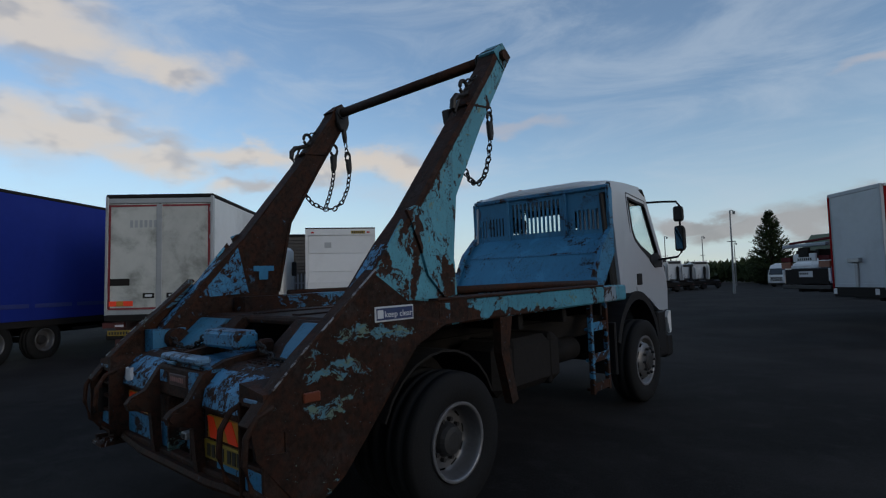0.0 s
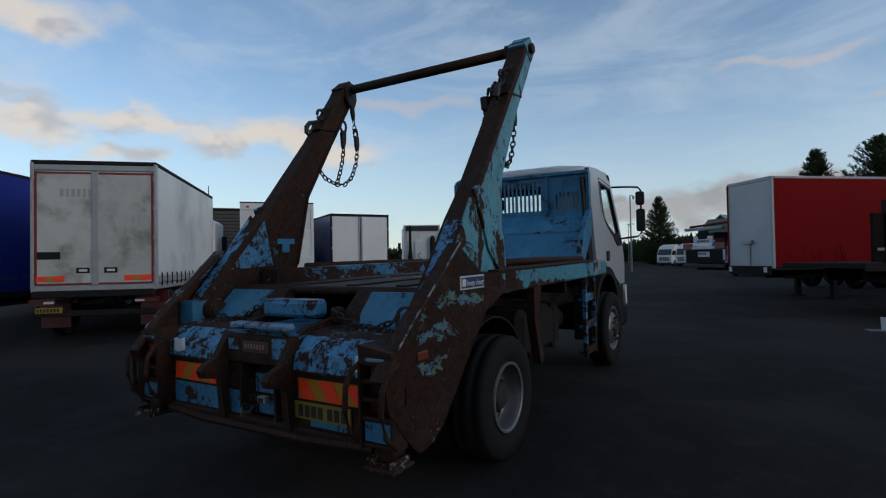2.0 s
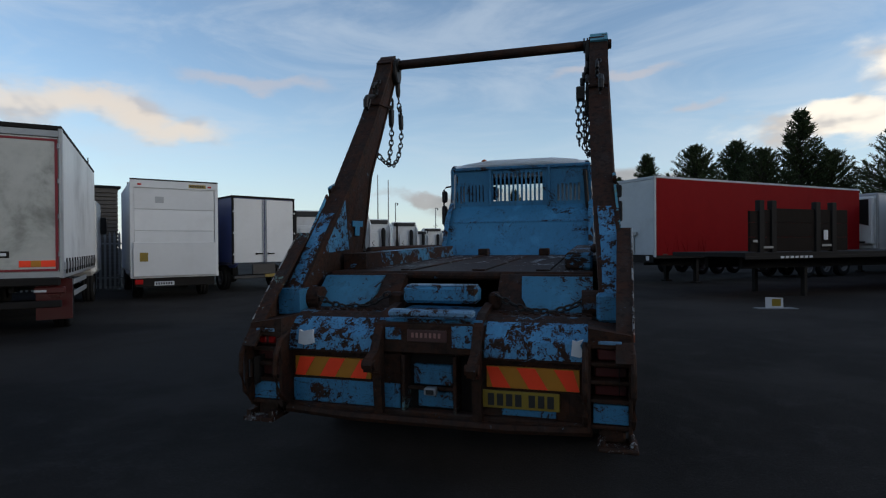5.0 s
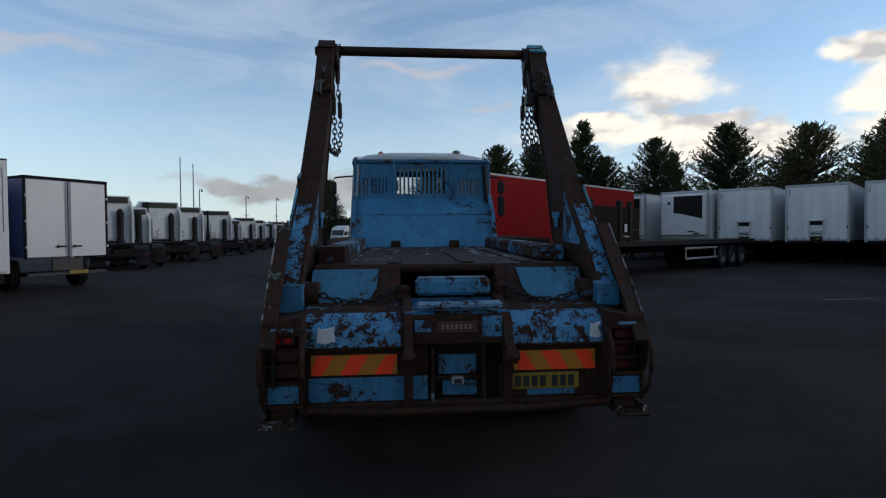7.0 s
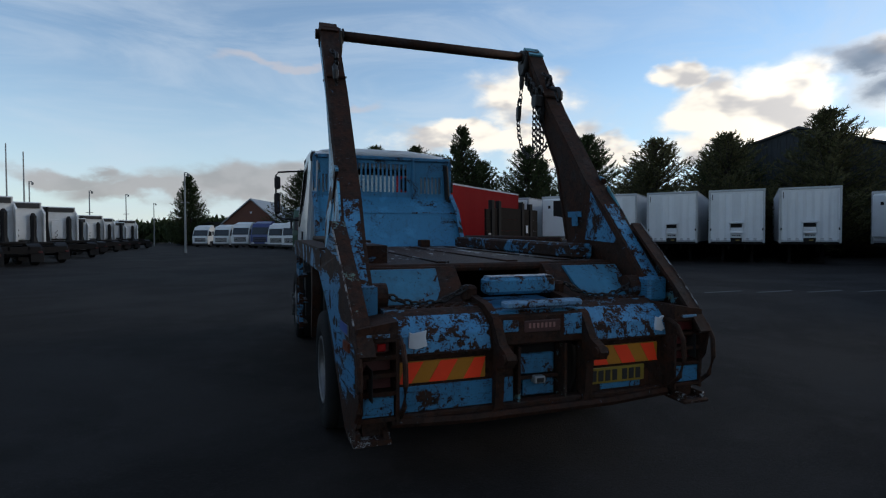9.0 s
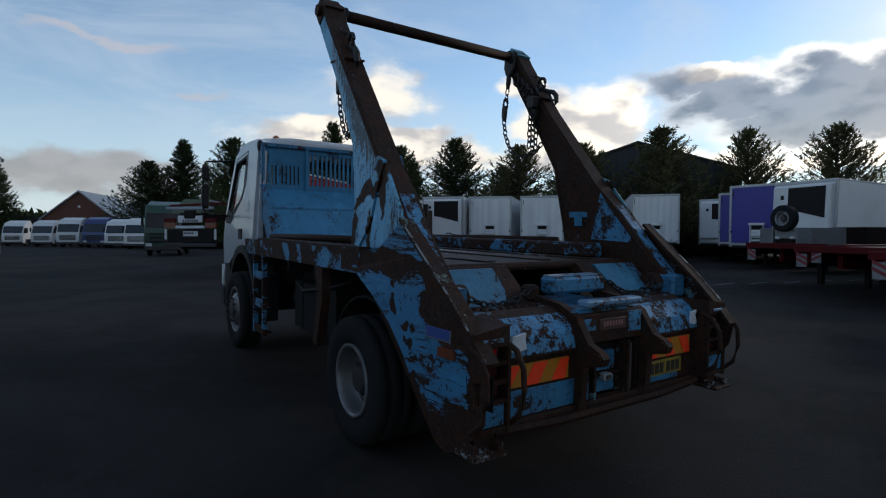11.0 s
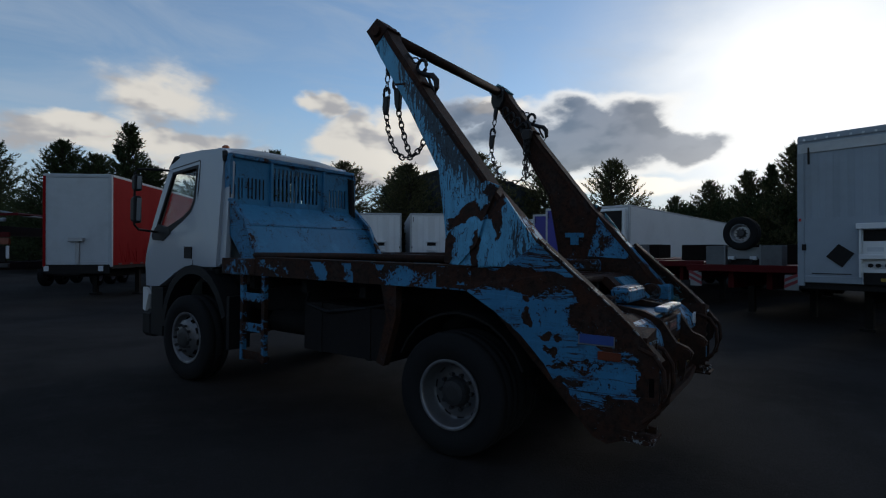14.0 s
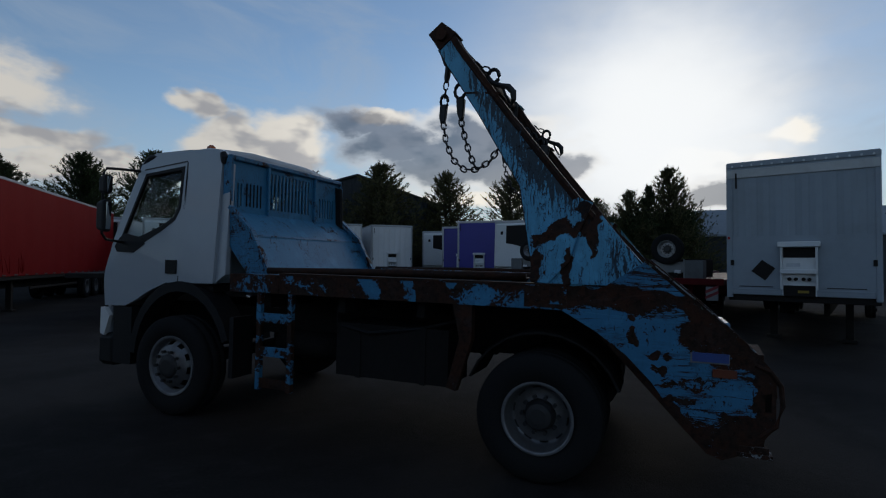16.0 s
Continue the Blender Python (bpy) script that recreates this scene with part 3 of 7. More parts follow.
def box(x0, x1, y0, y1, z0, z1, bevel=0.008, bm=None):
    """A box with softened edges."""
    bm = bm or bmesh.new()
    made = bmesh.ops.create_cube(bm, size=1.0, matrix=Matrix.Translation(((x0 + x1) / 2, (y0 + y1) / 2, (z0 + z1) / 2)) @ Matrix.Diagonal((x1 - x0, y1 - y0, z1 - z0, 1)))
    if bevel:
        edges = list({e for v in made["verts"] for e in v.link_edges})
        bmesh.ops.bevel(bm, geom=edges, offset=min(bevel, 0.45 * min(x1 - x0, y1 - y0, z1 - z0)), segments=1, affect="EDGES")
    return bm


def prism(loops, axis, a, b, bm=None, bevel=0.0):
    """An outline, with holes after it, pushed along an axis from a to b. x: (y, z); y: (x, z); z: (x, y)."""
    bm = bm or bmesh.new()
    if not isinstance(loops[0][0], (tuple, list)):
        loops = [loops]

    def at(p, c):
        return (c, p[0], p[1]) if axis == "x" else (p[0], c, p[1]) if axis == "y" else (p[0], p[1], c)

    low = [[bm.verts.new(at(p, a)) for p in lp] for lp in loops]
    high = [[bm.verts.new(at(p, b)) for p in lp] for lp in loops]
    fl, fh = [v for lp in low for v in lp], [v for lp in high for v in lp]
    if len(loops) == 1:
        bm.faces.new(fl)
        bm.faces.new(fh[::-1])
    else:
        for i, j, k in tessellate_polygon([[Vector((p[0], p[1], 0)) for p in lp] for lp in loops]):
            bm.faces.new((fl[i], fl[j], fl[k]))
            bm.faces.new((fh[k], fh[j], fh[i]))
    for lo, hi in zip(low, high):
        for i in range(len(lo)):
            j = (i + 1) % len(lo)
            bm.faces.new((lo[j], lo[i], hi[i], hi[j]))
    bmesh.ops.recalc_face_normals(bm, faces=bm.faces)
    if bevel and len(loops) == 1:
        rim = [e for e in bm.edges if all(len(f.verts) > 4 or True for f in e.link_faces)]
        bmesh.ops.bevel(bm, geom=rim, offset=bevel, segments=1, affect="EDGES")
    return bm


def ring(bm, centre, along, r, n, spin=0.0, rx=None):
    z = Vector(along).normalized()
    x = z.orthogonal().normalized() if abs(z.z) > 0.95 else z.cross(Vector((0, 0, 1))).normalized()
    y = z.cross(x)
    return [bm.verts.new(Vector(centre) + x * (math.cos(spin + i * math.tau / n) * r) + y * (math.sin(spin + i * math.tau / n) * r)) for i in range(n)]


def tube(points, r, n=8, bm=None, closed=False):
    """A round bar along a line of points."""
    bm = bm or bmesh.new()
    pts = [Vector(p) for p in points]
    rings = []
    for i, p in enumerate(pts):
        a = pts[i - 1] if i or closed else p
        b = pts[(i + 1) % len(pts)] if i < len(pts) - 1 or closed else p
        rad = r[i] if isinstance(r, (list, tuple)) else r
        rings.append(ring(bm, p, b - a, rad, n))
    for k in range(len(rings) - (0 if closed else 1)):
        u, v = rings[k], rings[(k + 1) % len(rings)]
        for i in range(n):
            bm.faces.new((u[i], u[(i + 1) % n], v[(i + 1) % n], v[i]))
    if not closed:
        bm.faces.new(rings[0][::-1])
        bm.faces.new(rings[-1])
    bmesh.ops.recalc_face_normals(bm, faces=bm.faces)
    return bm


def lathe(profile, n=28, bm=None, skip=None, centre=(0, 0, 0)):
    """A profile of (x, radius) turned round the x axis. skip: (band, turn) -> True leaves a hole."""
    bm = bm or bmesh.new()
    c = Vector(centre)
    rows = [[bm.verts.new(c + Vector((x, r * math.cos(i * math.tau / n), r * math.sin(i * math.tau / n)))) for i in range(n)] for x, r in profile]
    for k in range(len(rows) - 1):
        for i in range(n):
            if skip and skip(k, i):
                continue
            j = (i + 1) % n
            bm.faces.new((rows[k][i], rows[k][j], rows[k + 1][j], rows[k + 1][i]))
    return bm


def text_mesh(words, size, name, parent, m, material):
    cu = bpy.data.curves.new(name, "FONT")
    cu.body, cu.size, cu.align_x, cu.align_y, cu.extrude = words, size, "CENTER", "CENTER", 0.001
    ob = bpy.data.objects.new(name, cu)
    scene.collection.objects.link(ob)
    me = bpy.data.meshes.new_from_object(ob.evaluated_get(bpy.context.evaluated_depsgraph_get()))
    bpy.data.objects.remove(ob)
    me.materials.clear()
    me.materials.append(M[material])
    made = new(name, me)
    made.parent = parent
    made.matrix_local = m
    return made


def wheel(parent, x, y, z, side, r=0.5, width=0.28, dished=True, detail=True, mats=("tyre", "rim", "hub")):
    """A lorry wheel whose outer face looks along side * x."""
    s = side
    w = new("wheel")
    w.parent = parent
    w.location = (x, y, z)
    h, rr = width / 2, r * (0.545 if dished else 0.58)
    n = 60 if detail else 20
    me_t = [(s * a, b) for a, b in ((h * 0.72, rr), (h * 0.98, rr + (r - rr) * 0.25), (h, rr + (r - rr) * 0.55), (h * 0.93, r * 0.95), (h * 0.8, r * 0.985), (h * 0.45, r), (h * 0.42, r * 0.975), (h * 0.30, r * 0.975), (h * 0.27, r), (-h * 0.27, r), (-h * 0.30, r * 0.975), (-h * 0.42, r * 0.975), (-h * 0.45, r), (-h * 0.8, r * 0.985), (-h, rr + (r - rr) * 0.55), (-h * 0.72, rr))]
    part("tyre", lathe(me_t, n), mats[0], w, smooth=True)
    if dished:
        prof = [(h * 0.70, rr * 1.02), (h * 0.92, rr * 1.04), (h * 0.94, rr * 0.98), (h * 0.75, rr * 0.94), (h * 0.45, rr * 0.91), (h * 0.10, rr * 0.88), (-h * 0.02, rr * 0.82), (-h * 0.03, rr * 0.77), (-h * 0.04, rr * 0.62), (h * 0.05, rr * 0.45)]
        hub_prof = [(-h * 0.0, rr * 0.47), (h * 0.35, rr * 0.42), (h * 0.55, rr * 0.36), (h * 0.6, rr * 0.22), (h * 0.6, 0.001)]
        nut_x, nut_r = h * 0.0, rr * 0.53
        hole_band = 6
    else:
        prof = [(h * 0.6, rr * 1.02), (h * 0.86, rr * 1.04), (h * 0.86, rr * 0.97), (h * 0.45, rr * 0.92), (h * 0.42, rr * 0.84), (h * 0.78, rr * 0.73), (h * 0.94, rr * 0.60), (h * 1.02, rr * 0.42)]
        hub_prof = [(h * 0.98, rr * 0.44), (h * 1.18, rr * 0.36), (h * 1.24, rr * 0.24), (h * 1.24, 0.001)]
        nut_x, nut_r = h * 1.03, rr * 0.52
        hole_band = 4
    holes = (lambda k, i: k == hole_band and i % 6 in (0, 1, 2)) if detail else None
    part("rim", lathe([(s * a, b) for a, b in prof], n, skip=holes), mats[1], w, smooth=True)
    if detail:
        lip = [(prof[1][0] * 1.01, prof[1][1]), (prof[2][0] * 1.02, prof[2][1] * 0.995), (prof[2][0] * 0.95, prof[2][1] * 0.965)]
        part("rim_lip", lathe([(s * a, b) for a, b in lip], n), "rim_worn", w, smooth=True)
    hb = lathe([(s * a, b) for a, b in hub_prof], 20)
    if detail:
        for i in range(10):
            a = math.tau * i / 10
            tube([(s * nut_x, nut_r * math.cos(a), nut_r * math.sin(a)), (s * (nut_x + 0.035), nut_r * math.cos(a), nut_r * math.sin(a))], 0.016, 6, hb)
        lathe([(s * (-h * 0.55), rr * 0.95), (s * (-h * 0.55), 0.02)], 20, hb)
    part("hub", hb, mats[2], w, smooth=False)
    return w


def ground_z(y):
    """The yard falls gently towards the tail of the lorry."""
    t = min(max((y + 9.0) / 12.7, 0.0), 1.0)
    return -0.2475 + 0.2475 * (t * 1.0)


# ---------------- ground ----------------
def build_ground():
    bm = bmesh.new()
    xs = [-2500, -600, -150, -60, -30, -15, -8, -4, 0, 4, 8, 15, 30, 60, 150, 600, 2500]
    ys = [-2500, -600, -150, -60, -30, -15, -9, -5, -2, 0, 2, 3.7, 8, 15, 30, 60, 150, 600, 2500]
    grid = [[bm.verts.new((x, y, ground_z(y))) for x in xs] for y in ys]
    for j in range(len(ys) - 1):
        for i in range(len(xs) - 1):
            bm.faces.new((grid[j][i], grid[j][i + 1], grid[j + 1][i + 1], grid[j + 1][i]))
    tagged(part("ground", bm, "asphalt"), "dark worn asphalt of the lorry yard", "ground", kind="structure")


build_ground()

# ---------------- the skip lorry ----------------
lorry = thing("skip_lorry", pose(0.025, 0, -0.072, 1.1, 0, -0.61), "old skip loader lorry with rusty blue lifting gear and white cab", "lorry")


def mirrored(loop, s):
    return [(s * p[0], *p[1:]) for p in loop]


def chain_mesh(points, pitch=0.052, link=0.030, wire=0.0075):
    """Oval links, turned by turns, along a line."""
    bm = bmesh.new()
    pts = [Vector(p) for p in points]
    run = [0.0]
    for a, b in zip(pts, pts[1:]):
        run.append(run[-1] + (b - a).length)
    n = max(2, int(run[-1] / pitch))
    for k in range(n):
        d = (k + 0.5) * run[-1] / n
        i = max(j for j in range(len(run) - 1) if run[j] <= d)
        f = (d - run[i]) / (run[i + 1] - run[i])
        c, ax = pts[i].lerp(pts[i + 1], f), (pts[i + 1] - pts[i]).normalized()
        side = ax.cross(Vector((1, 0.2, 0.1))).normalized()
        if k % 2:
            side = ax.cross(side)
        oval = [c + ax * (math.cos(t) * link * 1.25) + side * (math.sin(t) * link * 0.72) for t in [math.tau * q / 8 for q in range(8)]]
        tube(oval, wire, 5, bm, closed=True)
    return bm


def sag(a, b, drop, n=14):
    a, b = Vector(a), Vector(b)
    return [a.lerp(b, i / n) - Vector((0, 0, drop * 4 * (i / n) * (1 - i / n))) for i in range(n + 1)]


def build_lift_side(s):
    """Side plate, rail and lifting arm of one side; s = 1 is the driver's side on the right."""
    right = s > 0
    skin, plate_mat, rail_mat = ("teal", "plate_right", "rail_right") if right else ("blue_arm", "rusty_left", "rail_left")

    def flare(bm):
        """The side plates run in towards the tail."""
        for v in bm.verts:
            v.co.x -= s * 0.055 * max(0.0, -0.2 - v.co.y)
        return bm

    if right:
        lower = [(-0.13, 1.275), (-0.17, 1.262), (-0.40, 1.165), (-0.59, 0.995), (-0.68, 0.865), (-0.83, 0.68), (-0.965, 0.53), (-1.07, 0.462), (-1.19, 0.44), (-1.27, 0.50), (-1.35, 0.60), (-1.46, 0.74)]
        gap = [(-1.31, 0.745), (-1.31, 0.845), (-1.42, 0.86), (-1.42, 0.76)]
    else:
        lower = [(-0.13, 1.275), (-0.17, 1.262), (-0.40, 1.13), (-0.60, 0.985), (-0.77, 0.81), (-0.88, 0.65), (-0.99, 0.505), (-1.10, 0.392), (-1.19, 0.36), (-1.30, 0.405), (-1.43, 0.52), (-1.49, 0.60)]
        gap = [(-1.36, 0.68), (-1.36, 0.78), (-1.465, 0.81), (-1.465, 0.69)]
    plate = lower + [(-1.49, 0.90), (-1.36, 1.045), (-1.2, 1.20), (-0.93, 1.43), (-0.80, 1.545), (-0.72, 1.62), (-0.45, 1.435), (-0.2, 1.435), (0.10, 1.435), (0.10, 1.275)]
    sp = part("side_plate", flare(prism([plate, gap], "x", s * 1.255, s * 1.275)), plate_mat, lorry, "rusty side plate with scraped blue paint")
    # flange along the sloping tail edge and along the lower edge
    tail = [(-0.70, 1.625), (-0.93, 1.425), (-1.2, 1.195), (-1.36, 1.042), (-1.49, 0.895), (-1.505, 0.91), (-1.375, 1.06), (-1.215, 1.215), (-0.945, 1.445), (-0.715, 1.645)]
    part("edge_flange", flare(prism(tail, "x", s * 1.185, s * 1.277)), "rust" if right else "rusty", sp)
    # pale tube stands for the glint along the rubbed tail edge
    part("polished_edge", flare(tube([(s * 1.279, y, z) for y, z in ((-0.715, 1.645), (-0.945, 1.445), (-1.215, 1.215), (-1.375, 1.06))], 0.0055, 6)), "glint_steel", sp, "rubbed steel edge with its glint in the colour")
    rim = lower[:9]
    part("lower_flange", flare(prism(rim + [(y + 0.014, z + 0.014) for y, z in rim][::-1], "x", s * 1.16, s * 1.274)), "rust", sp)
    # dark sheet added behind the plate's hole for the shade inside
    part("gap_shade", flare(box(s * 1.20, s * 1.205, gap[2][0] - 0.02, gap[0][0] + 0.02, gap[0][1] - 0.03, gap[2][1] + 0.02, 0.0)), "chassis", sp)
    zm = 0.965 if right else 0.885
    part("side_marker", flare(box(s * 1.272, s * 1.290, -1.21 if right else -1.27, -1.11 if right else -1.13, zm, zm + 0.052, 0.006)), "lamp_dull", sp, "dirty amber side marker lamp")
    if right:
        sign = part("sign", flare(box(1.274, 1.281, -0.73, -0.43, 1.335, 1.425, 0.002)), "sticker_white", sp, "white bordered keep clear sticker")
        part("sign_face", flare(box(1.279, 1.284, -0.72, -0.44, 1.345, 1.415, 0.001)), "sticker_navy", sign)
        part("round_mark", flare(box(1.281, 1.286, -0.715, -0.67, 1.355, 1.405, 0.002)), "sticker_white", sign)
        words = text_mesh("keep clear", 0.052, "lettering", sign, Matrix.Translation((1.2855, -0.555, 1.376)) @ Euler((radians(90), 0, radians(90))).to_matrix().to_4x4(), "sticker_white")
        words.location.x -= 0.055 * 0.355
        words.rotation_euler = (radians(90), 0, radians(90 - 3.1))
    else:
        sign = part("sign", flare(box(-1.281, -1.274, -1.23, -1.00, 0.968, 1.034, 0.002)), "galv", sp, "torn faded blue sticker")
        part("sign_face", flare(box(-1.284, -1.279, -1.225, -1.01, 0.978, 1.036, 0.001)), "sticker_blue", sign)
    rail = part("side_rail", box(s * 1.12, s * 1.268, -0.20, 2.86, 1.262, 1.425, 0.015), rail_mat, lorry, "blue steel side rail rubbed to rust")
    part("rail_cap", box(s * 1.09, s * 1.272, -0.20, 2.30, 1.425, 1.445, 0.006), "rust", rail)
    part("rail_end", box(s * 1.14, s * 1.273, 2.30, 2.58, 1.27, 1.42, 0.004), "pale_end" if right else "rail_left", rail)
    part("rail_pipe", tube([(s * 1.02, 0.15, 1.48), (s * 1.02, 1.4, 1.475), (s * 1.03, 2.62, 1.455)], 0.032, 10), "rust", lorry, smooth=True)
    part("inner_rail", box(s * 0.80, s * 1.0, -0.42, 2.45, 1.34, 1.47, 0.02), "blue_beam", lorry)
    # lifting arm: box section that leans in towards the top
    rear = [(0.85, 3.50), (0.76, 3.405), (0.69, 3.29), (0.275, 2.725), (-0.305, 1.995), (-0.51, 1.79), (-0.77, 1.49), (-1.03, 1.20), (-1.05, 1.12), (-0.96, 1.05)]
    front = [(-0.80, 1.05), (-0.30, 1.25), (0.05, 1.40), (0.06, 1.50), (0.11, 1.78), (0.18, 2.17), (0.52, 2.74), (0.81, 3.18), (0.88, 3.30), (0.955, 3.42)]

    def lean(bm):
        for v in bm.verts:
            v.co.x -= s * (0.05 * (v.co.z - 1.2) / 2.3 + 0.028 * max(0.0, math.sin(math.pi * min(1.0, max(0.0, (v.co.z - 1.5) / 1.8)))))
        return bm

    arm = part("lifting_arm", lean(prism(rear + front, "x", s * 1.05, s * 1.178)), "rust", lorry, "tapered lifting arm of rusty box section")
    up_rear = [p for p in rear if p[1] > 1.4]
    up_front = [p for p in front if p[1] > 1.4 - 1e-6]
    part("outer_skin", lean(prism([(y - 0.0, z) for y, z in up_rear[1:]] + up_front, "x", s * 1.176, s * 1.19)), skin, arm, "faded blue outer face with rust blotches")
    strip = [(y - 0.012, z + 0.012) for y, z in rear[1:8]] + [(y + 0.028, z - 0.02) for y, z in rear[1:8]][::-1]
    part("back_flange", lean(prism(strip, "x", s * 1.035, s * 1.196)), "rust", arm)
    foot_strip = [(y - 0.016, z + 0.014) for y, z in rear[5:8]] + [(y + 0.01, z - 0.01) for y, z in rear[5:8]][::-1]
    part("scraped_strip", lean(prism(foot_strip, "x", s * 1.06, s * 1.17)), "blue_scraped", arm)
    fstrip = [(y + 0.008, z - 0.004) for y, z in front[3:9]] + [(y - 0.02, z) for y, z in front[3:9]][::-1]
    part("front_flange", lean(prism(fstrip, "x", s * 1.04, s * 1.174)), "rust", arm)
    gus = [(-0.36, 2.03), (-0.26, 2.07), (-0.16, 2.02), (0.075, 1.70), (0.075, 1.46), (-0.05, 1.445), (-0.20, 1.60), (-0.26, 1.80)]
    part("gusset", lean(prism(gus, "x", s * 1.188, s * 1.212)), skin, arm)
    gus2 = [(-0.40, 1.97), (-0.28, 1.78), (-0.22, 1.58), (-0.10, 1.445), (-0.80, 1.445), (-0.62, 1.69)]
    part("gusset", lean(prism(gus2, "x", s * 1.188, s * 1.204)), skin, arm)
    part("inner_gusset", lean(prism([(-0.38, 1.94), (-0.26, 1.50), (-0.72, 1.48)], "x", s * 1.036, s * 1.052)), "blue_scraped", arm)
    tee = [(-0.22, 1.75), (-0.01, 1.75), (-0.01, 1.70), (-0.07, 1.70), (-0.07, 1.62), (-0.16, 1.62), (-0.16, 1.70), (-0.22, 1.70)]
    part("painted_mark", lean(prism(tee, "x", s * 1.03, s * 1.037)), "blue_clean", arm)
    part("tip_cap", lean(prism([(0.965, 3.425), (0.85, 3.515), (0.72, 3.41), (0.86, 3.285)], "x", s * 1.04, s * 1.20)), "teal" if right else "rust", arm)
    part("tip_pin", tube([(s * 1.15, 0.84, 3.40), (s * 1.185, 0.84, 3.40)], 0.045, 12), "rust", arm)
    part("strap", lean(prism([(0.35, 2.90), (0.64, 2.93), (0.645, 2.915), (0.35, 2.885)], "x", s * 1.03, s * 1.196)), "rust", arm)
    part("pivot_foot", box(s * 1.02, s * 1.19, -1.10, -0.84, 1.06, 1.24, 0.02), "blue", arm)
    part("pivot_pin", tube([(s * 0.93, -0.93, 1.16), (s * 1.05, -0.93, 1.16)], 0.085, 16), "rust", arm)
    # bar collar with hanging lug
    part("collar", tube([(s * 0.98, 0.82, 3.40), (s * 1.12, 0.82, 3.40)], 0.075, 14), "rust", arm, smooth=False)
    for k in range(3):
        part("collar_ring", tube([(s * (0.93 + 0.03 * k), 0.82, 3.40), (s * (0.945 + 0.03 * k), 0.82, 3.40)], 0.068, 14), "chain", arm)
    part("hanging_lug", prism([(0.75, 3.42), (0.91, 3.42), (0.92, 3.30), (0.885, 3.21), (0.80, 3.21), (0.76, 3.28)], "x", s * 0.945, s * 0.995, bevel=0.012), "chain", arm)
    part("swivel", tube([(s * 0.97, 0.85, 3.23), (s * 0.97, 0.865, 3.13), (s * 0.97, 0.87, 3.08)], [0.028, 0.026, 0.018], 10), "chain", arm)
    # the fall of chain from the bar, with its ring and sleeve
    part("chain", chain_mesh([(s * 0.97, 0.87, 3.09), (s * 0.965, 0.885, 2.95)]), "chain", arm)

    def link_ring(y, z, h, w, x, r):
        pts = [(s * x, y + w * math.cos(t), z + h * math.sin(t)) for t in [math.tau * q / 12 for q in range(12)]]
        return tube(pts, r, 6, closed=True)

    part("connector_ring", link_ring(0.89, 2.925, 0.055, 0.032, 0.96, 0.013), "chain", arm)
    part("sleeve_hook", prism([(0.862, 2.90), (0.925, 2.90), (0.932, 2.80), (0.918, 2.735), (0.90, 2.75), (0.885, 2.73), (0.87, 2.80)], "x", s * 0.935, s * 0.975, bevel=0.008), "chain", arm)
    part("chain", chain_mesh([(s * 0.95, 0.90, 2.75), (s * 0.95, 0.87, 2.58), (s * 0.955, 0.80, 2.43), (s * 0.965, 0.70, 2.345), (s * 0.985, 0.58, 2.335), (s * 1.02, 0.46, 2.39), (s * 1.05, 0.37, 2.50)]), "chain", arm)
    if right:
        # the second fall, drawn back to the arm and hanging doubled
        for k in range(4):
            u = k / 3
            part("sling_link", link_ring(0.73 - 0.26 * u, 3.15 - 0.22 * u, 0.062, 0.036, 0.965 - 0.05 * u, 0.013), "chain", arm)
        part("sling_link", link_ring(0.46, 2.94, 0.07, 0.05, 0.965, 0.015), "chain", arm)
        part("shackle_block", prism([(0.36, 2.90), (0.46, 2.92), (0.48, 2.84), (0.45, 2.78), (0.38, 2.79)], "x", 0.87, 0.945, bevel=0.01), "chain", arm)
        part("sleeve_hook", prism([(0.40, 2.90), (0.50, 2.93), (0.49, 2.72), (0.46, 2.64), (0.42, 2.68)], "x", 0.955, 0.99, bevel=0.008), "chain", arm)
        for x, low_end in ((0.885, 2.40), (0.93, 2.36), (0.975, 2.38)):
            part("chain", chain_mesh([(x, 0.42, 2.79), (x + 0.004, 0.435, 2.58), (x + 0.01, 0.445, low_end)]), "chain", arm)
    else:
        # the second fall, shackled to the front of the arm
        part("shackle", link_ring(0.735, 2.985, 0.06, 0.045, 1.00, 0.015), "chain", arm)
        part("sleeve_hook", prism([(0.69, 2.92), (0.765, 2.93), (0.755, 2.80), (0.725, 2.73), (0.70, 2.76)], "x", s * 0.975, s * 1.02, bevel=0.008), "chain", arm)
        part("chain", chain_mesh([(s * 0.995, 0.725, 2.75), (s * 0.985, 0.69, 2.60), (s * 0.985, 0.64, 2.45), (s * 0.985, 0.59, 2.345)]), "chain", arm)
    # hooks lying on the back of the arm
    part("shackle", link_ring(0.435, 3.06, 0.055, 0.045, 1.05, 0.016), "chain", arm)
    hook = [(s * 1.06, 0.46, 3.02), (s * 1.06, 0.41, 2.99), (s * 1.07, 0.36, 2.97), (s * 1.08, 0.305, 2.955), (s * 1.08, 0.265, 2.91), (s * 1.08, 0.26, 2.85), (s * 1.07, 0.285, 2.80)]
    part("sling_hook", tube(hook, [0.016, 0.02, 0.022, 0.025, 0.026, 0.022, 0.012], 8), "chain", arm)
    part("hook_keeper", tube([(s * 1.07, 0.36, 2.975), (s * 1.07, 0.33, 2.90), (s * 1.07, 0.29, 2.83)], 0.011, 6), "chain", arm)
    part("chain", chain_mesh([(s * 1.05, 0.46, 3.10), (s * 1.06, 0.53, 3.14), (s * 1.07, 0.58, 3.19)]), "chain", arm)


for side in (1, -1):
    build_lift_side(side)
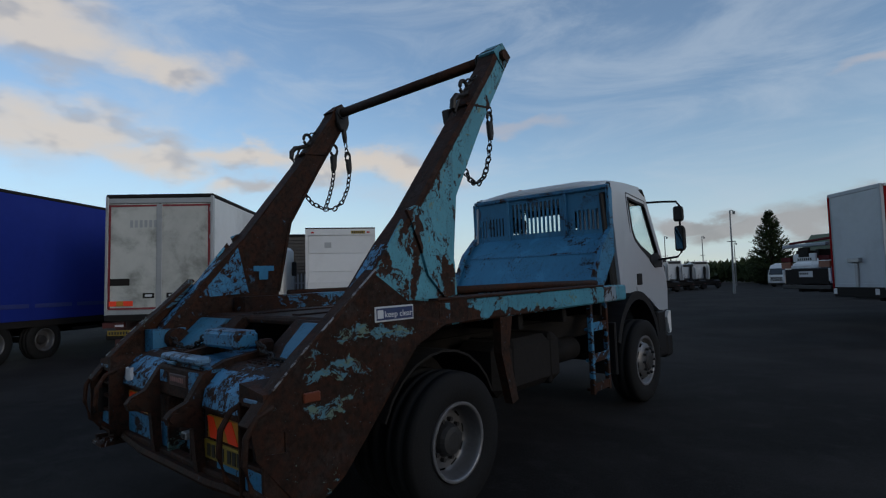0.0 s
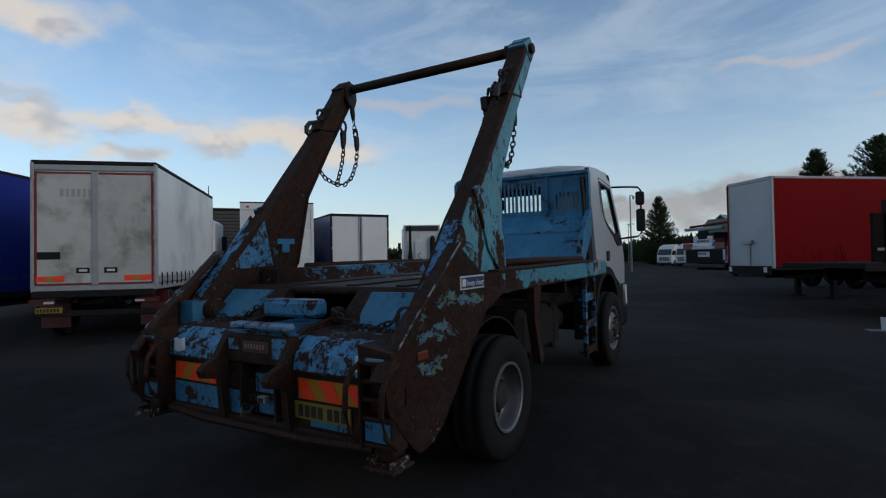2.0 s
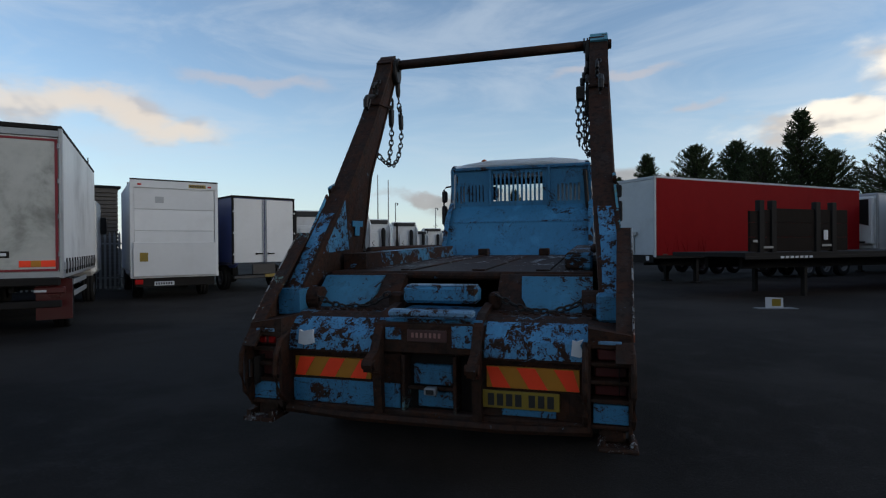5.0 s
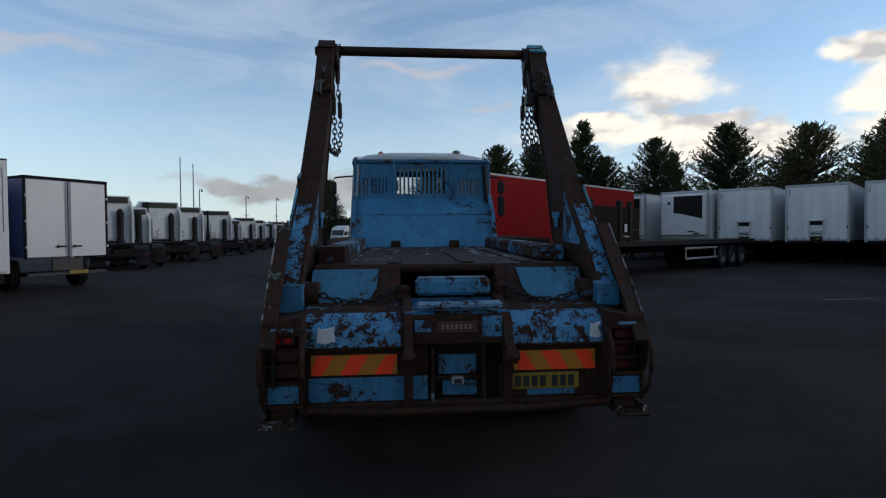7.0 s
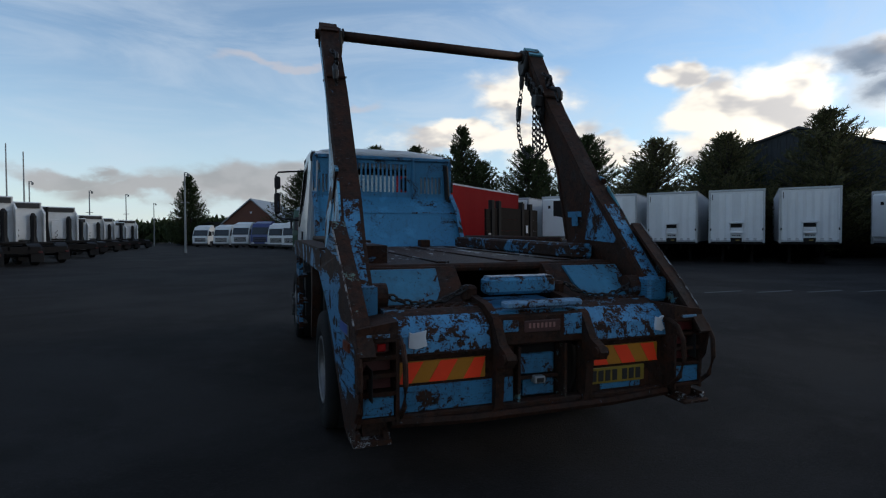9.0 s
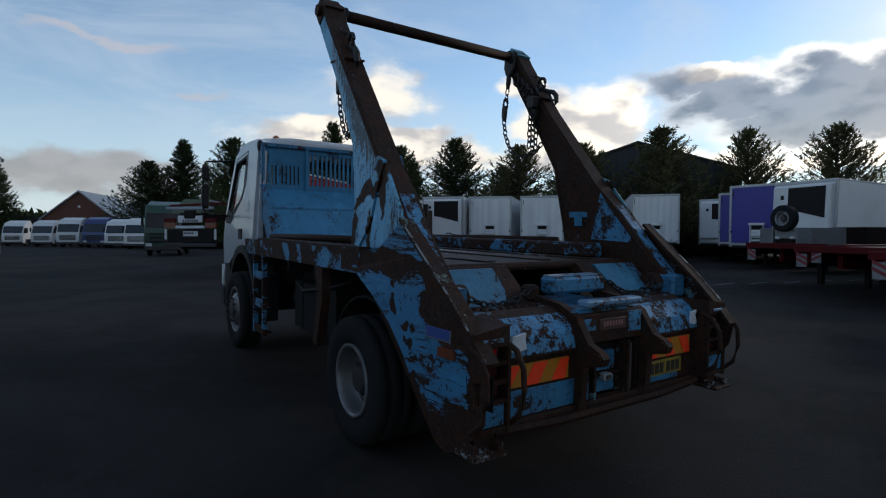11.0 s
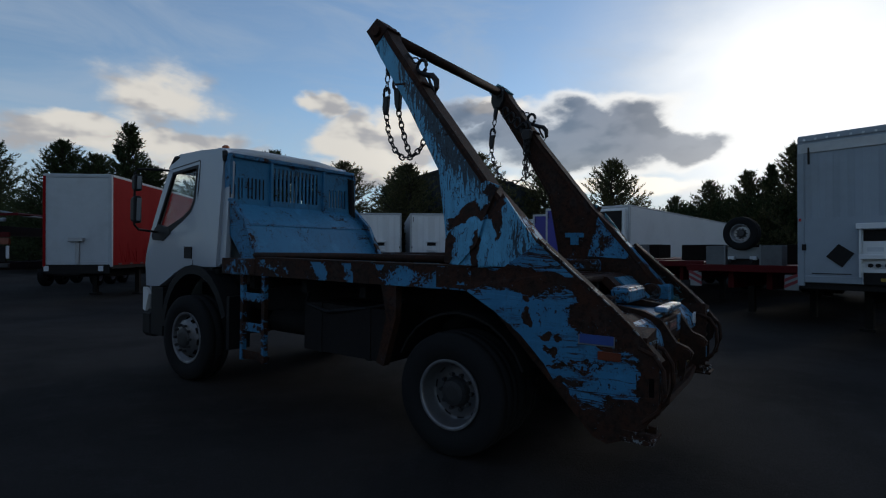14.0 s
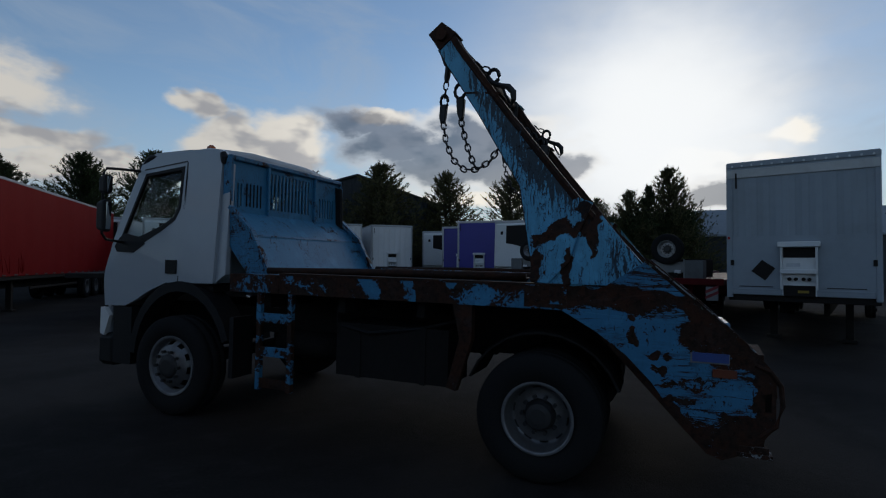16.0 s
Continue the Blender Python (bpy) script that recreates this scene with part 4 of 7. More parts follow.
part("cross_bar", tube([(-1.0, 0.82, 3.40), (1.0, 0.82, 3.40)], 0.047, 16), "rust", lorry, "dark round steel cross bar", smooth=True)


def build_bed():
    part("deck", box(-1.0, 1.0, -0.62, 2.64, 1.28, 1.34, 0.01), "deck", lorry, "rusted skip bed with polished wear marks")
    for x in (-0.45, 0.12, 0.60):
        part("wear_strip", box(x, x + 0.10, -0.55, 2.3, 1.34, 1.352, 0.004), "deck", lorry)
    part("deck_edge", tube([(-1.0, -0.62, 1.31), (1.0, -0.62, 1.31)], 0.032, 10), "rust", lorry)
    for x in (-0.98, 0.36):
        up = [(-0.62, 1.325), (-0.68, 1.325), (-0.90, 1.13), (-0.98, 1.085), (-0.98, 1.06), (-0.86, 1.08), (-0.60, 1.29)]
        tail_panel = part("tail_panel", prism(up, "x", x, x + 0.62), "rust", lorry, "rusty sloping tail panel with a blue face")
        sgn = -1 if x < 0 else 1
        face = [(0.52, 1.312), (1.0, 1.312), (1.0, 1.13), (0.96, 1.085), (0.84, 1.062), (0.70, 1.075), (0.58, 1.12), (0.535, 1.18)]
        fb = prism([(sgn * u, v) for u, v in face], "y", -0.02, 0.02)
        for v in fb.verts:
            v.co.y += -0.705 + (v.co.z - 1.312) * 1.12
        part("painted_face", fb, "blue_panel", tail_panel, "smooth grimy blue face")
        tread = [(-0.90, 1.105), (-1.12, 1.092), (-1.24, 1.045), (-1.315, 0.965), (-1.335, 0.855), (-1.31, 0.85), (-1.285, 0.95), (-1.22, 1.015), (-1.1, 1.06), (-0.90, 1.075)]
        tp = part("tread_plate", prism(tread, "x", x - 0.01, x + 0.63), "tread_top", lorry, "curved chequer plate with flaking blue paint")
        face = [(-1.205, 1.067), (-1.243, 1.049), (-1.319, 0.967), (-1.339, 0.870), (-1.334, 0.868), (-1.312, 0.965), (-1.237, 1.042), (-1.2, 1.06)]
        part("painted_face", prism(face, "x", x + 0.005, x + 0.615), "blue_scraped", tp)
        bars = bmesh.new()
        for i in range(9):
            for j in range(4):
                bx, by = x + 0.05 + i * 0.065 + (j % 2) * 0.03, -0.95 - j * 0.045
                box(bx, bx + 0.035, by, by + 0.008, 1.094, 1.104, 0.0, bars)
        tagged(part("raised_pattern", bars, "tread_top", tp), kind="stuff")
        part("chain", chain_mesh(sag((x + 0.02, -0.98, 1.19 if x < 0 else 1.21), (x + 0.60, -0.98, 1.21 if x < 0 else 1.19), 0.095), 0.05, 0.026, 0.008), "chain", lorry)
        xp = x + (0.09 if x < 0 else 0.515)
        scuff = [(xp, 0.905), (xp + 0.05, 0.895), (xp + (0.115 if x < 0 else 0.075), 0.91), (xp + (0.105 if x < 0 else 0.05), 0.965), (xp + (0.11 if x < 0 else 0.07), 1.0), (xp + 0.03, 0.985), (xp + 0.008, 0.995)]
        part("white_scuff", prism(scuff, "y", -1.345, -1.325), "sticker_white", tp)
    roller = part("roller_box", box(-0.255, 0.265, -1.05, -0.90, 1.15, 1.268, 0.022), "roller_blue", lorry, "worn blue cross box with a scraped top")
    part("scraped_top", box(-0.235, 0.245, -1.035, -0.915, 1.264, 1.274, 0.004), "bright_worn", roller)
    part("end_block", box(-0.40, -0.29, -0.96, -0.86, 1.10, 1.21, 0.02), "rust", roller)
    part("end_block", box(0.32, 0.40, -0.96, -0.86, 1.10, 1.22, 0.02), "rust", roller)
    part("step_bar", box(-0.256, 0.295, -1.335, -1.24, 1.098, 1.143, 0.012), "bright_worn", lorry)
    part("centre_floor", box(-0.34, 0.35, -1.28, -0.62, 1.04, 1.08, 0.01), "blue", lorry)
    badge_panel = part("badge_panel", box(-0.31, 0.31, -1.325, -1.27, 0.865, 1.06, 0.012), "rust", lorry, "rusted panel with a faded red maker's badge")
    part("badge", box(-0.13, 0.13, -1.332, -1.322, 0.945, 1.02, 0.004), "badge_red", badge_panel)
    for i in range(7):
        part("badge_bar", box(-0.10 + i * 0.029, -0.085 + i * 0.029, -1.336, -1.330, 0.972, 1.002, 0.0), "badge_letter", badge_panel)
    part("paint_patch", box(0.16, 0.292, -1.33, -1.322, 0.915, 1.052, 0.002), "blue_scraped", badge_panel)
    part("paint_patch", box(-0.276, -0.17, -1.33, -1.322, 0.955, 1.03, 0.002), "blue_scraped", badge_panel)
    for x in (-0.345, 0.295):
        horn = [(-0.92, 1.15), (-1.18, 1.115), (-1.32, 1.05), (-1.385, 0.95), (-1.42, 0.90), (-1.50, 0.868), (-1.535, 0.83), (-1.52, 0.785), (-1.45, 0.77), (-1.385, 0.745), (-1.37, 0.55), (-1.355, 0.46), (-1.31, 0.46), (-1.32, 0.62), (-1.325, 0.86), (-1.28, 0.97), (-1.14, 1.06), (-0.92, 1.10)]
        part("tail_bracket", prism(horn, "x", x, x + 0.055), "rust", lorry, "rusty curved tail hook bracket")
        part("bracket_boss", tube([(x - 0.015, -1.49, 0.826), (x + 0.07, -1.49, 0.826)], 0.032, 12), "rust", lorry)
    # bumper
    for x0, x1 in ((-0.98, -0.18), (0.30, 0.98)):
        bp = part("bumper_panel", box(x0, x1, -1.295, -1.25, 0.46, 0.86, 0.008), "rust", lorry, "rusted bumper panel with blue paint left")
        if x0 < 0:
            part("painted_inset", box(-0.957, -0.19, -1.302, -1.292, 0.508, 0.664, 0.004), "blue", bp)
        else:
            part("painted_inset", box(0.463, 0.786, -1.302, -1.292, 0.515, 0.558, 0.004), "blue", bp)
            part("painted_inset", box(0.86, 0.955, -1.302, -1.292, 0.54, 0.665, 0.004), "rusty", bp)
    part("bumper_lip", tube([(-0.99, -1.32, 0.465), (-0.5, -1.36, 0.455), (0.5, -1.36, 0.455), (0.99, -1.32, 0.465)], 0.03, 6), "rust", lorry)
    part("bumper_foot", box(-0.99, 0.99, -1.335, -1.26, 0.462, 0.508, 0.01), "rust", lorry)
    part("recess_back", box(-0.18, 0.30, -1.20, -1.16, 0.42, 0.86, 0.0), "chassis", lorry)
    part("recess_plate", box(-0.119, 0.139, -1.24, -1.205, 0.652, 0.783, 0.006), "blue", lorry)
    part("recess_plate", box(-0.092, 0.143, -1.235, -1.205, 0.508, 0.616, 0.006), "blue", lorry)
    for x in (-0.172, 0.165):
        part("recess_rib", box(x, x + 0.022, -1.33, -1.20, 0.46, 0.855, 0.004), "rusty", lorry)
    part("recess_bar", box(-0.15, 0.16, -1.262, -1.236, 0.622, 0.645, 0.004), "rust", lorry)
    sock = part("trailer_socket", box(-0.035, 0.045, -1.30, -1.24, 0.60, 0.645, 0.006), "alu", lorry)
    part("socket_cap", box(-0.02, 0.03, -1.307, -1.295, 0.608, 0.637, 0.003), "ink", sock)
    for x0, slant in ((-0.937, 0.075), (0.372, -0.075)):
        board = part("marker_board", box(x0, x0 + 0.55, -1.308, -1.290, 0.683, 0.813, 0.003), "amber_film", lorry, "red and yellow striped marker board")
        w = 0.55 / 5
        for k in (0, 2, 4):
            a, b = x0 + k * w, x0 + (k + 1) * w
            sh = slant / 2
            q = [(max(x0, min(x0 + 0.55, a - sh)), 0.686), (max(x0, min(x0 + 0.55, b - sh)), 0.686), (max(x0, min(x0 + 0.55, b + sh)), 0.810), (max(x0, min(x0 + 0.55, a + sh)), 0.810)]
            part("red_stripe", prism(q, "y", -1.312, -1.307), "orange", board)
    plate = part("number_plate", box(0.325, 0.808, -1.315, -1.298, 0.560, 0.666, 0.003), "plate_yellow", lorry, "grubby yellow rear number plate")
    for k, cx in enumerate((0.40, 0.455, 0.51, 0.565, 0.645, 0.70, 0.755)):
        part("plate_bar", box(cx - 0.019, cx + 0.019, -1.319, -1.314, 0.577, 0.650, 0.0), "ink", plate)


build_bed()


def build_tail_corner(s):
    lamp = part("lamp_holder", box(s * 0.985, s * 1.195, -1.31, -1.24, 0.52, 0.985, 0.006), "chassis", lorry, "battered rusty lamp guard")
    for z in (0.515, 0.66, 0.765, 0.865, 0.965):
        part("guard_bar", box(s * 0.98, s * 1.20, -1.42, -1.30, z, z + 0.024, 0.006), "rust", lamp)
    for x in (0.965, 1.185):
        part("guard_side", box(s * x, s * (x + 0.02), -1.43, -1.29, 0.50, 0.985, 0.005), "rust", lamp)
    part("lower_panel", box(s * 0.995, s * 1.185, -1.41, -1.395, 0.545, 0.655, 0.004), "blue", lamp)
    if s < 0:
        part("tail_lamp", box(-1.165, -1.015, -1.385, -1.30, 0.895, 0.962, 0.008), "lamp_dark", lamp)
        for x in (-1.155, -1.085):
            part("lamp_lens", box(x, x + 0.05, -1.395, -1.38, 0.908, 0.952, 0.006), "lamp_red", lamp, "red tail lamp lens")
    else:
        part("tail_lamp", box(1.02, 1.165, -1.385, -1.30, 0.895, 0.962, 0.008), "lamp_dark", lamp)
    part("lower_lamp", box(s * 1.005, s * 1.18, -1.37, -1.30, 0.695, 0.755, 0.008), "lamp_dark", lamp)
    part("middle_lamp", box(s * 1.005, s * 1.18, -1.36, -1.30, 0.795, 0.855, 0.008), "lamp_dark", lamp)
    part("corner_top", prism([(s * 0.97, 0.985), (s * 1.205, 0.985), (s * 1.20, 1.045), (s * 0.97, 1.08)], "y", -1.42, -1.10), "rust", lorry)
    part("scuffed_lip", box(s * 1.02, s * 1.15, -1.428, -1.416, 0.992, 1.012, 0.003), "bright_worn", lorry)
    for x in (0.955, 1.205):
        hoop = [(s * x, -1.37, 0.98), (s * x, -1.46, 0.945), (s * x, -1.515, 0.86), (s * x, -1.525, 0.74), (s * x, -1.49, 0.61), (s * x, -1.40, 0.53)]
        part("hoop_guard", tube(hoop, 0.016, 8), "rust", lorry)
    leg = part("stabiliser_leg", box(s * 1.03, s * 1.17, -1.38, -1.26, 0.43, 0.56, 0.012), "rust", lorry, "short stabiliser leg with a scraped foot")
    foot = box(s * 1.02, s * 1.235, -1.47, -1.27, 0.405, 0.43, 0.008)
    box(s * 1.03, s * 1.06, -1.45, -1.29, 0.425, 0.47, 0.008, foot)
    box(s * 1.19, s * 1.22, -1.45, -1.29, 0.425, 0.47, 0.008, foot)
    part("foot_pad", foot, M["scraped_foot"], leg)


M["scraped_foot"] = worn("scraped_foot_paint", (0.26, 0.28, 0.30), RUST, 0.68, 9, 30)
for side in (1, -1):
    build_tail_corner(side)


def build_chassis():
    for s in (1, -1):
        part("chassis_rail", box(s * 0.38, s * 0.46, -1.18, 4.55, 0.78, 1.04, 0.01), "chassis", lorry)
        part("subframe_rail", box(s * 0.36, s * 0.52, -0.6, 2.9, 1.045, 1.28, 0.01), "chassis", lorry)
        for y in (-0.55, 0.95, 1.7, 2.5):
            part("outrigger", box(s * 0.5, s * 1.13, y, y + 0.07, 1.12, 1.27, 0.008), "chassis", lorry)
        strut = prism([(0.50, 1.265), (0.66, 1.265), (0.60, 1.0), (0.70, 0.62), (0.62, 0.60), (0.50, 1.0)], "x", s * 1.19, s * 1.262)
        part("mudguard_strut", strut, "rust", lorry)
        arch = [(0.60 * math.cos(a), 0.5 + 0.58 * math.sin(a)) for a in [radians(v) for v in range(20, 161, 14)]]
        arch = arch + [(y * 0.97, 0.5 + (z - 0.5) * 0.97) for y, z in arch[::-1]]
        part("rear_mudguard", prism(arch, "x", s * 0.70, s * 1.12), "chassis", lorry)
        tank = box(s * 0.55, s * 1.02, 0.78, 1.85, 0.56, 1.02, 0.07)
        t = part("fuel_tank" if s < 0 else "battery_box", tank, "chassis", lorry)
        for y in (0.98, 1.6):
            part("tank_strap", box(s * 0.545, s * 1.03, y, y + 0.05, 0.552, 1.028, 0.07), "chassis", t)
        part("air_tank", tube([(s * 0.62, 2.05, 0.72), (s * 0.62, 2.75, 0.72)], 0.13, 14), "chassis", lorry, smooth=True)
        y0, y1 = (2.0, 2.34) if s > 0 else (2.16, 2.50)
        lad = part("ladder_stile", box(s * 1.215, s * 1.262, y0, y0 + 0.045, 0.40, 1.265, 0.006), "blue_beam", lorry, "blue steel access ladder stile")
        part("ladder_stile", box(s * 1.215, s * 1.262, y1, y1 + 0.045, 0.40, 1.265, 0.006), "blue_beam", lorry, "blue steel access ladder stile")
        for z in (0.42, 0.70, 1.0):
            rung = box(s * 1.16, s * 1.258, y0 + 0.045, y1, z, z + 0.028, 0.004)
            box(s * 1.245, s * 1.258, y0 + 0.045, y1, z + 0.02, z + 0.085, 0.003, rung)
            part("ladder_rung", rung, "blue_beam" if z > 0.5 else "rust", lorry)
    for y in (-0.9, 1.2, 2.6, 4.2):
        part("cross_member", box(-0.38, 0.38, y, y + 0.08, 0.82, 1.0, 0.01), "chassis", lorry)
    part("rear_axle", tube([(-1.0, 0, 0.468), (-0.25, 0, 0.468), (-0.2, 0, 0.49), (0.2, 0, 0.49), (0.25, 0, 0.468), (1.0, 0, 0.468)], [0.09, 0.10, 0.2, 0.2, 0.10, 0.09], 12), "chassis", lorry, smooth=True)
    part("front_axle", tube([(-1.0, 3.65, 0.5), (1.0, 3.65, 0.5)], 0.07, 8), "chassis", lorry)
    for s in (1, -1):
        wheel(lorry, s * 1.105, 0.0, 0.468, s, 0.468, 0.29)
        wheel(lorry, s * 0.78, 0.0, 0.468, s, 0.468, 0.29, True, False)
        wheel(lorry, s * 1.045 - 0.03, 3.65, 0.488, s, 0.488, 0.29, False)
    hose = tube([(-0.85, 1.95, 1.15), (-1.0, 1.85, 1.0), (-1.05, 1.5, 0.95), (-1.0, 1.0, 1.02), (-0.9, 0.7, 1.1)], 0.018, 6)
    part("hydraulic_hose", hose, "black", lorry)


build_chassis()


def taper(bm):
    """The cab narrows a little towards its roof."""
    for v in bm.verts:
        if v.co.z > 1.65:
            v.co.x *= 1 - 0.085 * (v.co.z - 1.65)
    return bm


def build_cab():
    outline = [(3.25, 1.31), (3.25, 2.58), (3.31, 2.655), (3.70, 2.67), (4.18, 2.66), (4.36, 2.57), (4.52, 2.17), (4.67, 1.75), (4.78, 1.42), (4.80, 1.30), (4.77, 1.02), (4.46, 1.03), (4.30, 1.10), (4.12, 1.20), (3.88, 1.295)]
    window = [(3.74, 2.50), (4.29, 2.44), (4.575, 1.72), (4.54, 1.62), (4.36, 1.62), (4.22, 1.70), (3.95, 1.84), (3.80, 1.94), (3.74, 2.06)]
    for s in (1, -1):
        shell = part("cab_side", taper(prism([outline, window], "x", s * 1.04, s * 1.10)), "cab_white_shaded", lorry, "white painted cab side with its door")
        part("side_window", taper(prism([(y, z) for y, z in window], "x", s * 1.062, s * 1.068)), "glass", shell, "clear cab side window").visible_shadow = False
        frame_in = [(3.77, 2.465), (4.27, 2.41), (4.52, 1.80), (4.30, 1.76), (3.97, 1.885), (3.83, 1.97), (3.775, 2.08)]
        part("window_seal", taper(prism([window, frame_in], "x", s * 1.07, s * 1.106)), "black", shell)
        part("window_foot", taper(prism([(4.57, 1.76), (4.635, 1.66), (4.60, 1.60), (4.36, 1.595), (4.20, 1.69), (4.24, 1.75)], "x", s * 1.09, s * 1.112)), "black", shell)
        gap = [(3.705, 1.32), (3.69, 2.20), (3.70, 2.54), (3.72, 2.555), (4.31, 2.49), (4.32, 2.475), (3.715, 2.54), (3.705, 2.20), (3.717, 1.32)]
        part("door_gap", taper(prism(gap, "x", s * 1.098, s * 1.103)), "ink", shell)
        part("door_handle", box(s * 1.098, s * 1.113, 3.73, 3.88, 1.39, 1.53, 0.012), "black", shell, "black recessed door handle")
        part("rear_quarter", taper(prism([(3.26, 1.31), (3.26, 2.56), (3.16, 2.50), (3.13, 1.40)], "x", s * 1.0, s * 1.06)), "black" if s > 0 else "cab_white_shaded", shell)
        pad = tube([(s * 0.99, 3.27, 2.62), (s * 0.99, 3.24, 2.56), (s * 0.995, 3.24, 2.50)], [0.03, 0.045, 0.03], 8)
        part("corner_cap", pad, "black", shell)
        # mirrors
        m1 = part("mirror_housing", mirror_shell(s, 1.385, 1.525 if s > 0 else 1.49, 4.30, 4.43, 2.17, 2.38), "black", lorry, "black upper door mirror")
        part("mirror_face", prism([(4.285, 2.35), (4.302, 2.35), (4.302, 2.20), (4.296, 2.20)], "x", s * 1.415, s * (1.495 if s > 0 else 1.465)), "mirror", m1)
        m2 = part("mirror_housing", mirror_shell(s, 1.39, 1.53 if s > 0 else 1.495, 4.30, 4.45, 1.79, 2.13), "black", lorry, "tall black main door mirror")
        part("mirror_face", prism([(4.28, 2.095), (4.302, 2.095), (4.302, 1.825), (4.296, 1.825)], "x", s * 1.42, s * (1.50 if s > 0 else 1.47)), "mirror", m2)
        part("mirror_arm", tube([(s * 1.03, 4.38, 2.47), (s * 1.25, 4.40, 2.46), (s * 1.42, 4.37, 2.44), (s * 1.46, 4.36, 2.39), (s * 1.46, 4.36, 1.78), (s * 1.40, 4.38, 1.725), (s * 1.09, 4.52, 1.70)], 0.014, 8), "black", lorry)
        # fender and bumper
        arch = [(3.65 + 0.69 * math.cos(a), 0.5 + 0.82 * math.sin(a)) for a in [radians(v) for v in range(4, 168, 12)]]
        inner = [(3.65 + 0.61 * math.cos(a), 0.5 + 0.72 * math.sin(a)) for a in [radians(v) for v in range(4, 168, 12)]]
        part("front_fender", prism(arch + inner[::-1], "x", s * 0.86, s * 1.135), "black", lorry, "black plastic front wheel arch")
        part("rear_flap", box(s * 0.86, s * 1.13, 2.94, 2.99, 0.42, 1.0, 0.01), "black", lorry)
        part("headlamp", box(s * 0.82, s * 1.10, 4.74, 4.80, 0.68, 0.90, 0.03), "sticker_white", lorry)
        part("corner_trim", prism([(4.80, 1.0), (4.74, 1.0), (4.66, 0.92), (4.74, 0.70), (4.80, 0.72)], "x", s * 1.08, s * 1.125), "pale_cab", lorry)
        part("step_well", box(s * 0.95, s * 1.12, 4.33, 4.60, 0.42, 1.02, 0.02), "black", lorry)
    part("bumper", box(-1.13, 1.13, 4.58, 4.84, 0.38, 0.72, 0.05), "black", lorry, "black front bumper")
    part("front_panel", taper(prism([(4.66, 1.75), (4.80, 1.32), (4.79, 0.70), (4.73, 0.70), (4.73, 1.30), (4.60, 1.74)], "x", -1.04, 1.04)), "cab_white_shaded", lorry)
    part("grille", box(-0.8, 0.8, 4.785, 4.815, 0.80, 1.25, 0.01), "black", lorry)
    part("windscreen", taper(prism([(4.35, 2.56), (4.665, 1.75), (4.655, 1.745), (4.34, 2.555)], "x", -1.03, 1.03)), "glass", lorry, "clear windscreen").visible_shadow = False
    roof = taper(prism([(3.25, 2.56), (3.31, 2.655), (3.70, 2.68), (4.18, 2.665), (4.36, 2.57), (4.34, 2.55), (4.15, 2.63), (3.32, 2.63), (3.27, 2.56)], "x", -1.05, 1.05))
    part("roof", roof, "roof_white_lit", lorry, "white cab roof")
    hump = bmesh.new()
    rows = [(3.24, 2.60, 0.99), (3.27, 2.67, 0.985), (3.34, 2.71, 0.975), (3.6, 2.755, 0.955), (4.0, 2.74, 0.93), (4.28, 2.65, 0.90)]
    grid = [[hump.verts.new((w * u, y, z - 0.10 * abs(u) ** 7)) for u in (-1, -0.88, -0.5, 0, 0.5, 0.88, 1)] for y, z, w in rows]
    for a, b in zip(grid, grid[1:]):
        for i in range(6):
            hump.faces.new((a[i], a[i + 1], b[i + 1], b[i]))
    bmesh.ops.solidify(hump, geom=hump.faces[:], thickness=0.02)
    part("roof_dome", hump, "roof_white_lit", lorry, smooth=True)
    visor = prism([(4.30, 2.58), (4.46, 2.56), (4.52, 2.46), (4.49, 2.46), (4.43, 2.54), (4.30, 2.56)], "x", -0.96, 0.96)
    part("sun_visor", visor, "black", lorry)
    for s in (1, -1):
        part("visor_end", tube([(s * 0.98, 4.12, 2.63), (s * 0.985, 4.27, 2.61), (s * 0.98, 4.42, 2.50)], [0.02, 0.045, 0.03], 8), "black", lorry)
    rear_win = [(-0.55, 1.95), (0.55, 1.95), (0.55, 2.45), (-0.55, 2.45)]
    back = [(-1.03, 1.31), (1.03, 1.31), (1.03, 1.7), (0.955, 2.57), (-0.955, 2.57), (-1.03, 1.7)]
    part("cab_back", prism([back, rear_win], "y", 3.27, 3.30), "cab_white_shaded", lorry, "white cab back wall")
    part("rear_window", prism(rear_win, "y", 3.282, 3.288), "glass", lorry).visible_shadow = False
    # black strip in the gap between headboard and cab
    part("back_trim", taper(box(1.004, 1.06, 3.10, 3.255, 1.36, 2.50, 0.02)), "black", lorry)
    part("cab_floor", box(-1.03, 1.03, 3.3, 4.7, 1.22, 1.28, 0), "chassis", lorry)
    part("dashboard", prism([(4.35, 1.30), (4.70, 1.30), (4.62, 1.66), (4.38, 1.60)], "x", -1.0, 1.0), "black", lorry)
    for x in (-0.72, 0.22):
        seat = box(x, x + 0.5, 3.55, 4.05, 1.35, 1.62, 0.06)
        box(x + 0.02, x + 0.48, 3.42, 3.56, 1.55, 2.12, 0.06, seat)
        box(x + 0.12, x + 0.38, 3.42, 3.53, 2.14, 2.34, 0.04, seat)
        part("cab_seat", seat, "seat", lorry)
    part("steering_wheel", tube([(0.47 + 0.21 * math.cos(t), 4.24 + 0.10 * math.sin(t), 1.72 + 0.18 * math.sin(t)) for t in [math.tau * q / 16 for q in range(16)]], 0.014, 6, closed=True), "black", lorry)
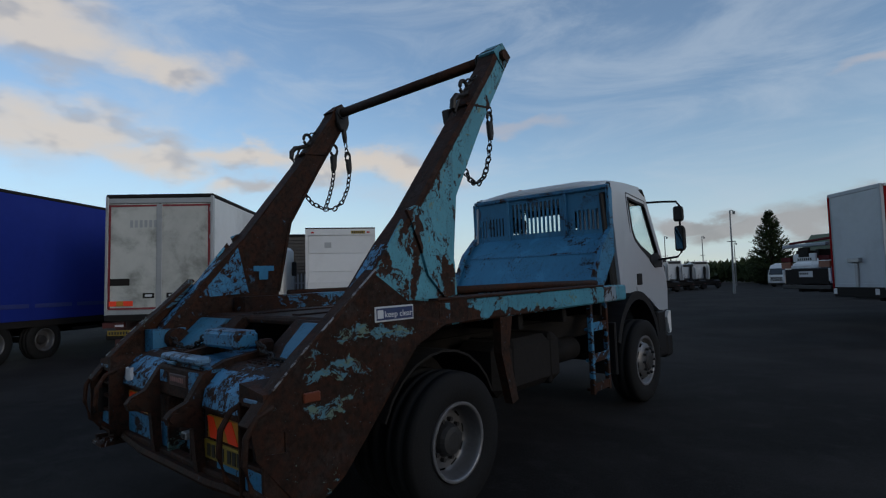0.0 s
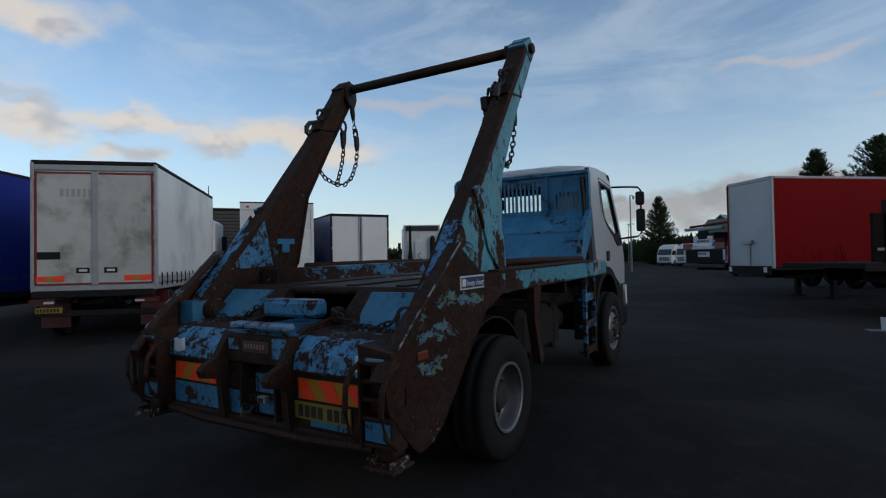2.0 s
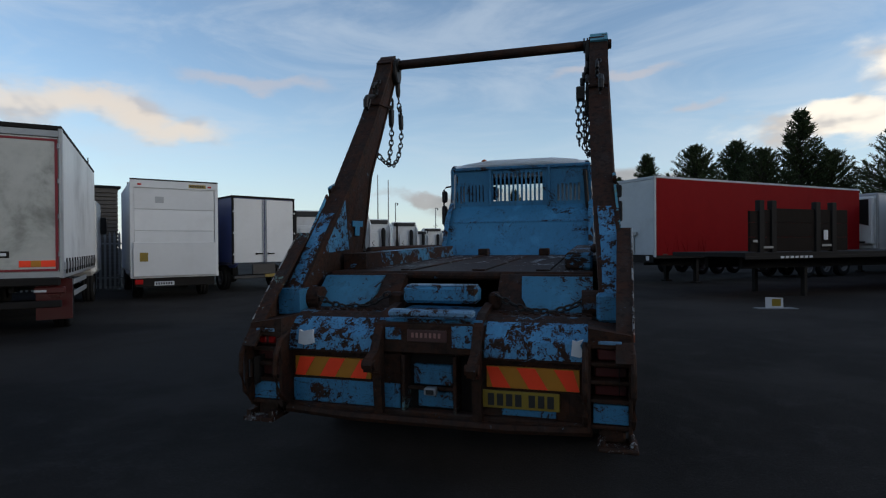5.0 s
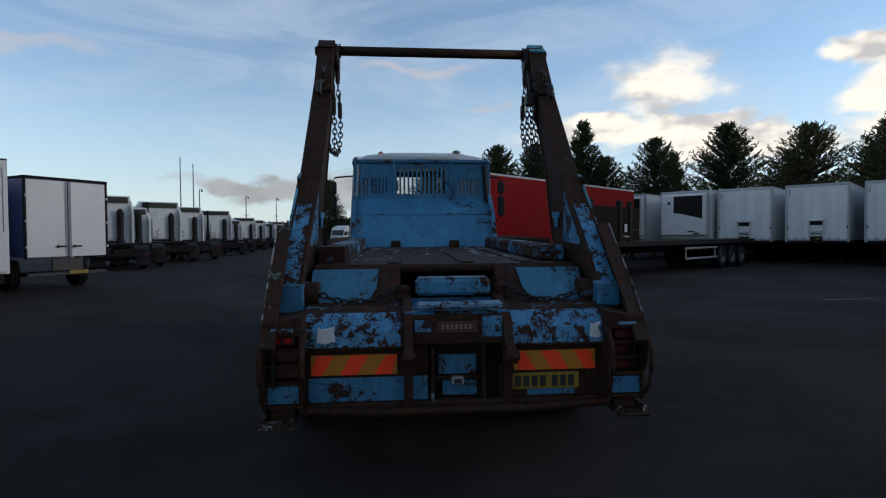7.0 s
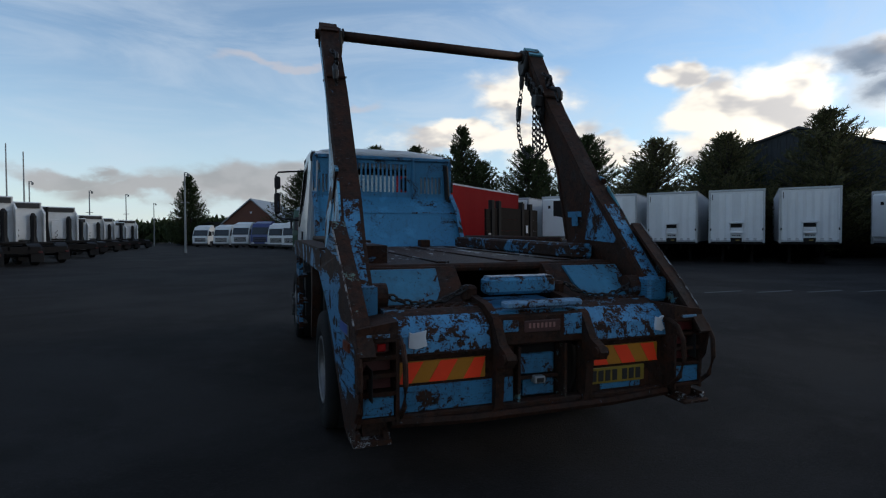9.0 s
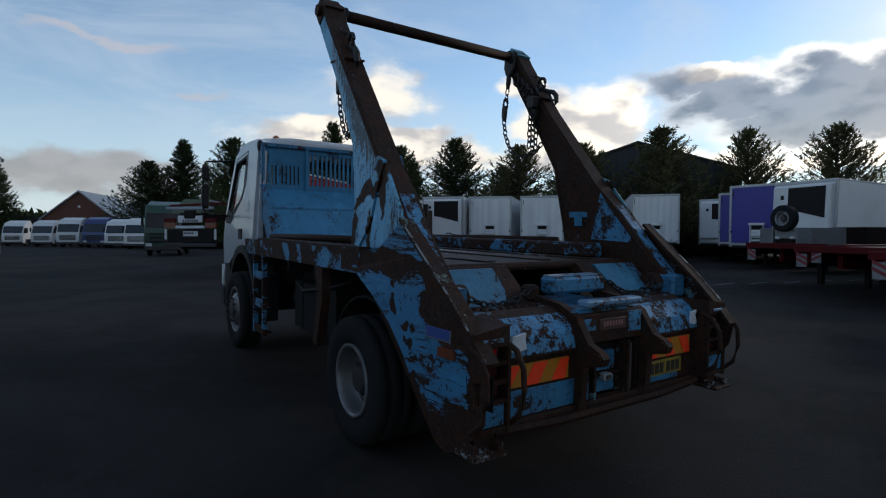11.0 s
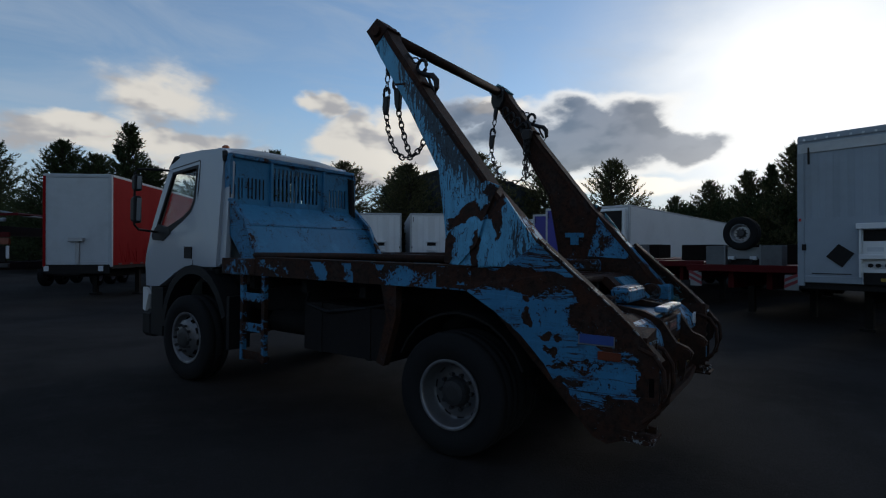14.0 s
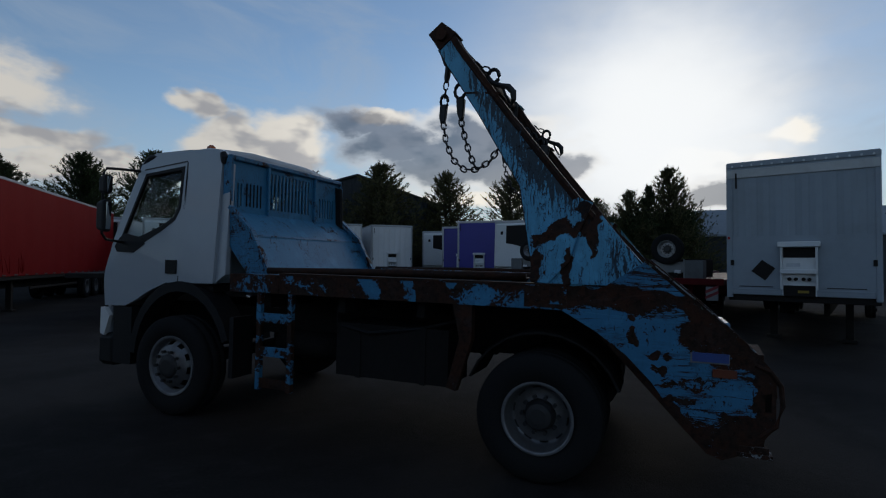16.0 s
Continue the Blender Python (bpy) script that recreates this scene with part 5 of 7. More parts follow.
    beacon = part("beacon", tube([(-0.62, 3.80, 2.69), (-0.62, 3.80, 2.72), (-0.62, 3.80, 2.78), (-0.62, 3.80, 2.80)], [0.055, 0.05, 0.045, 0.02], 12), "lamp_amber", lorry, "small amber roof beacon")


def mirror_shell(s, x0, x1, y0, y1, z0, z1):
    """A rounded mirror housing that narrows to the front."""
    bm = box(s * x0, s * x1, y0, y1, z0, z1, 0.0)
    for v in bm.verts:
        if v.co.y > (y0 + y1) / 2:
            v.co.x = s * (x0 + x1) / 2 + (v.co.x - s * (x0 + x1) / 2) * 0.6
            v.co.z = (z0 + z1) / 2 + (v.co.z - (z0 + z1) / 2) * 0.82
    bmesh.ops.bevel(bm, geom=bm.edges[:], offset=0.035, segments=3, affect="EDGES", profile=0.5)
    return bm


before = set(lorry.children)
build_cab()
for o in set(lorry.children) - before:
    o.location.x, o.scale.x = -0.02, 0.975


def build_headboard():
    out = [(-0.98, 2.03), (0.98, 2.03), (0.98, 2.565), (-0.98, 2.565)]
    holes = []
    for i in range(12):
        x = -0.375 + i * 0.061
        holes.append([(x, 2.10), (x + 0.034, 2.10), (x + 0.034, 2.50), (x, 2.50)])
    for i in range(6):
        x = 0.535 + i * 0.056
        holes.append([(x, 2.085), (x + 0.03, 2.085), (x + 0.03, 2.33 if i % 2 else 2.30), (x, 2.33)])
    for x, a, b in ((-0.925, 2.38, 2.48), (-0.925, 2.10, 2.25), (-0.87, 2.08, 2.33), (-0.825, 2.10, 2.33)):
        holes.append([(x, a), (x + 0.024, a), (x + 0.024, b), (x, b)])
    hb = part("headboard", prism([out] + holes, "y", 3.185, 3.20), "blue_clean", lorry, "blue slotted steel headboard behind the cab")
    part("top_rail", box(-0.99, 0.99, 3.15, 3.215, 2.55, 2.60, 0.01), "blue", hb)
    for x in (-0.99, -0.44, 0.405, 0.955):
        part("upright", box(x, x + 0.035, 3.15, 3.21, 2.03, 2.56, 0.006), "blue_clean", hb)
    for i in range(5):
        part("closed_slot", box(-0.74 + i * 0.052, -0.728 + i * 0.052, 3.178, 3.186, 2.10, 2.34, 0.0), "chassis", hb)
    slope = [(3.20, 2.045), (2.92, 1.80), (2.62, 1.29), (2.64, 1.29), (2.945, 1.79), (3.22, 2.03)]
    part("slope_plate", prism(slope, "x", -0.985, 0.985), "blue_clean", hb, "sloping blue deflector plate with chipped paint")
    part("fold_line", prism([(2.925, 1.812), (2.912, 1.80), (2.905, 1.788), (2.92, 1.80)], "x", -0.98, 0.98), "blue", hb)
    for s in (1, -1):
        cheek = [(3.24, 2.56), (3.14, 2.56), (3.15, 2.03), (2.88, 1.82), (2.57, 1.29), (2.80, 1.29), (3.24, 1.80)]
        part("cheek_plate", prism(cheek, "x", s * 0.98, s * 0.998), "blue", hb)
        edge = [(3.16, 2.06), (2.88, 1.83), (2.57, 1.29), (2.55, 1.30), (2.86, 1.845), (3.14, 2.085)]
        part("cheek_edge", prism(edge, "x", s * 0.955, s * 1.015), "blue", hb)
        part("stop_block", box(s * 0.40 - 0.065, s * 0.40 + 0.065, 2.48, 2.64, 1.34, 1.43, 0.01), "rust", lorry, "rusty stop block")
    part("base_strip", box(-0.985, 0.985, 2.58, 2.66, 1.29, 1.345, 0.006), "blue", hb)


build_headboard()

# ---------------- other vehicles ----------------


def on_ground(x, y, rz):
    return pose(x, y, ground_z(y), 0, 0, rz)


def axle_pair(parent, y, half, r=0.48, twin=True):
    for s in (1, -1):
        wheel(parent, s * (half - 0.15), y, r, s, r, 0.27, True, False)
    part("axle", tube([(-half + 0.2, y, r), (half - 0.2, y, r)], 0.07, 8), "chassis", parent)


def plain_bars(parent, x0, x1, y, z, h, n, material="ink", along="x"):
    w = (x1 - x0) / n
    for i in range(n):
        part("letter_bar", box(x0 + i * w, x0 + i * w + w * 0.62, y - 0.003, y + 0.003, z - h / 2, z + h / 2, 0.0), material, parent)


def sheet(s, x_in, x_out, y0, y1, z0, z1, folds):
    """A side sheet with shallow upright folds."""
    out = [(s * (x_out + (0.008 if i % 2 else 0.0)), y0 + (y1 - y0) * i / folds) for i in range(folds + 1)]
    return prism(out + [(s * x_in, y1), (s * x_in, y0)], "z", z0, z1)


def rear_door_lorry():
    """Pale curtain-sided rigid lorry seen from its dirty silver tail doors."""
    w, ln, z0, z1 = 1.14, 5.9, 1.10, 3.60
    rz = 43.7
    c, s = math.cos(radians(rz)), math.sin(radians(rz))
    t = thing("curtain_lorry", on_ground(-7.72 - w * c, 2.66 - w * s, rz), "pale curtain-sided lorry with dirty silver rear doors", "lorry")
    part("roof", box(-w, w, 0, ln, z1 - 0.09, z1, 0.02), "chassis", t)
    part("floor", box(-w, w, 0, ln, z0 - 0.12, z0, 0.01), "alu", t)
    for x in (-w, w - 0.06):
        part("corner_post", box(x, x + 0.06, -0.01, 0.08, z0 - 0.05, z1 - 0.05, 0.008), "alu", t)
    part("head_rail", box(-w + 0.06, w - 0.06, -0.005, 0.06, z1 - 0.2, z1 - 0.09, 0.006), "alu", t)
    for s2 in (-1, 1):
        x0, x1 = (-w + 0.065, -0.02) if s2 < 0 else (0.02, w - 0.065)
        d = part("rear_door", box(x0, x1, 0.0, 0.05, z0, z1 - 0.21, 0.01), "door_grey", t, "dirty silver rear door with red edging")
        part("red_edge", box(x0 + 0.02, x1 - (0.0 if s2 < 0 else 0.02), -0.006, 0.002, z1 - 0.275, z1 - 0.235, 0.0), "red_strip", d)
        xe = x0 + 0.015 if s2 < 0 else x1 - 0.04
        part("red_edge", box(xe - 0.008, xe + 0.035, -0.006, 0.002, z0 + 0.03, z1 - 0.235, 0.0), "red_strip", d)
        part("red_edge", box(x0 + 0.02, x1 - 0.02, -0.006, 0.002, z0 + 0.008, z0 + 0.045, 0.0), "red_strip", d)
        xm = x0 + 0.03 if s2 < 0 else x1 - 0.55
        part("marker_strip", box(xm, xm + 0.5, -0.008, 0.002, z0 + 0.08, z0 + 0.19, 0.003), "orange", d)
        part("marker_band", box(xm + 0.16, xm + 0.3, -0.011, -0.006, z0 + 0.082, z0 + 0.188, 0.002), "amber_film", d)
        xl = -0.34 if s2 < 0 else 0.16
        lk = part("latch", box(xl, xl + 0.24, -0.012, 0.004, z0 + 0.24, z0 + 0.35, 0.006), "chassis", d)
        part("latch_lever", box(xl + 0.05, xl + 0.20, -0.02, -0.008, z0 + 0.27, z0 + 0.32, 0.005), "sticker_white", lk)
        for z in (z0 + 0.25, z0 + 0.9, z0 + 1.5, z0 + 2.1):
            xh = x0 - 0.03 if s2 < 0 else x1 - 0.01
            part("hinge", box(xh, xh + 0.04, -0.03, 0.02, z, z + 0.09, 0.006), "alu", d)
    part("door_seam", box(-0.06, 0.06, -0.02, 0.0, z0, z1 - 0.22, 0.006), "alu", t)
    plain_bars(t, -0.62, -0.02, -0.003, 2.95, 0.16, 6, "alu")
    part("faded_notice", box(-1.05, -0.62, -0.005, 0.001, 1.62, 1.77, 0.0), "chassis", t)
    for s2 in (-1, 1):
        cu = part("curtain", sheet(s2, w - 0.03, w, 0.08, ln, z0 + 0.14, z1 - 0.1, 24), "curtain_white", t, "dusty pale side curtain")
        part("curtain_hem", box(s2 * (w - 0.03), s2 * (w + 0.012), 0.08, ln, z0 + 0.02, z0 + 0.16, 0.004), "alu", cu)
        for i in range(14):
            y = 0.25 + i * 0.4
            part("buckle", box(s2 * (w + 0.004), s2 * (w + 0.022), y, y + 0.06, z0 - 0.05, z0 + 0.22, 0.003), "chassis", cu)
        part("side_guard", box(s2 * (w - 0.06), s2 * (w - 0.02), 1.6, 3.9, 0.55, 0.65, 0.01), "alu", t)
        part("side_guard", box(s2 * (w - 0.06), s2 * (w - 0.02), 1.6, 3.9, 0.78, 0.88, 0.01), "alu", t)
        part("tail_lamp", box(s2 * 0.72, s2 * 1.16, -0.02, 0.06, 0.72, 0.84, 0.02), "lamp_dark", t, "red and white tail lamp cluster")
        part("lamp_tip", box(s2 * 0.72, s2 * 0.90, -0.028, 0.0, 0.745, 0.79, 0.01), "sticker_white", t)
        part("mudflap", box(s2 * 0.66, s2 * 1.2, 0.55, 0.57, 0.22, 0.95, 0.0), "lamp_dark", t)
        part("chassis_rail", box(s2 * 0.36, s2 * 0.44, 0.1, ln + 1.8, 0.75, 1.0, 0.01), "chassis", t)
    part("tail_lift", box(-w + 0.05, w - 0.05, -0.10, 0.06, 0.86, 1.0, 0.02), "chassis", t)
    part("under_run", box(-1.1, 1.1, 0.0, 0.10, 0.48, 0.60, 0.015), "chassis", t)
    pl = part("number_plate", box(-1.05, -0.58, -0.03, 0.0, 0.56, 0.67, 0.003), "plate_yellow", t)
    plain_bars(pl, -1.02, -0.61, -0.033, 0.615, 0.065, 7)
    axle_pair(t, 1.15, w, 0.47)
    axle_pair(t, ln + 0.6, w - 0.05, 0.47)
    cab = part("cab", box(-1.15, 1.15, ln + 0.1, ln + 1.9, 0.75, 2.9, 0.12), "pale_cab", t)
    part("aerial", tube([(w - 0.15, ln + 0.15, 2.9), (w - 0.15, ln + 0.15, 3.95)], [0.03, 0.012], 6), "black", t)
    part("cab_mirror", box(w + 0.02, w + 0.18, ln + 1.4, ln + 1.5, 1.9, 2.4, 0.02), "black", t)


def long_trailer(name, at, label, w, ln, z0, z1, side, face, group="", ribs=0, axles=3, legs=True, face_kind="plain", category="trailer", roof="alu", rail="alu"):
    """A semi-trailer. Its face towards the yard lies at local y = 0 and it runs back along y."""
    t = thing(name, at, label, category, group)
    h = w / 2
    part("floor_frame", box(-h + 0.02, h - 0.02, 0.05, ln, z0 - 0.14, z0 - 0.004, 0.01), "chassis", t)
    bk = part("front_wall", box(-h + 0.09, h - 0.09, 0.0, 0.06, z0, z1 - 0.10, 0.006), face, t)
    if ribs:
        step = (w - 0.2) / ribs
        for i in range(ribs):
            x = -h + 0.1 + i * step
            part("wall_rib", prism([(x + 0.02, 0.004), (x + step * 0.3, -0.016), (x + step * 0.7, -0.016), (x + step - 0.02, 0.004)], "z", z0 + 0.05, z1 - 0.22), face, bk)
    for s in (-1, 1):
        part("corner_post", box(s * (h - 0.10), s * h, -0.015, 0.10, z0 - 0.08, z1 - 0.03, 0.02), rail, t)
    part("top_rail", box(-h, h, -0.02, 0.10, z1 - 0.12, z1, 0.02), rail, t)
    part("bottom_rail", box(-h + 0.1, h - 0.1, -0.012, 0.08, z0 - 0.02, z0 + 0.10, 0.01), rail, t)
    part("roof", box(-h + 0.01, h - 0.01, 0.10, ln, z1 - 0.07, z1 - 0.006, 0.01), roof, t)
    panels = max(6, int(ln / 1.2))
    for s in (-1, 1):
        part("side_panel", sheet(s, h - 0.05, h - 0.004, 0.10, ln, z0 - 0.02, z1 - 0.075, 2 * panels), side, t)
        part("roof_rail", box(s * (h - 0.06), s * (h + 0.006), 0.1, ln, z1 - 0.075, z1 - 0.002, 0.008), rail, t)
        part("chassis_beam", box(s * 0.32, s * 0.42, 0.9, ln - 0.2, z0 - 0.42, z0 - 0.14, 0.01), "chassis", t)
    part("rear_wall", box(-h + 0.02, h - 0.02, ln - 0.06, ln, z0, z1 - 0.07, 0.0), side, t)
    for k in range(axles):
        axle_pair(t, ln - 3.6 + k * 1.25, h - 0.02, 0.48)
    if legs:
        for s in (-1, 1):
            lg = part("landing_leg", box(s * 0.62, s * 0.76, 2.3, 2.45, 0.06, z0 - 0.14, 0.01), "chassis", t)
            part("leg_foot", box(s * 0.56, s * 0.82, 2.22, 2.53, 0.0, 0.06, 0.01), "chassis", lg)
    part("side_guard", box(h - 0.10, h - 0.06, 3.2, 7.6, 0.62, 0.70, 0.01), "chassis", t)
    if face_kind == "couplings":
        zc = z0 - 0.02
        # panels on violet fronts are white; on the shaded front white stands for light
        pale = "white" if face in ("purple", "white_shaded") else face
        pb = part("coupling_panel", box(-0.27, 0.27, -0.03, 0.0, zc, zc + 0.98, 0.01), pale, t, "pale air and lamp coupling panel")
        for x in (-0.29, 0.26):
            part("panel_cheek", box(x, x + 0.03, -0.13, -0.0, zc + 0.12, zc + 1.02, 0.006), pale, pb)
        part("panel_shelf", box(-0.33, 0.33, -0.15, 0.0, zc + 0.92, zc + 1.02, 0.01), pale, pb)
        part("panel_shelf", box(-0.29, 0.29, -0.14, 0.0, zc + 0.42, zc + 0.50, 0.01), pale, pb)
        # dark sheets stand for the shade in the panel's openings
        part("panel_recess", box(-0.25, 0.25, -0.036, -0.028, zc + 0.72, zc + 0.91, 0.0), "chassis", pb)
        part("panel_label", box(-0.2, 0.02, -0.042, -0.034, zc + 0.55, zc + 0.62, 0.0), "sticker_white", pb)
        part("panel_recess", box(-0.25, 0.25, -0.036, -0.028, zc + 0.0, zc + 0.20, 0.0), "chassis", pb)
        part("panel_label", box(-0.02, 0.15, -0.042, -0.034, zc + 0.06, zc + 0.11, 0.0), "plate_yellow", pb)
        for x in (-0.15, -0.05, 0.07, 0.16):
            part("coupling", tube([(x, -0.03, zc + 0.32), (x, -0.085, zc + 0.32)], 0.034, 8), "chassis", pb)
        for s in (-1, 1):
            part("wall_slot", box(s * 0.42, s * (h - 0.22), -0.008, 0.001, z0 + 0.135, z0 + 0.15, 0.0), "chassis", t)
            part("face_lock", box(s * (h - 0.13), s * (h - 0.07), -0.03, 0.0, z0 + 0.55, z0 + 0.66, 0.004), "chassis", t)
        part("face_hinge", box(-h + 0.16, -h + 0.19, -0.03, 0.0, z1 - 0.52, z1 - 0.22, 0.004), "chassis", t)
    if face_kind == "fridge":
        fr = part("fridge_unit", box(-h + 0.12, h - 0.12, -0.24, 0.0, z0 + 0.25, z1 - 0.18, 0.05), "white", t, "white refrigeration unit with a dark grille")
        part("grille", prism([(-0.46, z1 - 0.28), (h - 0.26, z1 - 0.28), (h - 0.26, z1 - 1.48), (-0.1, z1 - 1.2), (-0.46, z1 - 1.15)], "y", -0.262, -0.235), "chassis", fr)
        part("port", box(-0.78, -0.64, -0.26, -0.235, z1 - 0.72, z1 - 0.55, 0.01), "chassis", fr)
        part("base_slot", box(0.55, 0.85, -0.252, -0.236, z0 + 0.30, z0 + 0.40, 0.0), "chassis", fr)
        part("maker_mark", box(0.25, 0.62, -0.252, -0.236, z0 + 0.42, z0 + 0.48, 0.0), "chassis", fr)
    return t


def facing(tlx, tly, w, heading):
    """The pose of a trailer whose top left front corner, seen from the yard, is given, running back along heading degrees."""
    rz = heading - 90
    return on_ground(tlx + w / 2 * math.cos(radians(rz)), tly + w / 2 * math.sin(radians(rz)), rz)


def build_right_row():
    lab = "white box trailer with a ribbed front wall"
    for x, y in ((16.5, 21.5), (18.5, 19.25), (20.45, 16.95), (22.55, 14.7)):
        long_trailer("box_trailer", facing(x, y, 2.5, 40), lab, 2.5, 13.4, 1.12, 3.74, "white", "white", "row of white trailers", ribs=7, face_kind="couplings")
    long_trailer("reefer_trailer", facing(14.3, 23.2, 2.5, 40), "white refrigerated trailer with dark fridge grille", 2.5, 13.4, 1.12, 3.72, "white", "white", "refrigerated trailers", face_kind="fridge")
    long_trailer("reefer_trailer", facing(12.1, 25.6, 2.5, 40), "white refrigerated trailer with dark fridge grille", 2.5, 13.4, 1.12, 3.7, "white", "white", "refrigerated trailers", face_kind="fridge")
    nose_up = long_trailer("reefer_trailer", facing(20.75, 6.7, 2.5, -15) @ pose(0, 0, 0, -2.4, 0, 0), "white refrigerated trailer with a long plain side", 2.5, 13.4, 1.05, 3.62, "white", "white", "refrigerated trailers", face_kind="fridge")
    for o in nose_up.children:
        if o.name.startswith(("wheel", "axle")):
            o.location.z += 0.46
    long_trailer("panel_trailer", facing(22.3, 9.2, 2.5, 0), "violet-blue box trailer with white couplings", 2.5, 13.0, 1.05, 3.78, "purple", "purple", "violet trailers", face_kind="couplings")
    long_trailer("panel_trailer", facing(25.3, 11.3, 2.5, 5), "violet-blue box trailer with white couplings", 2.5, 13.0, 1.05, 3.72, "purple", "purple", "violet trailers", face_kind="couplings")
    long_trailer("reefer_trailer", facing(27.5, 13.6, 2.5, 10), "white refrigerated trailer with dark fridge grille", 2.5, 13.0, 1.05, 3.6, "white", "white", "refrigerated trailers", face_kind="fridge")
    near = long_trailer("white_trailer", facing(7.0, -2.15, 2.42, -17), "tall white trailer with a pale panelled front and black diamond placard", 2.42, 13.0, 1.08, 3.68, "white_shaded", "white_shaded", face_kind="couplings", rail="white_shaded")
    part("hazard_diamond", prism([(-0.78, 1.52), (-0.60, 1.74), (-0.38, 1.58), (-0.55, 1.34)], "y", -0.016, 0.002), "chassis", near)
    for i in range(14):
        part("roof_bow", tube([(-1.1 + i * 0.17, -0.03, 3.60), (-1.1 + i * 0.17, -0.015, 3.60)], 0.02, 8), "sticker_white", near)
    for i in range(11):
        x = -1.05 + i * 0.21
        part("wall_rib", prism([(x - 0.06, 0.002), (x - 0.03, -0.007), (x + 0.03, -0.007), (x + 0.06, 0.002)], "z", 2.2, 3.34), "white_shaded", near)
    part("top_band", box(-1.2, 1.2, -0.024, 0.0, 3.36, 3.53, 0.006), "alu", near)
    part("marker_lamp", box(-1.19, -1.15, -0.03, 0.0, 2.15, 2.20, 0.004), "lamp_red", near)
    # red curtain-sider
    red = long_trailer("red_trailer", facing(2.05, 16.79, 1.95, 40), "red curtain-sided trailer with a white front wall", 1.95, 12.4, 1.08, 3.84, "red_curtain", "front_white_shaded", roof="front_white_shaded", rail="front_white_shaded")
    part("red_corner", box(-0.99, -0.895, -0.03, 0.14, 1.0, 3.78, 0.02), "red_curtain", red)
    arm = part("crank_plate", box(-0.06, 0.06, -0.05, 0.0, 1.10, 1.80, 0.01), "alu", red)
    part("crank_head", box(-0.22, 0.20, -0.12, 0.0, 1.78, 1.90, 0.01), "alu", arm)
    part("lower_board", box(-0.93, 0.93, -0.02, 0.0, 0.80, 1.08, 0.01), "chassis", red)
    for x in (-0.95, 0.6):
        part("reflector", box(x, x + 0.14, -0.03, -0.015, 0.88, 1.04, 0.003), "sticker_white", red)
    for i in range(16):
        part("buckle", box(0.97, 0.985, 0.4 + i * 0.75, 0.62 + i * 0.75, 1.07, 1.11, 0.004), "hub", red)
    creases = bmesh.new()
    rr = random.Random(4)
    for i in range(14):
        y0 = 0.5 + rr.random() * 2.2
        tube([(0.977, y0, 1.12 + rr.random() * 0.1), (0.977, y0 + 0.25 - rr.random() * 0.5, 1.5 + rr.random() * 0.3)], [0.012, 0.003], 5, creases)
    tagged(part("creases", creases, "red_curtain", red), kind="stuff")


build_right_row()
rear_door_lorry()
blue = long_trailer("blue_trailer", pose(-12.2 + 0.45 * 1.27, -2.0, ground_z(-2), 0, 0, 34), "royal blue curtain-sided trailer with dark rails", 2.55, 13.5, 0.98, 3.88, "blue_curtain", "blue_curtain", roof="chassis", rail="chassis", axles=0, legs=False)
for ay in (2.35, 1.05, 9.5, 10.8):
    axle_pair(blue, ay, 1.26, 0.48)
for s2 in (-1, 1):
    part("hem_band", box(s2 * 1.26, s2 * 1.278, 0.1, 13.5, 1.24, 1.34, 0.006), "blue_hem", blue)
    part("side_skirt", box(s2 * 1.20, s2 * 1.262, 0.1, 13.5, 0.80, 0.97, 0.006), "chassis", blue)


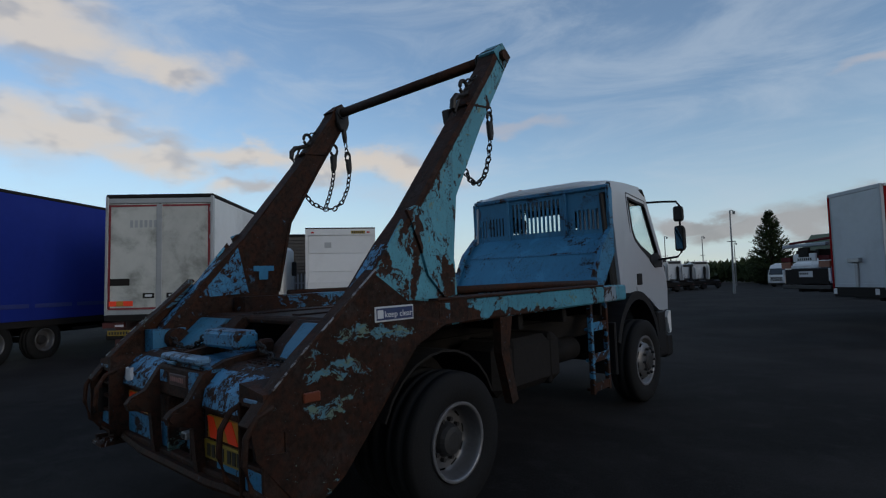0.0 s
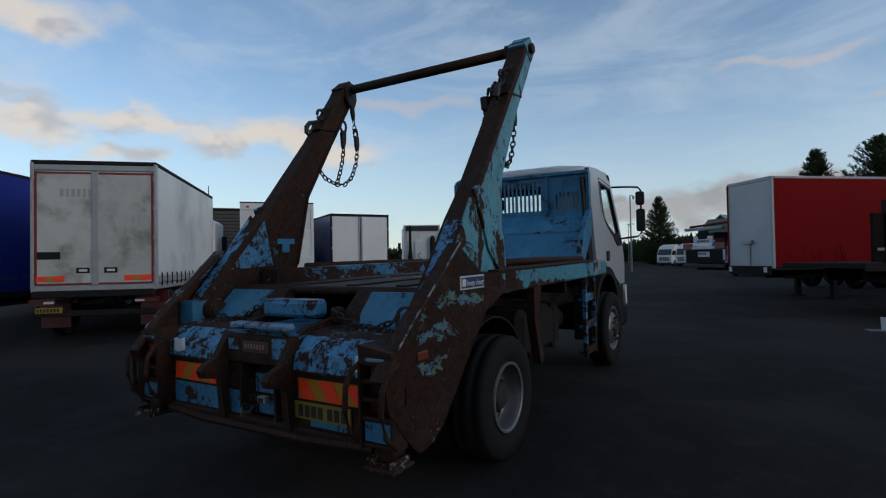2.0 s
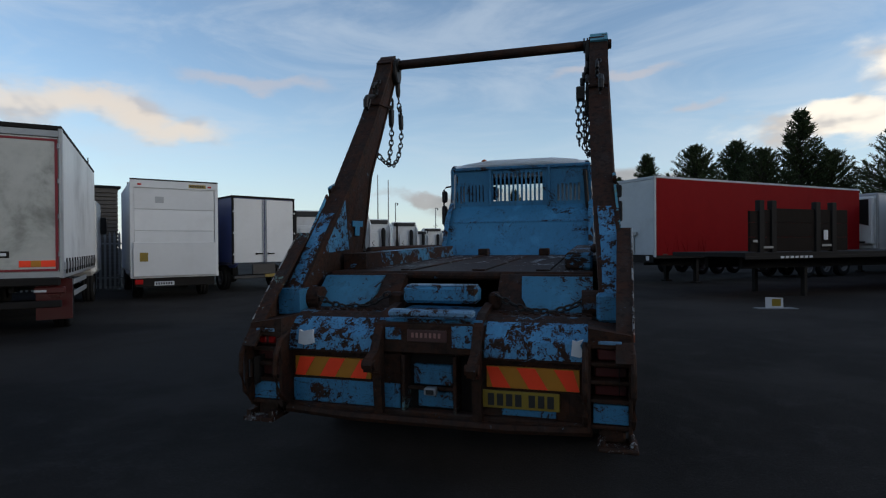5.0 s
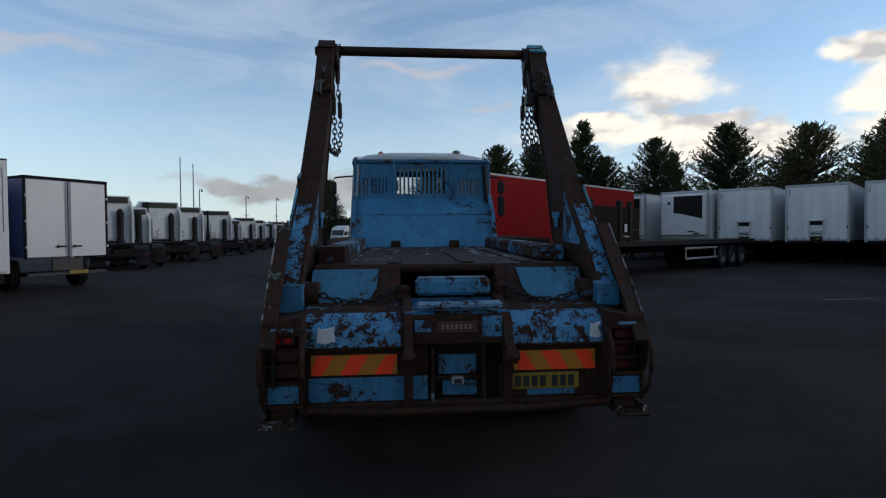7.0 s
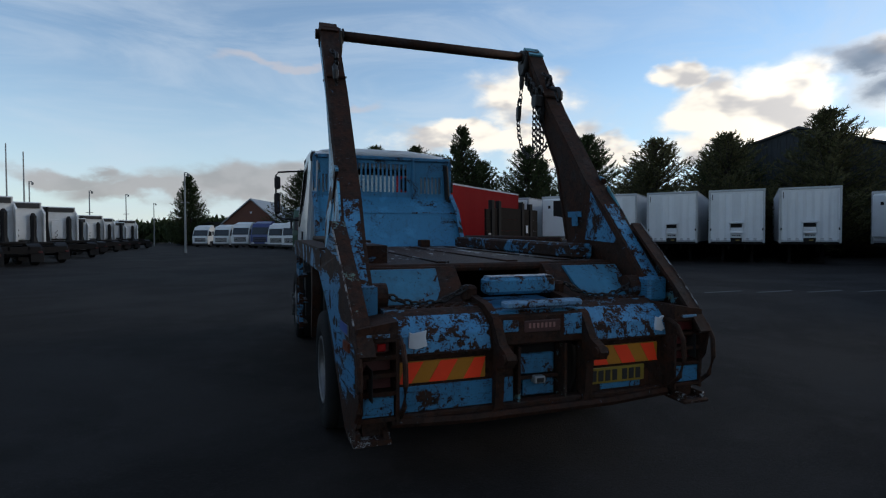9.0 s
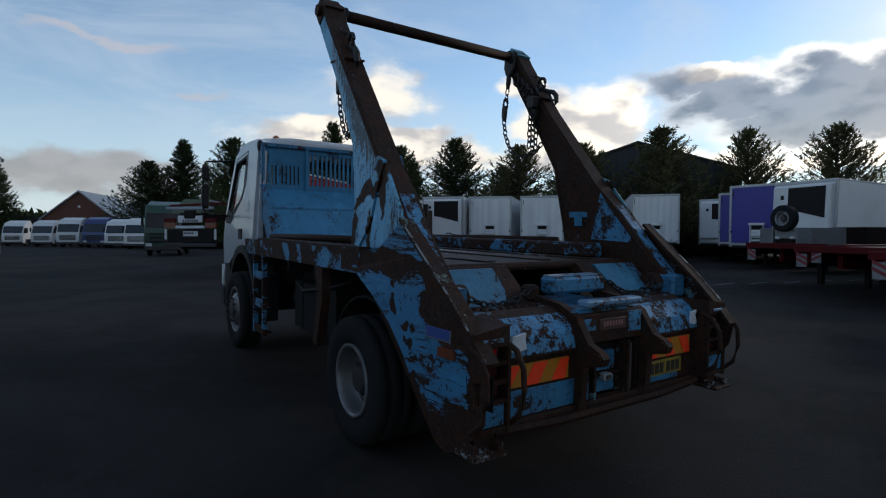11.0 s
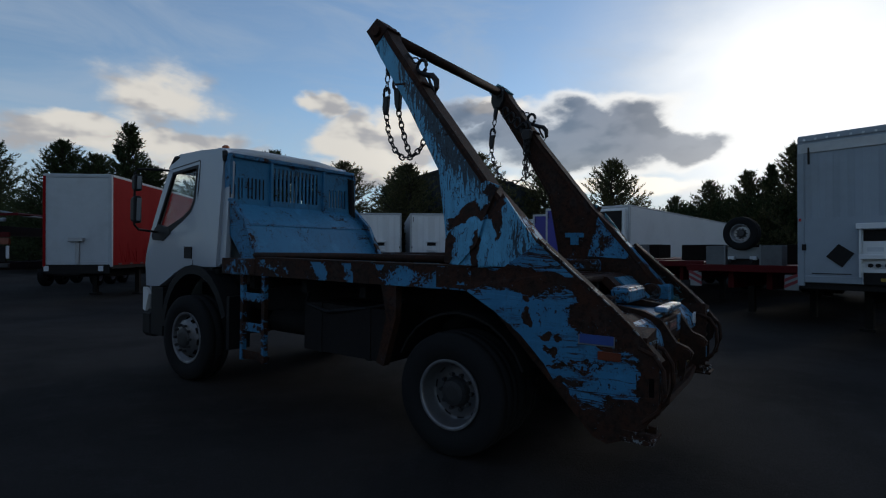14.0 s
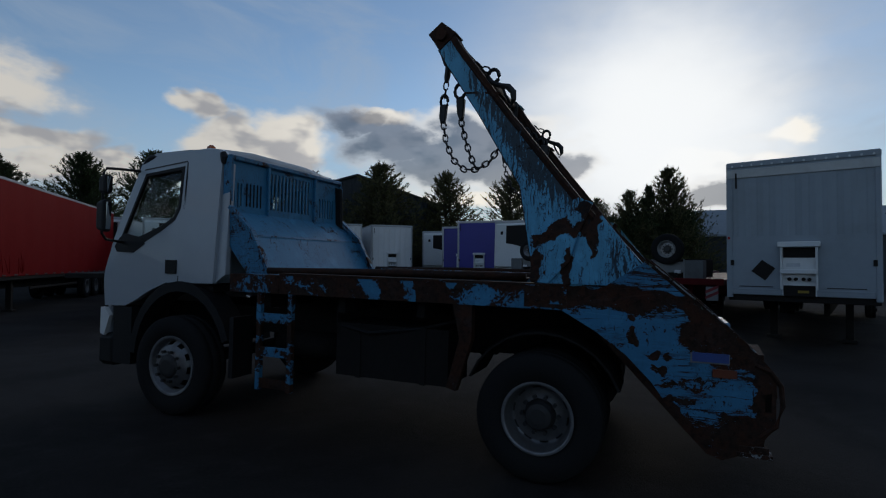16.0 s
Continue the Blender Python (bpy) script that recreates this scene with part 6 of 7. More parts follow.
def build_flatbed_with_rack():
    """Low flat trailer with a dark upright rack at its front end; local x = 0 is its side towards the yard."""
    t = thing("flatbed_trailer", on_ground(5.08, 10.5, -54), "dark flatbed trailer with a tall brown board rack", "trailer")
    part("deck", box(-2.4, 0.0, -0.3, 14.4, 1.10, 1.22, 0.01), "chassis", t)
    part("side_rave", box(-0.03, 0.012, -0.3, 14.4, 1.04, 1.13, 0.01), "chassis", t)
    for x in (-1.8, -0.7):
        part("main_beam", box(x, x + 0.12, 0.3, 14.2, 0.78, 1.10, 0.01), "chassis", t)
    for y in (0.38, 0.82, 2.50, 3.15):
        part("rack_post", box(-0.20, -0.06, y - 0.09, y + 0.09, 1.22, 2.56, 0.01), "chassis", t)
    for y0, y1, top in ((0.0, 0.28, 2.28), (0.48, 0.72, 2.32), (0.92, 2.40, 2.42), (2.60, 3.05, 2.42), (3.25, 3.75, 2.40)):
        z = 1.24
        while z < top - 0.1:
            part("rack_board", box(-0.17, -0.10, y0, y1, z, min(top, z + 0.37), 0.004), "wood", t)
            z += 0.375
    part("notice", box(-0.075, -0.062, 2.72, 2.88, 1.54, 1.80, 0.0), "sticker_white", t)
    for y0, y1, z in ((2.62, 3.0, 1.36), (0.04, 0.2, 1.48), (0.42, 0.76, 1.32)):
        part("notice", box(-0.055, -0.045, y0, y1, z, z + 0.06, 0.0), "galv", t)
    for i in range(7):
        part("letter_bar", box(0.010, 0.018, 0.95 + i * 0.18, 1.07 + i * 0.18, 1.06, 1.12, 0.0), "sticker_white", t)
    for k in range(3):
        axle_pair(t, 10.7 + k * 1.08, 1.2, 0.49)
    for o in t.children:
        if o.name.startswith(("wheel", "axle")):
            o.location.x -= 1.2
    for z in (0.46, 0.86):
        part("side_guard", box(-0.04, 0.0, 7.1, 10.1, z, z + 0.08, 0.01), "alu", t)
    for y in (7.1, 9.8):
        part("guard_post", box(-0.04, 0.0, y, y + 0.08, 0.46, 0.94, 0.01), "alu", t)
    box_frame = [[(2.9, 0.55), (3.6, 0.55), (3.6, 0.95), (2.9, 0.95)], [(2.98, 0.62), (3.52, 0.62), (3.52, 0.88), (2.98, 0.88)]]
    part("tool_box_frame", prism(box_frame, "x", -2.4, -2.34), "hub", t)
    for x in (-2.0, -0.5):
        part("landing_leg", box(x, x + 0.12, 2.4, 2.52, 0.0, 0.8, 0.01), "chassis", t)


build_flatbed_with_rack()


def flat_trailer(x, y, heading, spare=True, near=True):
    t = thing("flat_trailer", on_ground(x, y, heading - 90), "dull red flat trailer with grey front boards" + (" and a spare wheel" if spare else ""), "trailer", "red flat trailers")
    part("deck", box(-1.22, 1.22, 0.0, 12.4, 1.12, 1.24, 0.01), "red_chassis", t)
    part("front_beam", box(-1.24, 1.24, -0.06, 0.0, 1.11, 1.27, 0.012), "red_chassis", t)
    for s in (-1, 1):
        part("main_beam", box(s * 0.35, s * 0.47, 0.4, 12.2, 0.72, 1.12, 0.01), "red_chassis", t)
        b = part("chevron_board", box(s * 0.87, s * 1.13, -0.09, -0.065, 0.76, 1.08, 0.004), "galv", t)
        for k in range(2):
            z = 0.79 + k * 0.13
            part("stripe", prism([(s * 0.86, z), (s * 1.14, z + 0.14), (s * 1.14, z + 0.21), (s * 0.86, z + 0.07)], "y", -0.094, -0.089), "red_strip", b)
        part("landing_leg", box(s * 0.62, s * 0.76, 2.3, 2.44, 0.0, 0.8, 0.01), "chassis", t)
    if spare:
        for a, b in ((-0.80, -0.36), (0.36, 0.80)):
            locker = part("front_locker", box(a, b, 0.0, 0.30 if near else 1.3, 1.24, 1.70, 0.01), "board_grey", t)
            part("locker_edge", box(a * 0.99 if a > 0 else b - 0.03, a + 0.03 if a > 0 else b * 0.99, -0.015, 0.0, 1.25, 1.72, 0.004), "galv", locker)
        part("spare_carrier", box(-0.34, 0.34, 0.04, 0.12, 1.40, 1.66, 0.01), "galv", t)
        part("carrier_recess", box(-0.34, 0.34, 0.10, 0.14, 1.24, 1.42, 0.0), "chassis", t)
        for x in (-0.26, 0.20):
            part("coupling_bracket", box(x - 0.05, x + 0.09, 0.0, 0.10, 1.38, 1.46, 0.01), "sticker_white", t)
        sp = wheel(t, 0, -0.02, 1.97, -1, 0.375, 0.23, True, True, ("tyre", "rim_bright", "hub"))
        sp.rotation_euler = (0, 0, radians(90))
        for x in (-0.25, 0.2):
            part("coupling", tube([(x, -0.05, 1.36), (x, 0.02, 1.36)], 0.04, 8), "black", t)
    for k in range(3):
        axle_pair(t, 8.6 + k * 1.25, 1.18, 0.47)
    part("orange_crate", box(-0.9, 0.2, 3.0, 3.9, 1.24, 1.75, 0.02), "wood", t)


flat_trailer(9.1, -1.1, -17)
flat_trailer(13.7, 3.3, -17, True, False)
flat_trailer(11.6, 1.15, -17, False)


def luton_van():
    w = 1.13
    rz = 49
    c, s = math.cos(radians(rz)), math.sin(radians(rz))
    t = thing("box_van", on_ground(-9.58 - w * c, 9.06 - w * s, rz), "white box van with a tail lift and yellow sticker", "van")
    part("body", box(-w, w, 0.05, 4.0, 0.78, 3.36, 0.06), "white", t)
    part("rear_frame", prism([[(-w, 0.62), (w, 0.62), (w, 3.38), (-w, 3.38)], [(-w + 0.09, 0.72), (w - 0.09, 0.72), (w - 0.09, 3.14), (-w + 0.09, 3.14)]], "y", 0.0, 0.06), "white", t)
    part("roof_edge", box(-w - 0.004, w + 0.004, -0.006, 0.05, 3.34, 3.385, 0.01), "chassis", t)
    for i, z in enumerate((0.74, 1.34, 1.94, 2.54)):
        part("shutter_panel", box(-w + 0.095, w - 0.095, 0.022, 0.045, z, z + 0.59, 0.008), "white", t)
    part("tail_lift", box(-w + 0.06, w - 0.06, -0.05, 0.0, 0.66, 1.62, 0.012), "white", t)
    part("yellow_sticker", box(-w + 0.22, -w + 0.42, -0.057, -0.05, 1.08, 1.33, 0.0), "plate_yellow", t)
    part("name_strip", box(0.34, 0.80, -0.006, 0.0, 3.18, 3.28, 0.0), "plate_yellow", t)
    plain_bars(t, 0.38, 0.76, -0.009, 3.23, 0.05, 6)
    for x in (-0.9, 0.9):
        part("top_lamp", box(x - 0.05, x + 0.05, -0.01, 0.01, 3.20, 3.25, 0.005), "lamp_red", t)
    part("smudge", box(-0.52, -0.30, 0.015, 0.021, 2.72, 2.90, 0.0), "alu", t)
    part("under_frame", box(-w + 0.1, w - 0.1, 0.05, 0.2, 0.36, 0.62, 0.02), "chassis", t)
    part("tail_lamps", box(-w + 0.1, -w + 0.3, -0.01, 0.06, 0.45, 0.58, 0.01), "lamp_red", t)
    pl = part("number_plate", box(-0.55, -0.05, 0.02, 0.05, 0.40, 0.51, 0.0), "sticker_white", t)
    plain_bars(pl, -0.52, -0.08, 0.018, 0.455, 0.06, 7)
    axle_pair(t, 1.2, w - 0.1, 0.36)
    axle_pair(t, 4.9, w - 0.1, 0.36)
    part("cab", box(-0.98, 0.98, 4.05, 5.9, 0.4, 2.3, 0.2), "white", t)
    part("exhaust_pipe", tube([(-0.9, 4.1, 3.3), (-0.9, 4.1, 3.7)], 0.05, 8), "black", t)


def small_box_lorry():
    w = 1.10
    rz = 58
    c, s = math.cos(radians(rz)), math.sin(radians(rz))
    t = thing("box_lorry", on_ground(-8.96 - w * c, 12.32 - w * s, rz), "box lorry with white rear doors and blue sides", "lorry")
    part("body", box(-w, w, 0.04, 4.6, 0.95, 3.10, 0.02), "navy", t)
    part("roof_frame", box(-w - 0.01, w + 0.01, -0.02, 4.6, 3.10, 3.16, 0.012), "chassis", t)
    for x in (-w, w - 0.05):
        part("corner_post", box(x, x + 0.05, -0.02, 0.06, 0.9, 3.1, 0.01), "chassis", t)
    for x0, x1 in ((-w + 0.06, -0.02), (0.02, w - 0.06)):
        d = part("rear_door", box(x0, x1, 0.0, 0.05, 0.95, 3.06, 0.008), "white", t, "plain white rear door")
        xm = -0.06 if x0 < 0 else 0.05
        part("lock_rod", tube([(xm, -0.03, 0.95), (xm, -0.03, 3.05)], 0.014, 6), "alu", d)
        xb = -0.32 if x0 < 0 else 0.10
        part("handle", box(xb, xb + 0.24, -0.05, -0.02, 1.22, 1.26, 0.006), "chassis", d)
        part("handle_knob", tube([(xb + 0.02, -0.06, 1.24), (xb + 0.02, -0.02, 1.24)], 0.035, 8), "chassis", d)
        for z in (1.2, 1.9, 2.6):
            xh = -w + 0.01 if x0 < 0 else w - 0.05
            part("hinge", box(xh, xh + 0.05, -0.035, 0.0, z, z + 0.06, 0.005), "sticker_white", d)
    part("drop_step", box(-0.4, 0.4, 0.05, 0.12, 0.55, 0.9, 0.01), "hub", t)
    part("under_run", box(-w + 0.05, w - 0.05, 0.0, 0.1, 0.42, 0.52, 0.015), "hub", t)
    part("number_plate", box(0.0, 0.5, -0.02, 0.02, 0.45, 0.55, 0.0), "plate_yellow", t)
    axle_pair(t, 1.3, w - 0.05, 0.42)
    axle_pair(t, 5.2, w - 0.05, 0.42)
    part("cab", box(-1.05, 1.05, 4.7, 6.3, 0.6, 2.5, 0.15), "navy", t)


luton_van()
small_box_lorry()


def tractor(name, at, label, paint, high=True, group="parked tractor units"):
    """A two-axle tractor unit: local y = 0 is the tail, the cab faces +y."""
    t = thing(name, at, label, "lorry", group)
    top = 3.55 if high else 3.05
    for s in (-1, 1):
        part("chassis_rail", box(s * 0.36, s * 0.45, 0.0, 5.6, 0.78, 1.0, 0.01), "chassis", t)
        arch = [(1.15 + 0.62 * math.cos(a), 0.5 + 0.60 * math.sin(a)) for a in [radians(v) for v in range(10, 171, 20)]]
        arch = arch + [(1.15 + (y - 1.15) * 0.95, 0.5 + (z - 0.5) * 0.95) for y, z in arch[::-1]]
        part("mudguard", prism(arch, "x", s * 0.62, s * 1.22), "black", t)
        part("tail_lamp", box(s * 0.80, s * 0.98, -0.03, 0.05, 0.64, 0.74, 0.01), "lamp_dark", t)
        part("mudflap", box(s * 0.62, s * 1.2, 0.42, 0.44, 0.2, 0.85, 0.0), "black", t)
        part("fuel_tank", box(s * 0.62, s * 1.18, 2.3, 3.6, 0.42, 0.95, 0.08), "hub", t)
        part("side_fairing", prism([(3.72, 1.0), (4.05, 1.0), (4.05, top - 0.35), (3.72, top - 0.65)], "x", s * 1.10, s * 1.20), paint, t)
        part("mirror", box(s * 1.26, s * 1.44, 5.75, 5.85, 1.95, 2.55, 0.03), "black", t)
        part("headlamp", box(s * 0.70, s * 1.10, 6.13, 6.18, 0.62, 0.82, 0.02), "sticker_white", t)
    part("fifth_wheel", box(-0.5, 0.5, 0.75, 1.6, 1.06, 1.2, 0.05), "chassis", t)
    part("cross_member", box(-0.9, 0.9, 0.0, 0.08, 0.62, 0.95, 0.01), "chassis", t)
    cab_profile = [(4.05, 0.95), (4.05, top - 0.32), (4.25, top - 0.18), (5.3, top - 0.25), (5.72, 2.78), (6.08, 1.78), (6.14, 1.5), (6.12, 0.45), (5.6, 0.4), (5.45, 0.95)]
    cab = part("cab", prism(cab_profile, "x", -1.2, 1.2, bevel=0.03), paint, t)
    part("back_panel", box(-1.05, 1.05, 4.02, 4.06, 1.1, 2.7, 0.02), paint, cab)
    part("windscreen", prism([(5.735, 2.765), (6.075, 1.82), (6.095, 1.825), (5.755, 2.775)], "x", -1.08, 1.08), "dark_glass", cab)
    for s in (-1, 1):
        part("side_window", prism([(4.95, 1.85), (5.95, 1.80), (5.70, 2.50), (4.98, 2.52)], "x", s * 1.195, s * 1.206), "dark_glass", cab)
    for k in range(5):
        part("grille_bar", box(-0.85, 0.85, 6.12, 6.16, 0.86 + k * 0.13, 0.95 + k * 0.13, 0.01), "hub" if k % 2 else "black", cab)
    part("bumper", box(-1.2, 1.2, 6.0, 6.2, 0.35, 0.62, 0.05), "hub", cab)
    defl = [(4.08, top - 0.34), (4.02, top), (4.3, top + 0.04), (5.2, top - 0.24), (5.2, top - 0.3)]
    part("roof_deflector", prism([(y, z) for y, z in defl], "x", -1.1, 1.1), paint, t)
    # dark strip stands for the shade under the deflector
    part("deflector_shade", prism([(4.0, top - 0.34), (3.985, top - 0.06), (4.02, top - 0.04), (4.03, top - 0.34)], "x", -0.98, 1.0), "hub", t, "dark strip for the shade inside the roof deflector")
    part("air_intake", tube([(0.62, 3.86, 0.95), (0.62, 3.86, 1.5), (0.62, 3.86, 2.72), (0.62, 3.9, 2.9)], [0.26, 0.15, 0.17, 0.08], 10), "black", t)
    part("exhaust_pipe", tube([(-0.72, 3.86, 1.0), (-0.72, 3.86, 2.2), (-0.72, 3.86, top - 0.02)], [0.2, 0.085, 0.075], 8), "chassis", t)
    part("rear_deck", box(-0.95, 0.95, 2.2, 3.75, 1.0, 1.18, 0.02), "chassis", t)
    part("hose_coil", tube([(-0.2 + 0.09 * math.cos(k * 0.9), 3.8, 1.25 + 0.045 * k) for k in range(16)], 0.02, 5), "chain", t)
    part("cable_rack", box(-0.5, 0.5, 3.82, 3.88, 1.2, 1.3, 0.01), "chassis", t)
    part("side_sheet", box(-0.45, 0.3, 3.94, 4.0, 1.35, 2.55, 0.01), paint, t)
    axle_pair(t, 1.15, 1.18, 0.5)
    axle_pair(t, 5.1, 1.15, 0.5)
    return t


def build_tractor_rows():
    # back right corner of each cab along the row, and its heading
    row = [(-13.6, 24.0, 36), (-13.8, 26.4, 35), (-13.9, 31.0, 37), (-13.6, 34.2, 36), (-14.0, 42.2, 35), (-15.2, 49.8, 36), (-15.7, 57.4, 35), (-16.2, 64.0, 36), (-15.9, 68.2, 34), (-15.7, 73.5, 36)]
    first = second = None
    for i, (cx, cy, rz) in enumerate(row):
        a = radians(rz)
        at = on_ground(cx - 1.2 * math.cos(a) + 4.05 * math.sin(a), cy - 1.2 * math.sin(a) - 4.05 * math.cos(a), rz)
        if first is None:
            first = tractor("tractor_unit", at, "white tractor unit parked with its tail to the yard", "pale_cab")
        elif second is None:
            second = tractor("tractor_unit", at, "white tractor unit with a lower roof parked tail first", "pale_cab", False)
        else:
            o = copy_thing(second if i in (5, 8) else first, at)
            o.scale.z = (1.0, 0.98, 1.03, 0.99, 1.02, 1.0)[i % 6]
    slim = Matrix.Diagonal((0.98, 0.9, 0.92, 1))
    face = tractor("tractor_unit", on_ground(-0.6, 72.9, 152) @ slim, "white tractor unit facing the yard", "pale_cab", True, "lorries facing the yard")
    for x, y in ((-6.2, 80.9), (-3.3, 76.9), (3.3, 65.4), (4.63, 60.05)):
        copy_thing(face, on_ground(x, y, 152) @ slim)
    tractor("tractor_unit", on_ground(1.7, 68.9, 152) @ slim, "dark blue tractor unit facing the yard", "navy", True, "lorries facing the yard")
    tractor("tractor_unit", on_ground(3.75, 42.4, 165) @ Matrix.Diagonal((0.92, 1, 1.04, 1)), "dark green tractor unit facing the yard", "green", True, "lorries facing the yard")


build_tractor_rows()


def build_trailer_stack():
    t = thing("stacked_trailers", on_ground(1.05, 19.7, -47), "two skeletal trailers stacked one on the other", "trailer")
    for s in (-1, 1):
        for base in (0.85, 2.05):
            part("main_beam", box(s * 0.4, s * 0.55, 0.1, 10.0, base, base + 0.28, 0.01), "chassis", t)
        part("brake_lamp", box(s * 0.68, s * 1.18, -0.04, 0.04, 1.94, 2.10, 0.01), "red_chassis", t)
        part("turn_lamp", box(s * 0.68, s * 1.18, -0.045, 0.04, 1.70, 1.92, 0.01), "lamp_dull", t)
        part("marker_strip", box(s * 1.08, s * 1.17, -0.03, 0.0, 1.25, 1.66, 0.0), "sticker_white", t)
    part("roof_beam", box(-1.15, 1.0, 0.0, 0.15, 2.44, 2.56, 0.02), "white_shaded", t)
    part("name_board", box(-0.55, 0.55, -0.03, 0.03, 1.93, 2.20, 0.01), "sticker_white", t)
    plain_bars(t, -0.32, 0.40, -0.035, 2.0, 0.09, 7, "ink")
    part("hitch_block", box(-0.25, 0.25, -0.06, 0.05, 2.08, 2.42, 0.02), "chassis", t)
    part("cross_bar", box(-0.66, 0.66, -0.05, 0.04, 1.69, 1.80, 0.01), "sticker_white", t)
    part("tail_board", box(-1.06, 1.06, -0.01, 0.04, 1.14, 1.66, 0.01), "chassis", t)
    part("label_plate", box(-0.32, 0.34, -0.02, 0.0, 1.38, 1.58, 0.0), "sticker_white", t)
    plain_bars(t, -0.28, 0.18, -0.025, 1.50, 0.07, 5, "chassis")
    part("bumper_bar", box(-1.22, 1.16, -0.04, 0.06, 0.96, 1.10, 0.015), "hub", t)
    part("green_board", prism([(-1.9, 2.35), (-0.1, 2.35), (0.1, 2.92), (-1.2, 2.95)], "y", 1.2, 1.28), "green", t, "tilted dark green board on top")
    part("top_frame", tube([(-0.2, 1.2, 2.92), (1.2, 1.0, 2.66), (1.7, 4.0, 2.62)], 0.035, 6), "galv", t)
    part("top_frame", tube([(-1.15, 0.3, 2.62), (1.2, 0.3, 2.70), (1.2, 8.0, 2.8)], 0.05, 6), "red_chassis", t)
    for k in range(3):
        axle_pair(t, 6.2 + 1.25 * k, 1.15, 0.46)


build_trailer_stack()

# ---------------- buildings, fence, posts ----------------


def build_fence():
    t = thing("palisade_fence", pose(-19.4, 5.2, 0, 0, 0, 52), "grey galvanised palisade fence beside the shed", "fence")
    pale = prism([(-0.035, 0.05), (0.035, 0.05), (0.035, 1.95), (0.0, 2.05), (-0.035, 1.95)], "y", -0.012, 0.012)
    first = part("pale", pale, "galv", t)
    for i in range(1, 70):
        o = new("pale", first.data)
        o.parent = t
        o.location.x = i * 0.145
    for z in (0.4, 1.6):
        part("fence_rail", box(-0.1, 10.1, 0.015, 0.06, z, z + 0.05, 0.004), "galv", t)
    for i in range(5):
        part("fence_post", box(i * 2.5 - 0.04, i * 2.5 + 0.04, 0.06, 0.16, 0, 1.9, 0.006), "galv", t)


def build_clad_shed():
    t = thing("clad_shed", pose(-21.6, 6.0, 0, 0, 0, 52), "brown ribbed metal shed behind the fence", "building")
    part("wall", box(0, 8.0, 0.05, 8.0, 0, 3.8, 0.02), "clad", t)
    for i in range(25):
        part("cladding_strip", box(-0.02, 8.02, 0.0, 0.05, i * 0.15 + 0.01, i * 0.15 + 0.12, 0.012), "clad", t)
    part("roof", prism([(0, 3.8), (8.1, 3.8), (8.1, 3.86), (4.05, 3.98), (-0.12, 3.88)], "x", -0.15, 8.12), "barn", t)


def build_barn():
    t = thing("barn", on_ground(35.9, 23.7, -52), "large dark sheet-metal barn with a shallow gable", "building")
    part("gable_wall", prism([(-6.2, 0), (7.8, 0), (7.8, 6.7), (0, 9.15), (-6.2, 7.2)], "y", 0, 0.2), "barn", t)
    for i in range(34):
        x = -6.1 + i * 0.4
        top = 6.6 + (7.6 - abs(x)) * 0.31
        part("sheet_rib", prism([(x, 0.0), (x + 0.05, -0.05), (x + 0.16, -0.05), (x + 0.21, 0.0)], "z", 0.1, top), "barn", t)
    for s in (-1, 1):
        part("side_wall", box(-6.2 if s < 0 else 7.6, -6.0 if s < 0 else 7.8, 0.2, 24, 0, 6.7, 0.0), "barn", t)
    part("roof", prism([(-6.5, 7.1), (0, 9.17), (8.1, 6.62), (8.1, 6.75), (0, 9.32), (-6.5, 7.23)], "y", -0.3, 24.3), "barn", t)
    part("back_wall", prism([(-6.2, 0), (7.8, 0), (7.8, 6.7), (0, 9.15), (-6.2, 7.2)], "y", 23.8, 24), "barn", t)
    part("downpipe", tube([(-6.25, -0.05, 0), (-6.25, -0.05, 7.0)], 0.09, 6), "barn", t)


def build_long_shed():
    t = thing("long_shed", on_ground(42.5, -13.2, -90), "low shed with a pale grey sheet roof", "building")
    part("wall", box(-9, 9, 0, 8, 0, 4.0, 0.0), "barn", t)
    rf = part("roof", prism([(-0.4, 3.95), (4, 6.3), (8.4, 3.95), (8.4, 4.1), (4, 6.45), (-0.4, 4.1)], "x", -9.3, 9.3), "slate", t)
    for x in (-6.5, -3, 0.5, 4):
        part("roof_light", prism([(0.8, 4.73), (2.6, 5.70), (2.6, 5.74), (0.8, 4.77)], "x", x, x + 0.9), "barn", rf)


def build_house():
    t = thing("house", on_ground(-1.5, 88, -22), "brick house with a grey gabled roof", "building")
    part("gable_wall", prism([(-5.0, 0), (4.2, 0), (4.2, 3.6), (-0.4, 7.4), (-5.0, 3.6)], "y", 0, 0.3), "brick", t)
    part("vent", box(-0.55, -0.25, -0.03, 0, 5.2, 5.5, 0.0), "sticker_white", t)
    for x in (-5.0, 3.9):
        part("side_wall", box(x, x + 0.3, 0.3, 14, 0, 3.6, 0.0), "brick", t)
    part("roof", prism([(-5.4, 3.3), (-0.4, 7.42), (4.6, 3.3), (4.6, 3.5), (-0.4, 7.65), (-5.4, 3.5)], "y", -0.3, 14.3), "slate", t)
    part("side_range", box(4.3, 22, 3, 10, 0, 3.6, 0.0), "brick", t)
    part("side_roof", prism([(2.6, 3.5), (6.5, 6.0), (10.4, 3.5)], "x", 4.3, 22.4), "slate", t)
    part("low_range", box(-14, -5.1, 2, 8, 0, 3.9, 0.0), "barn", t)


build_fence()
build_clad_shed()
build_barn()
build_long_shed()
build_house()


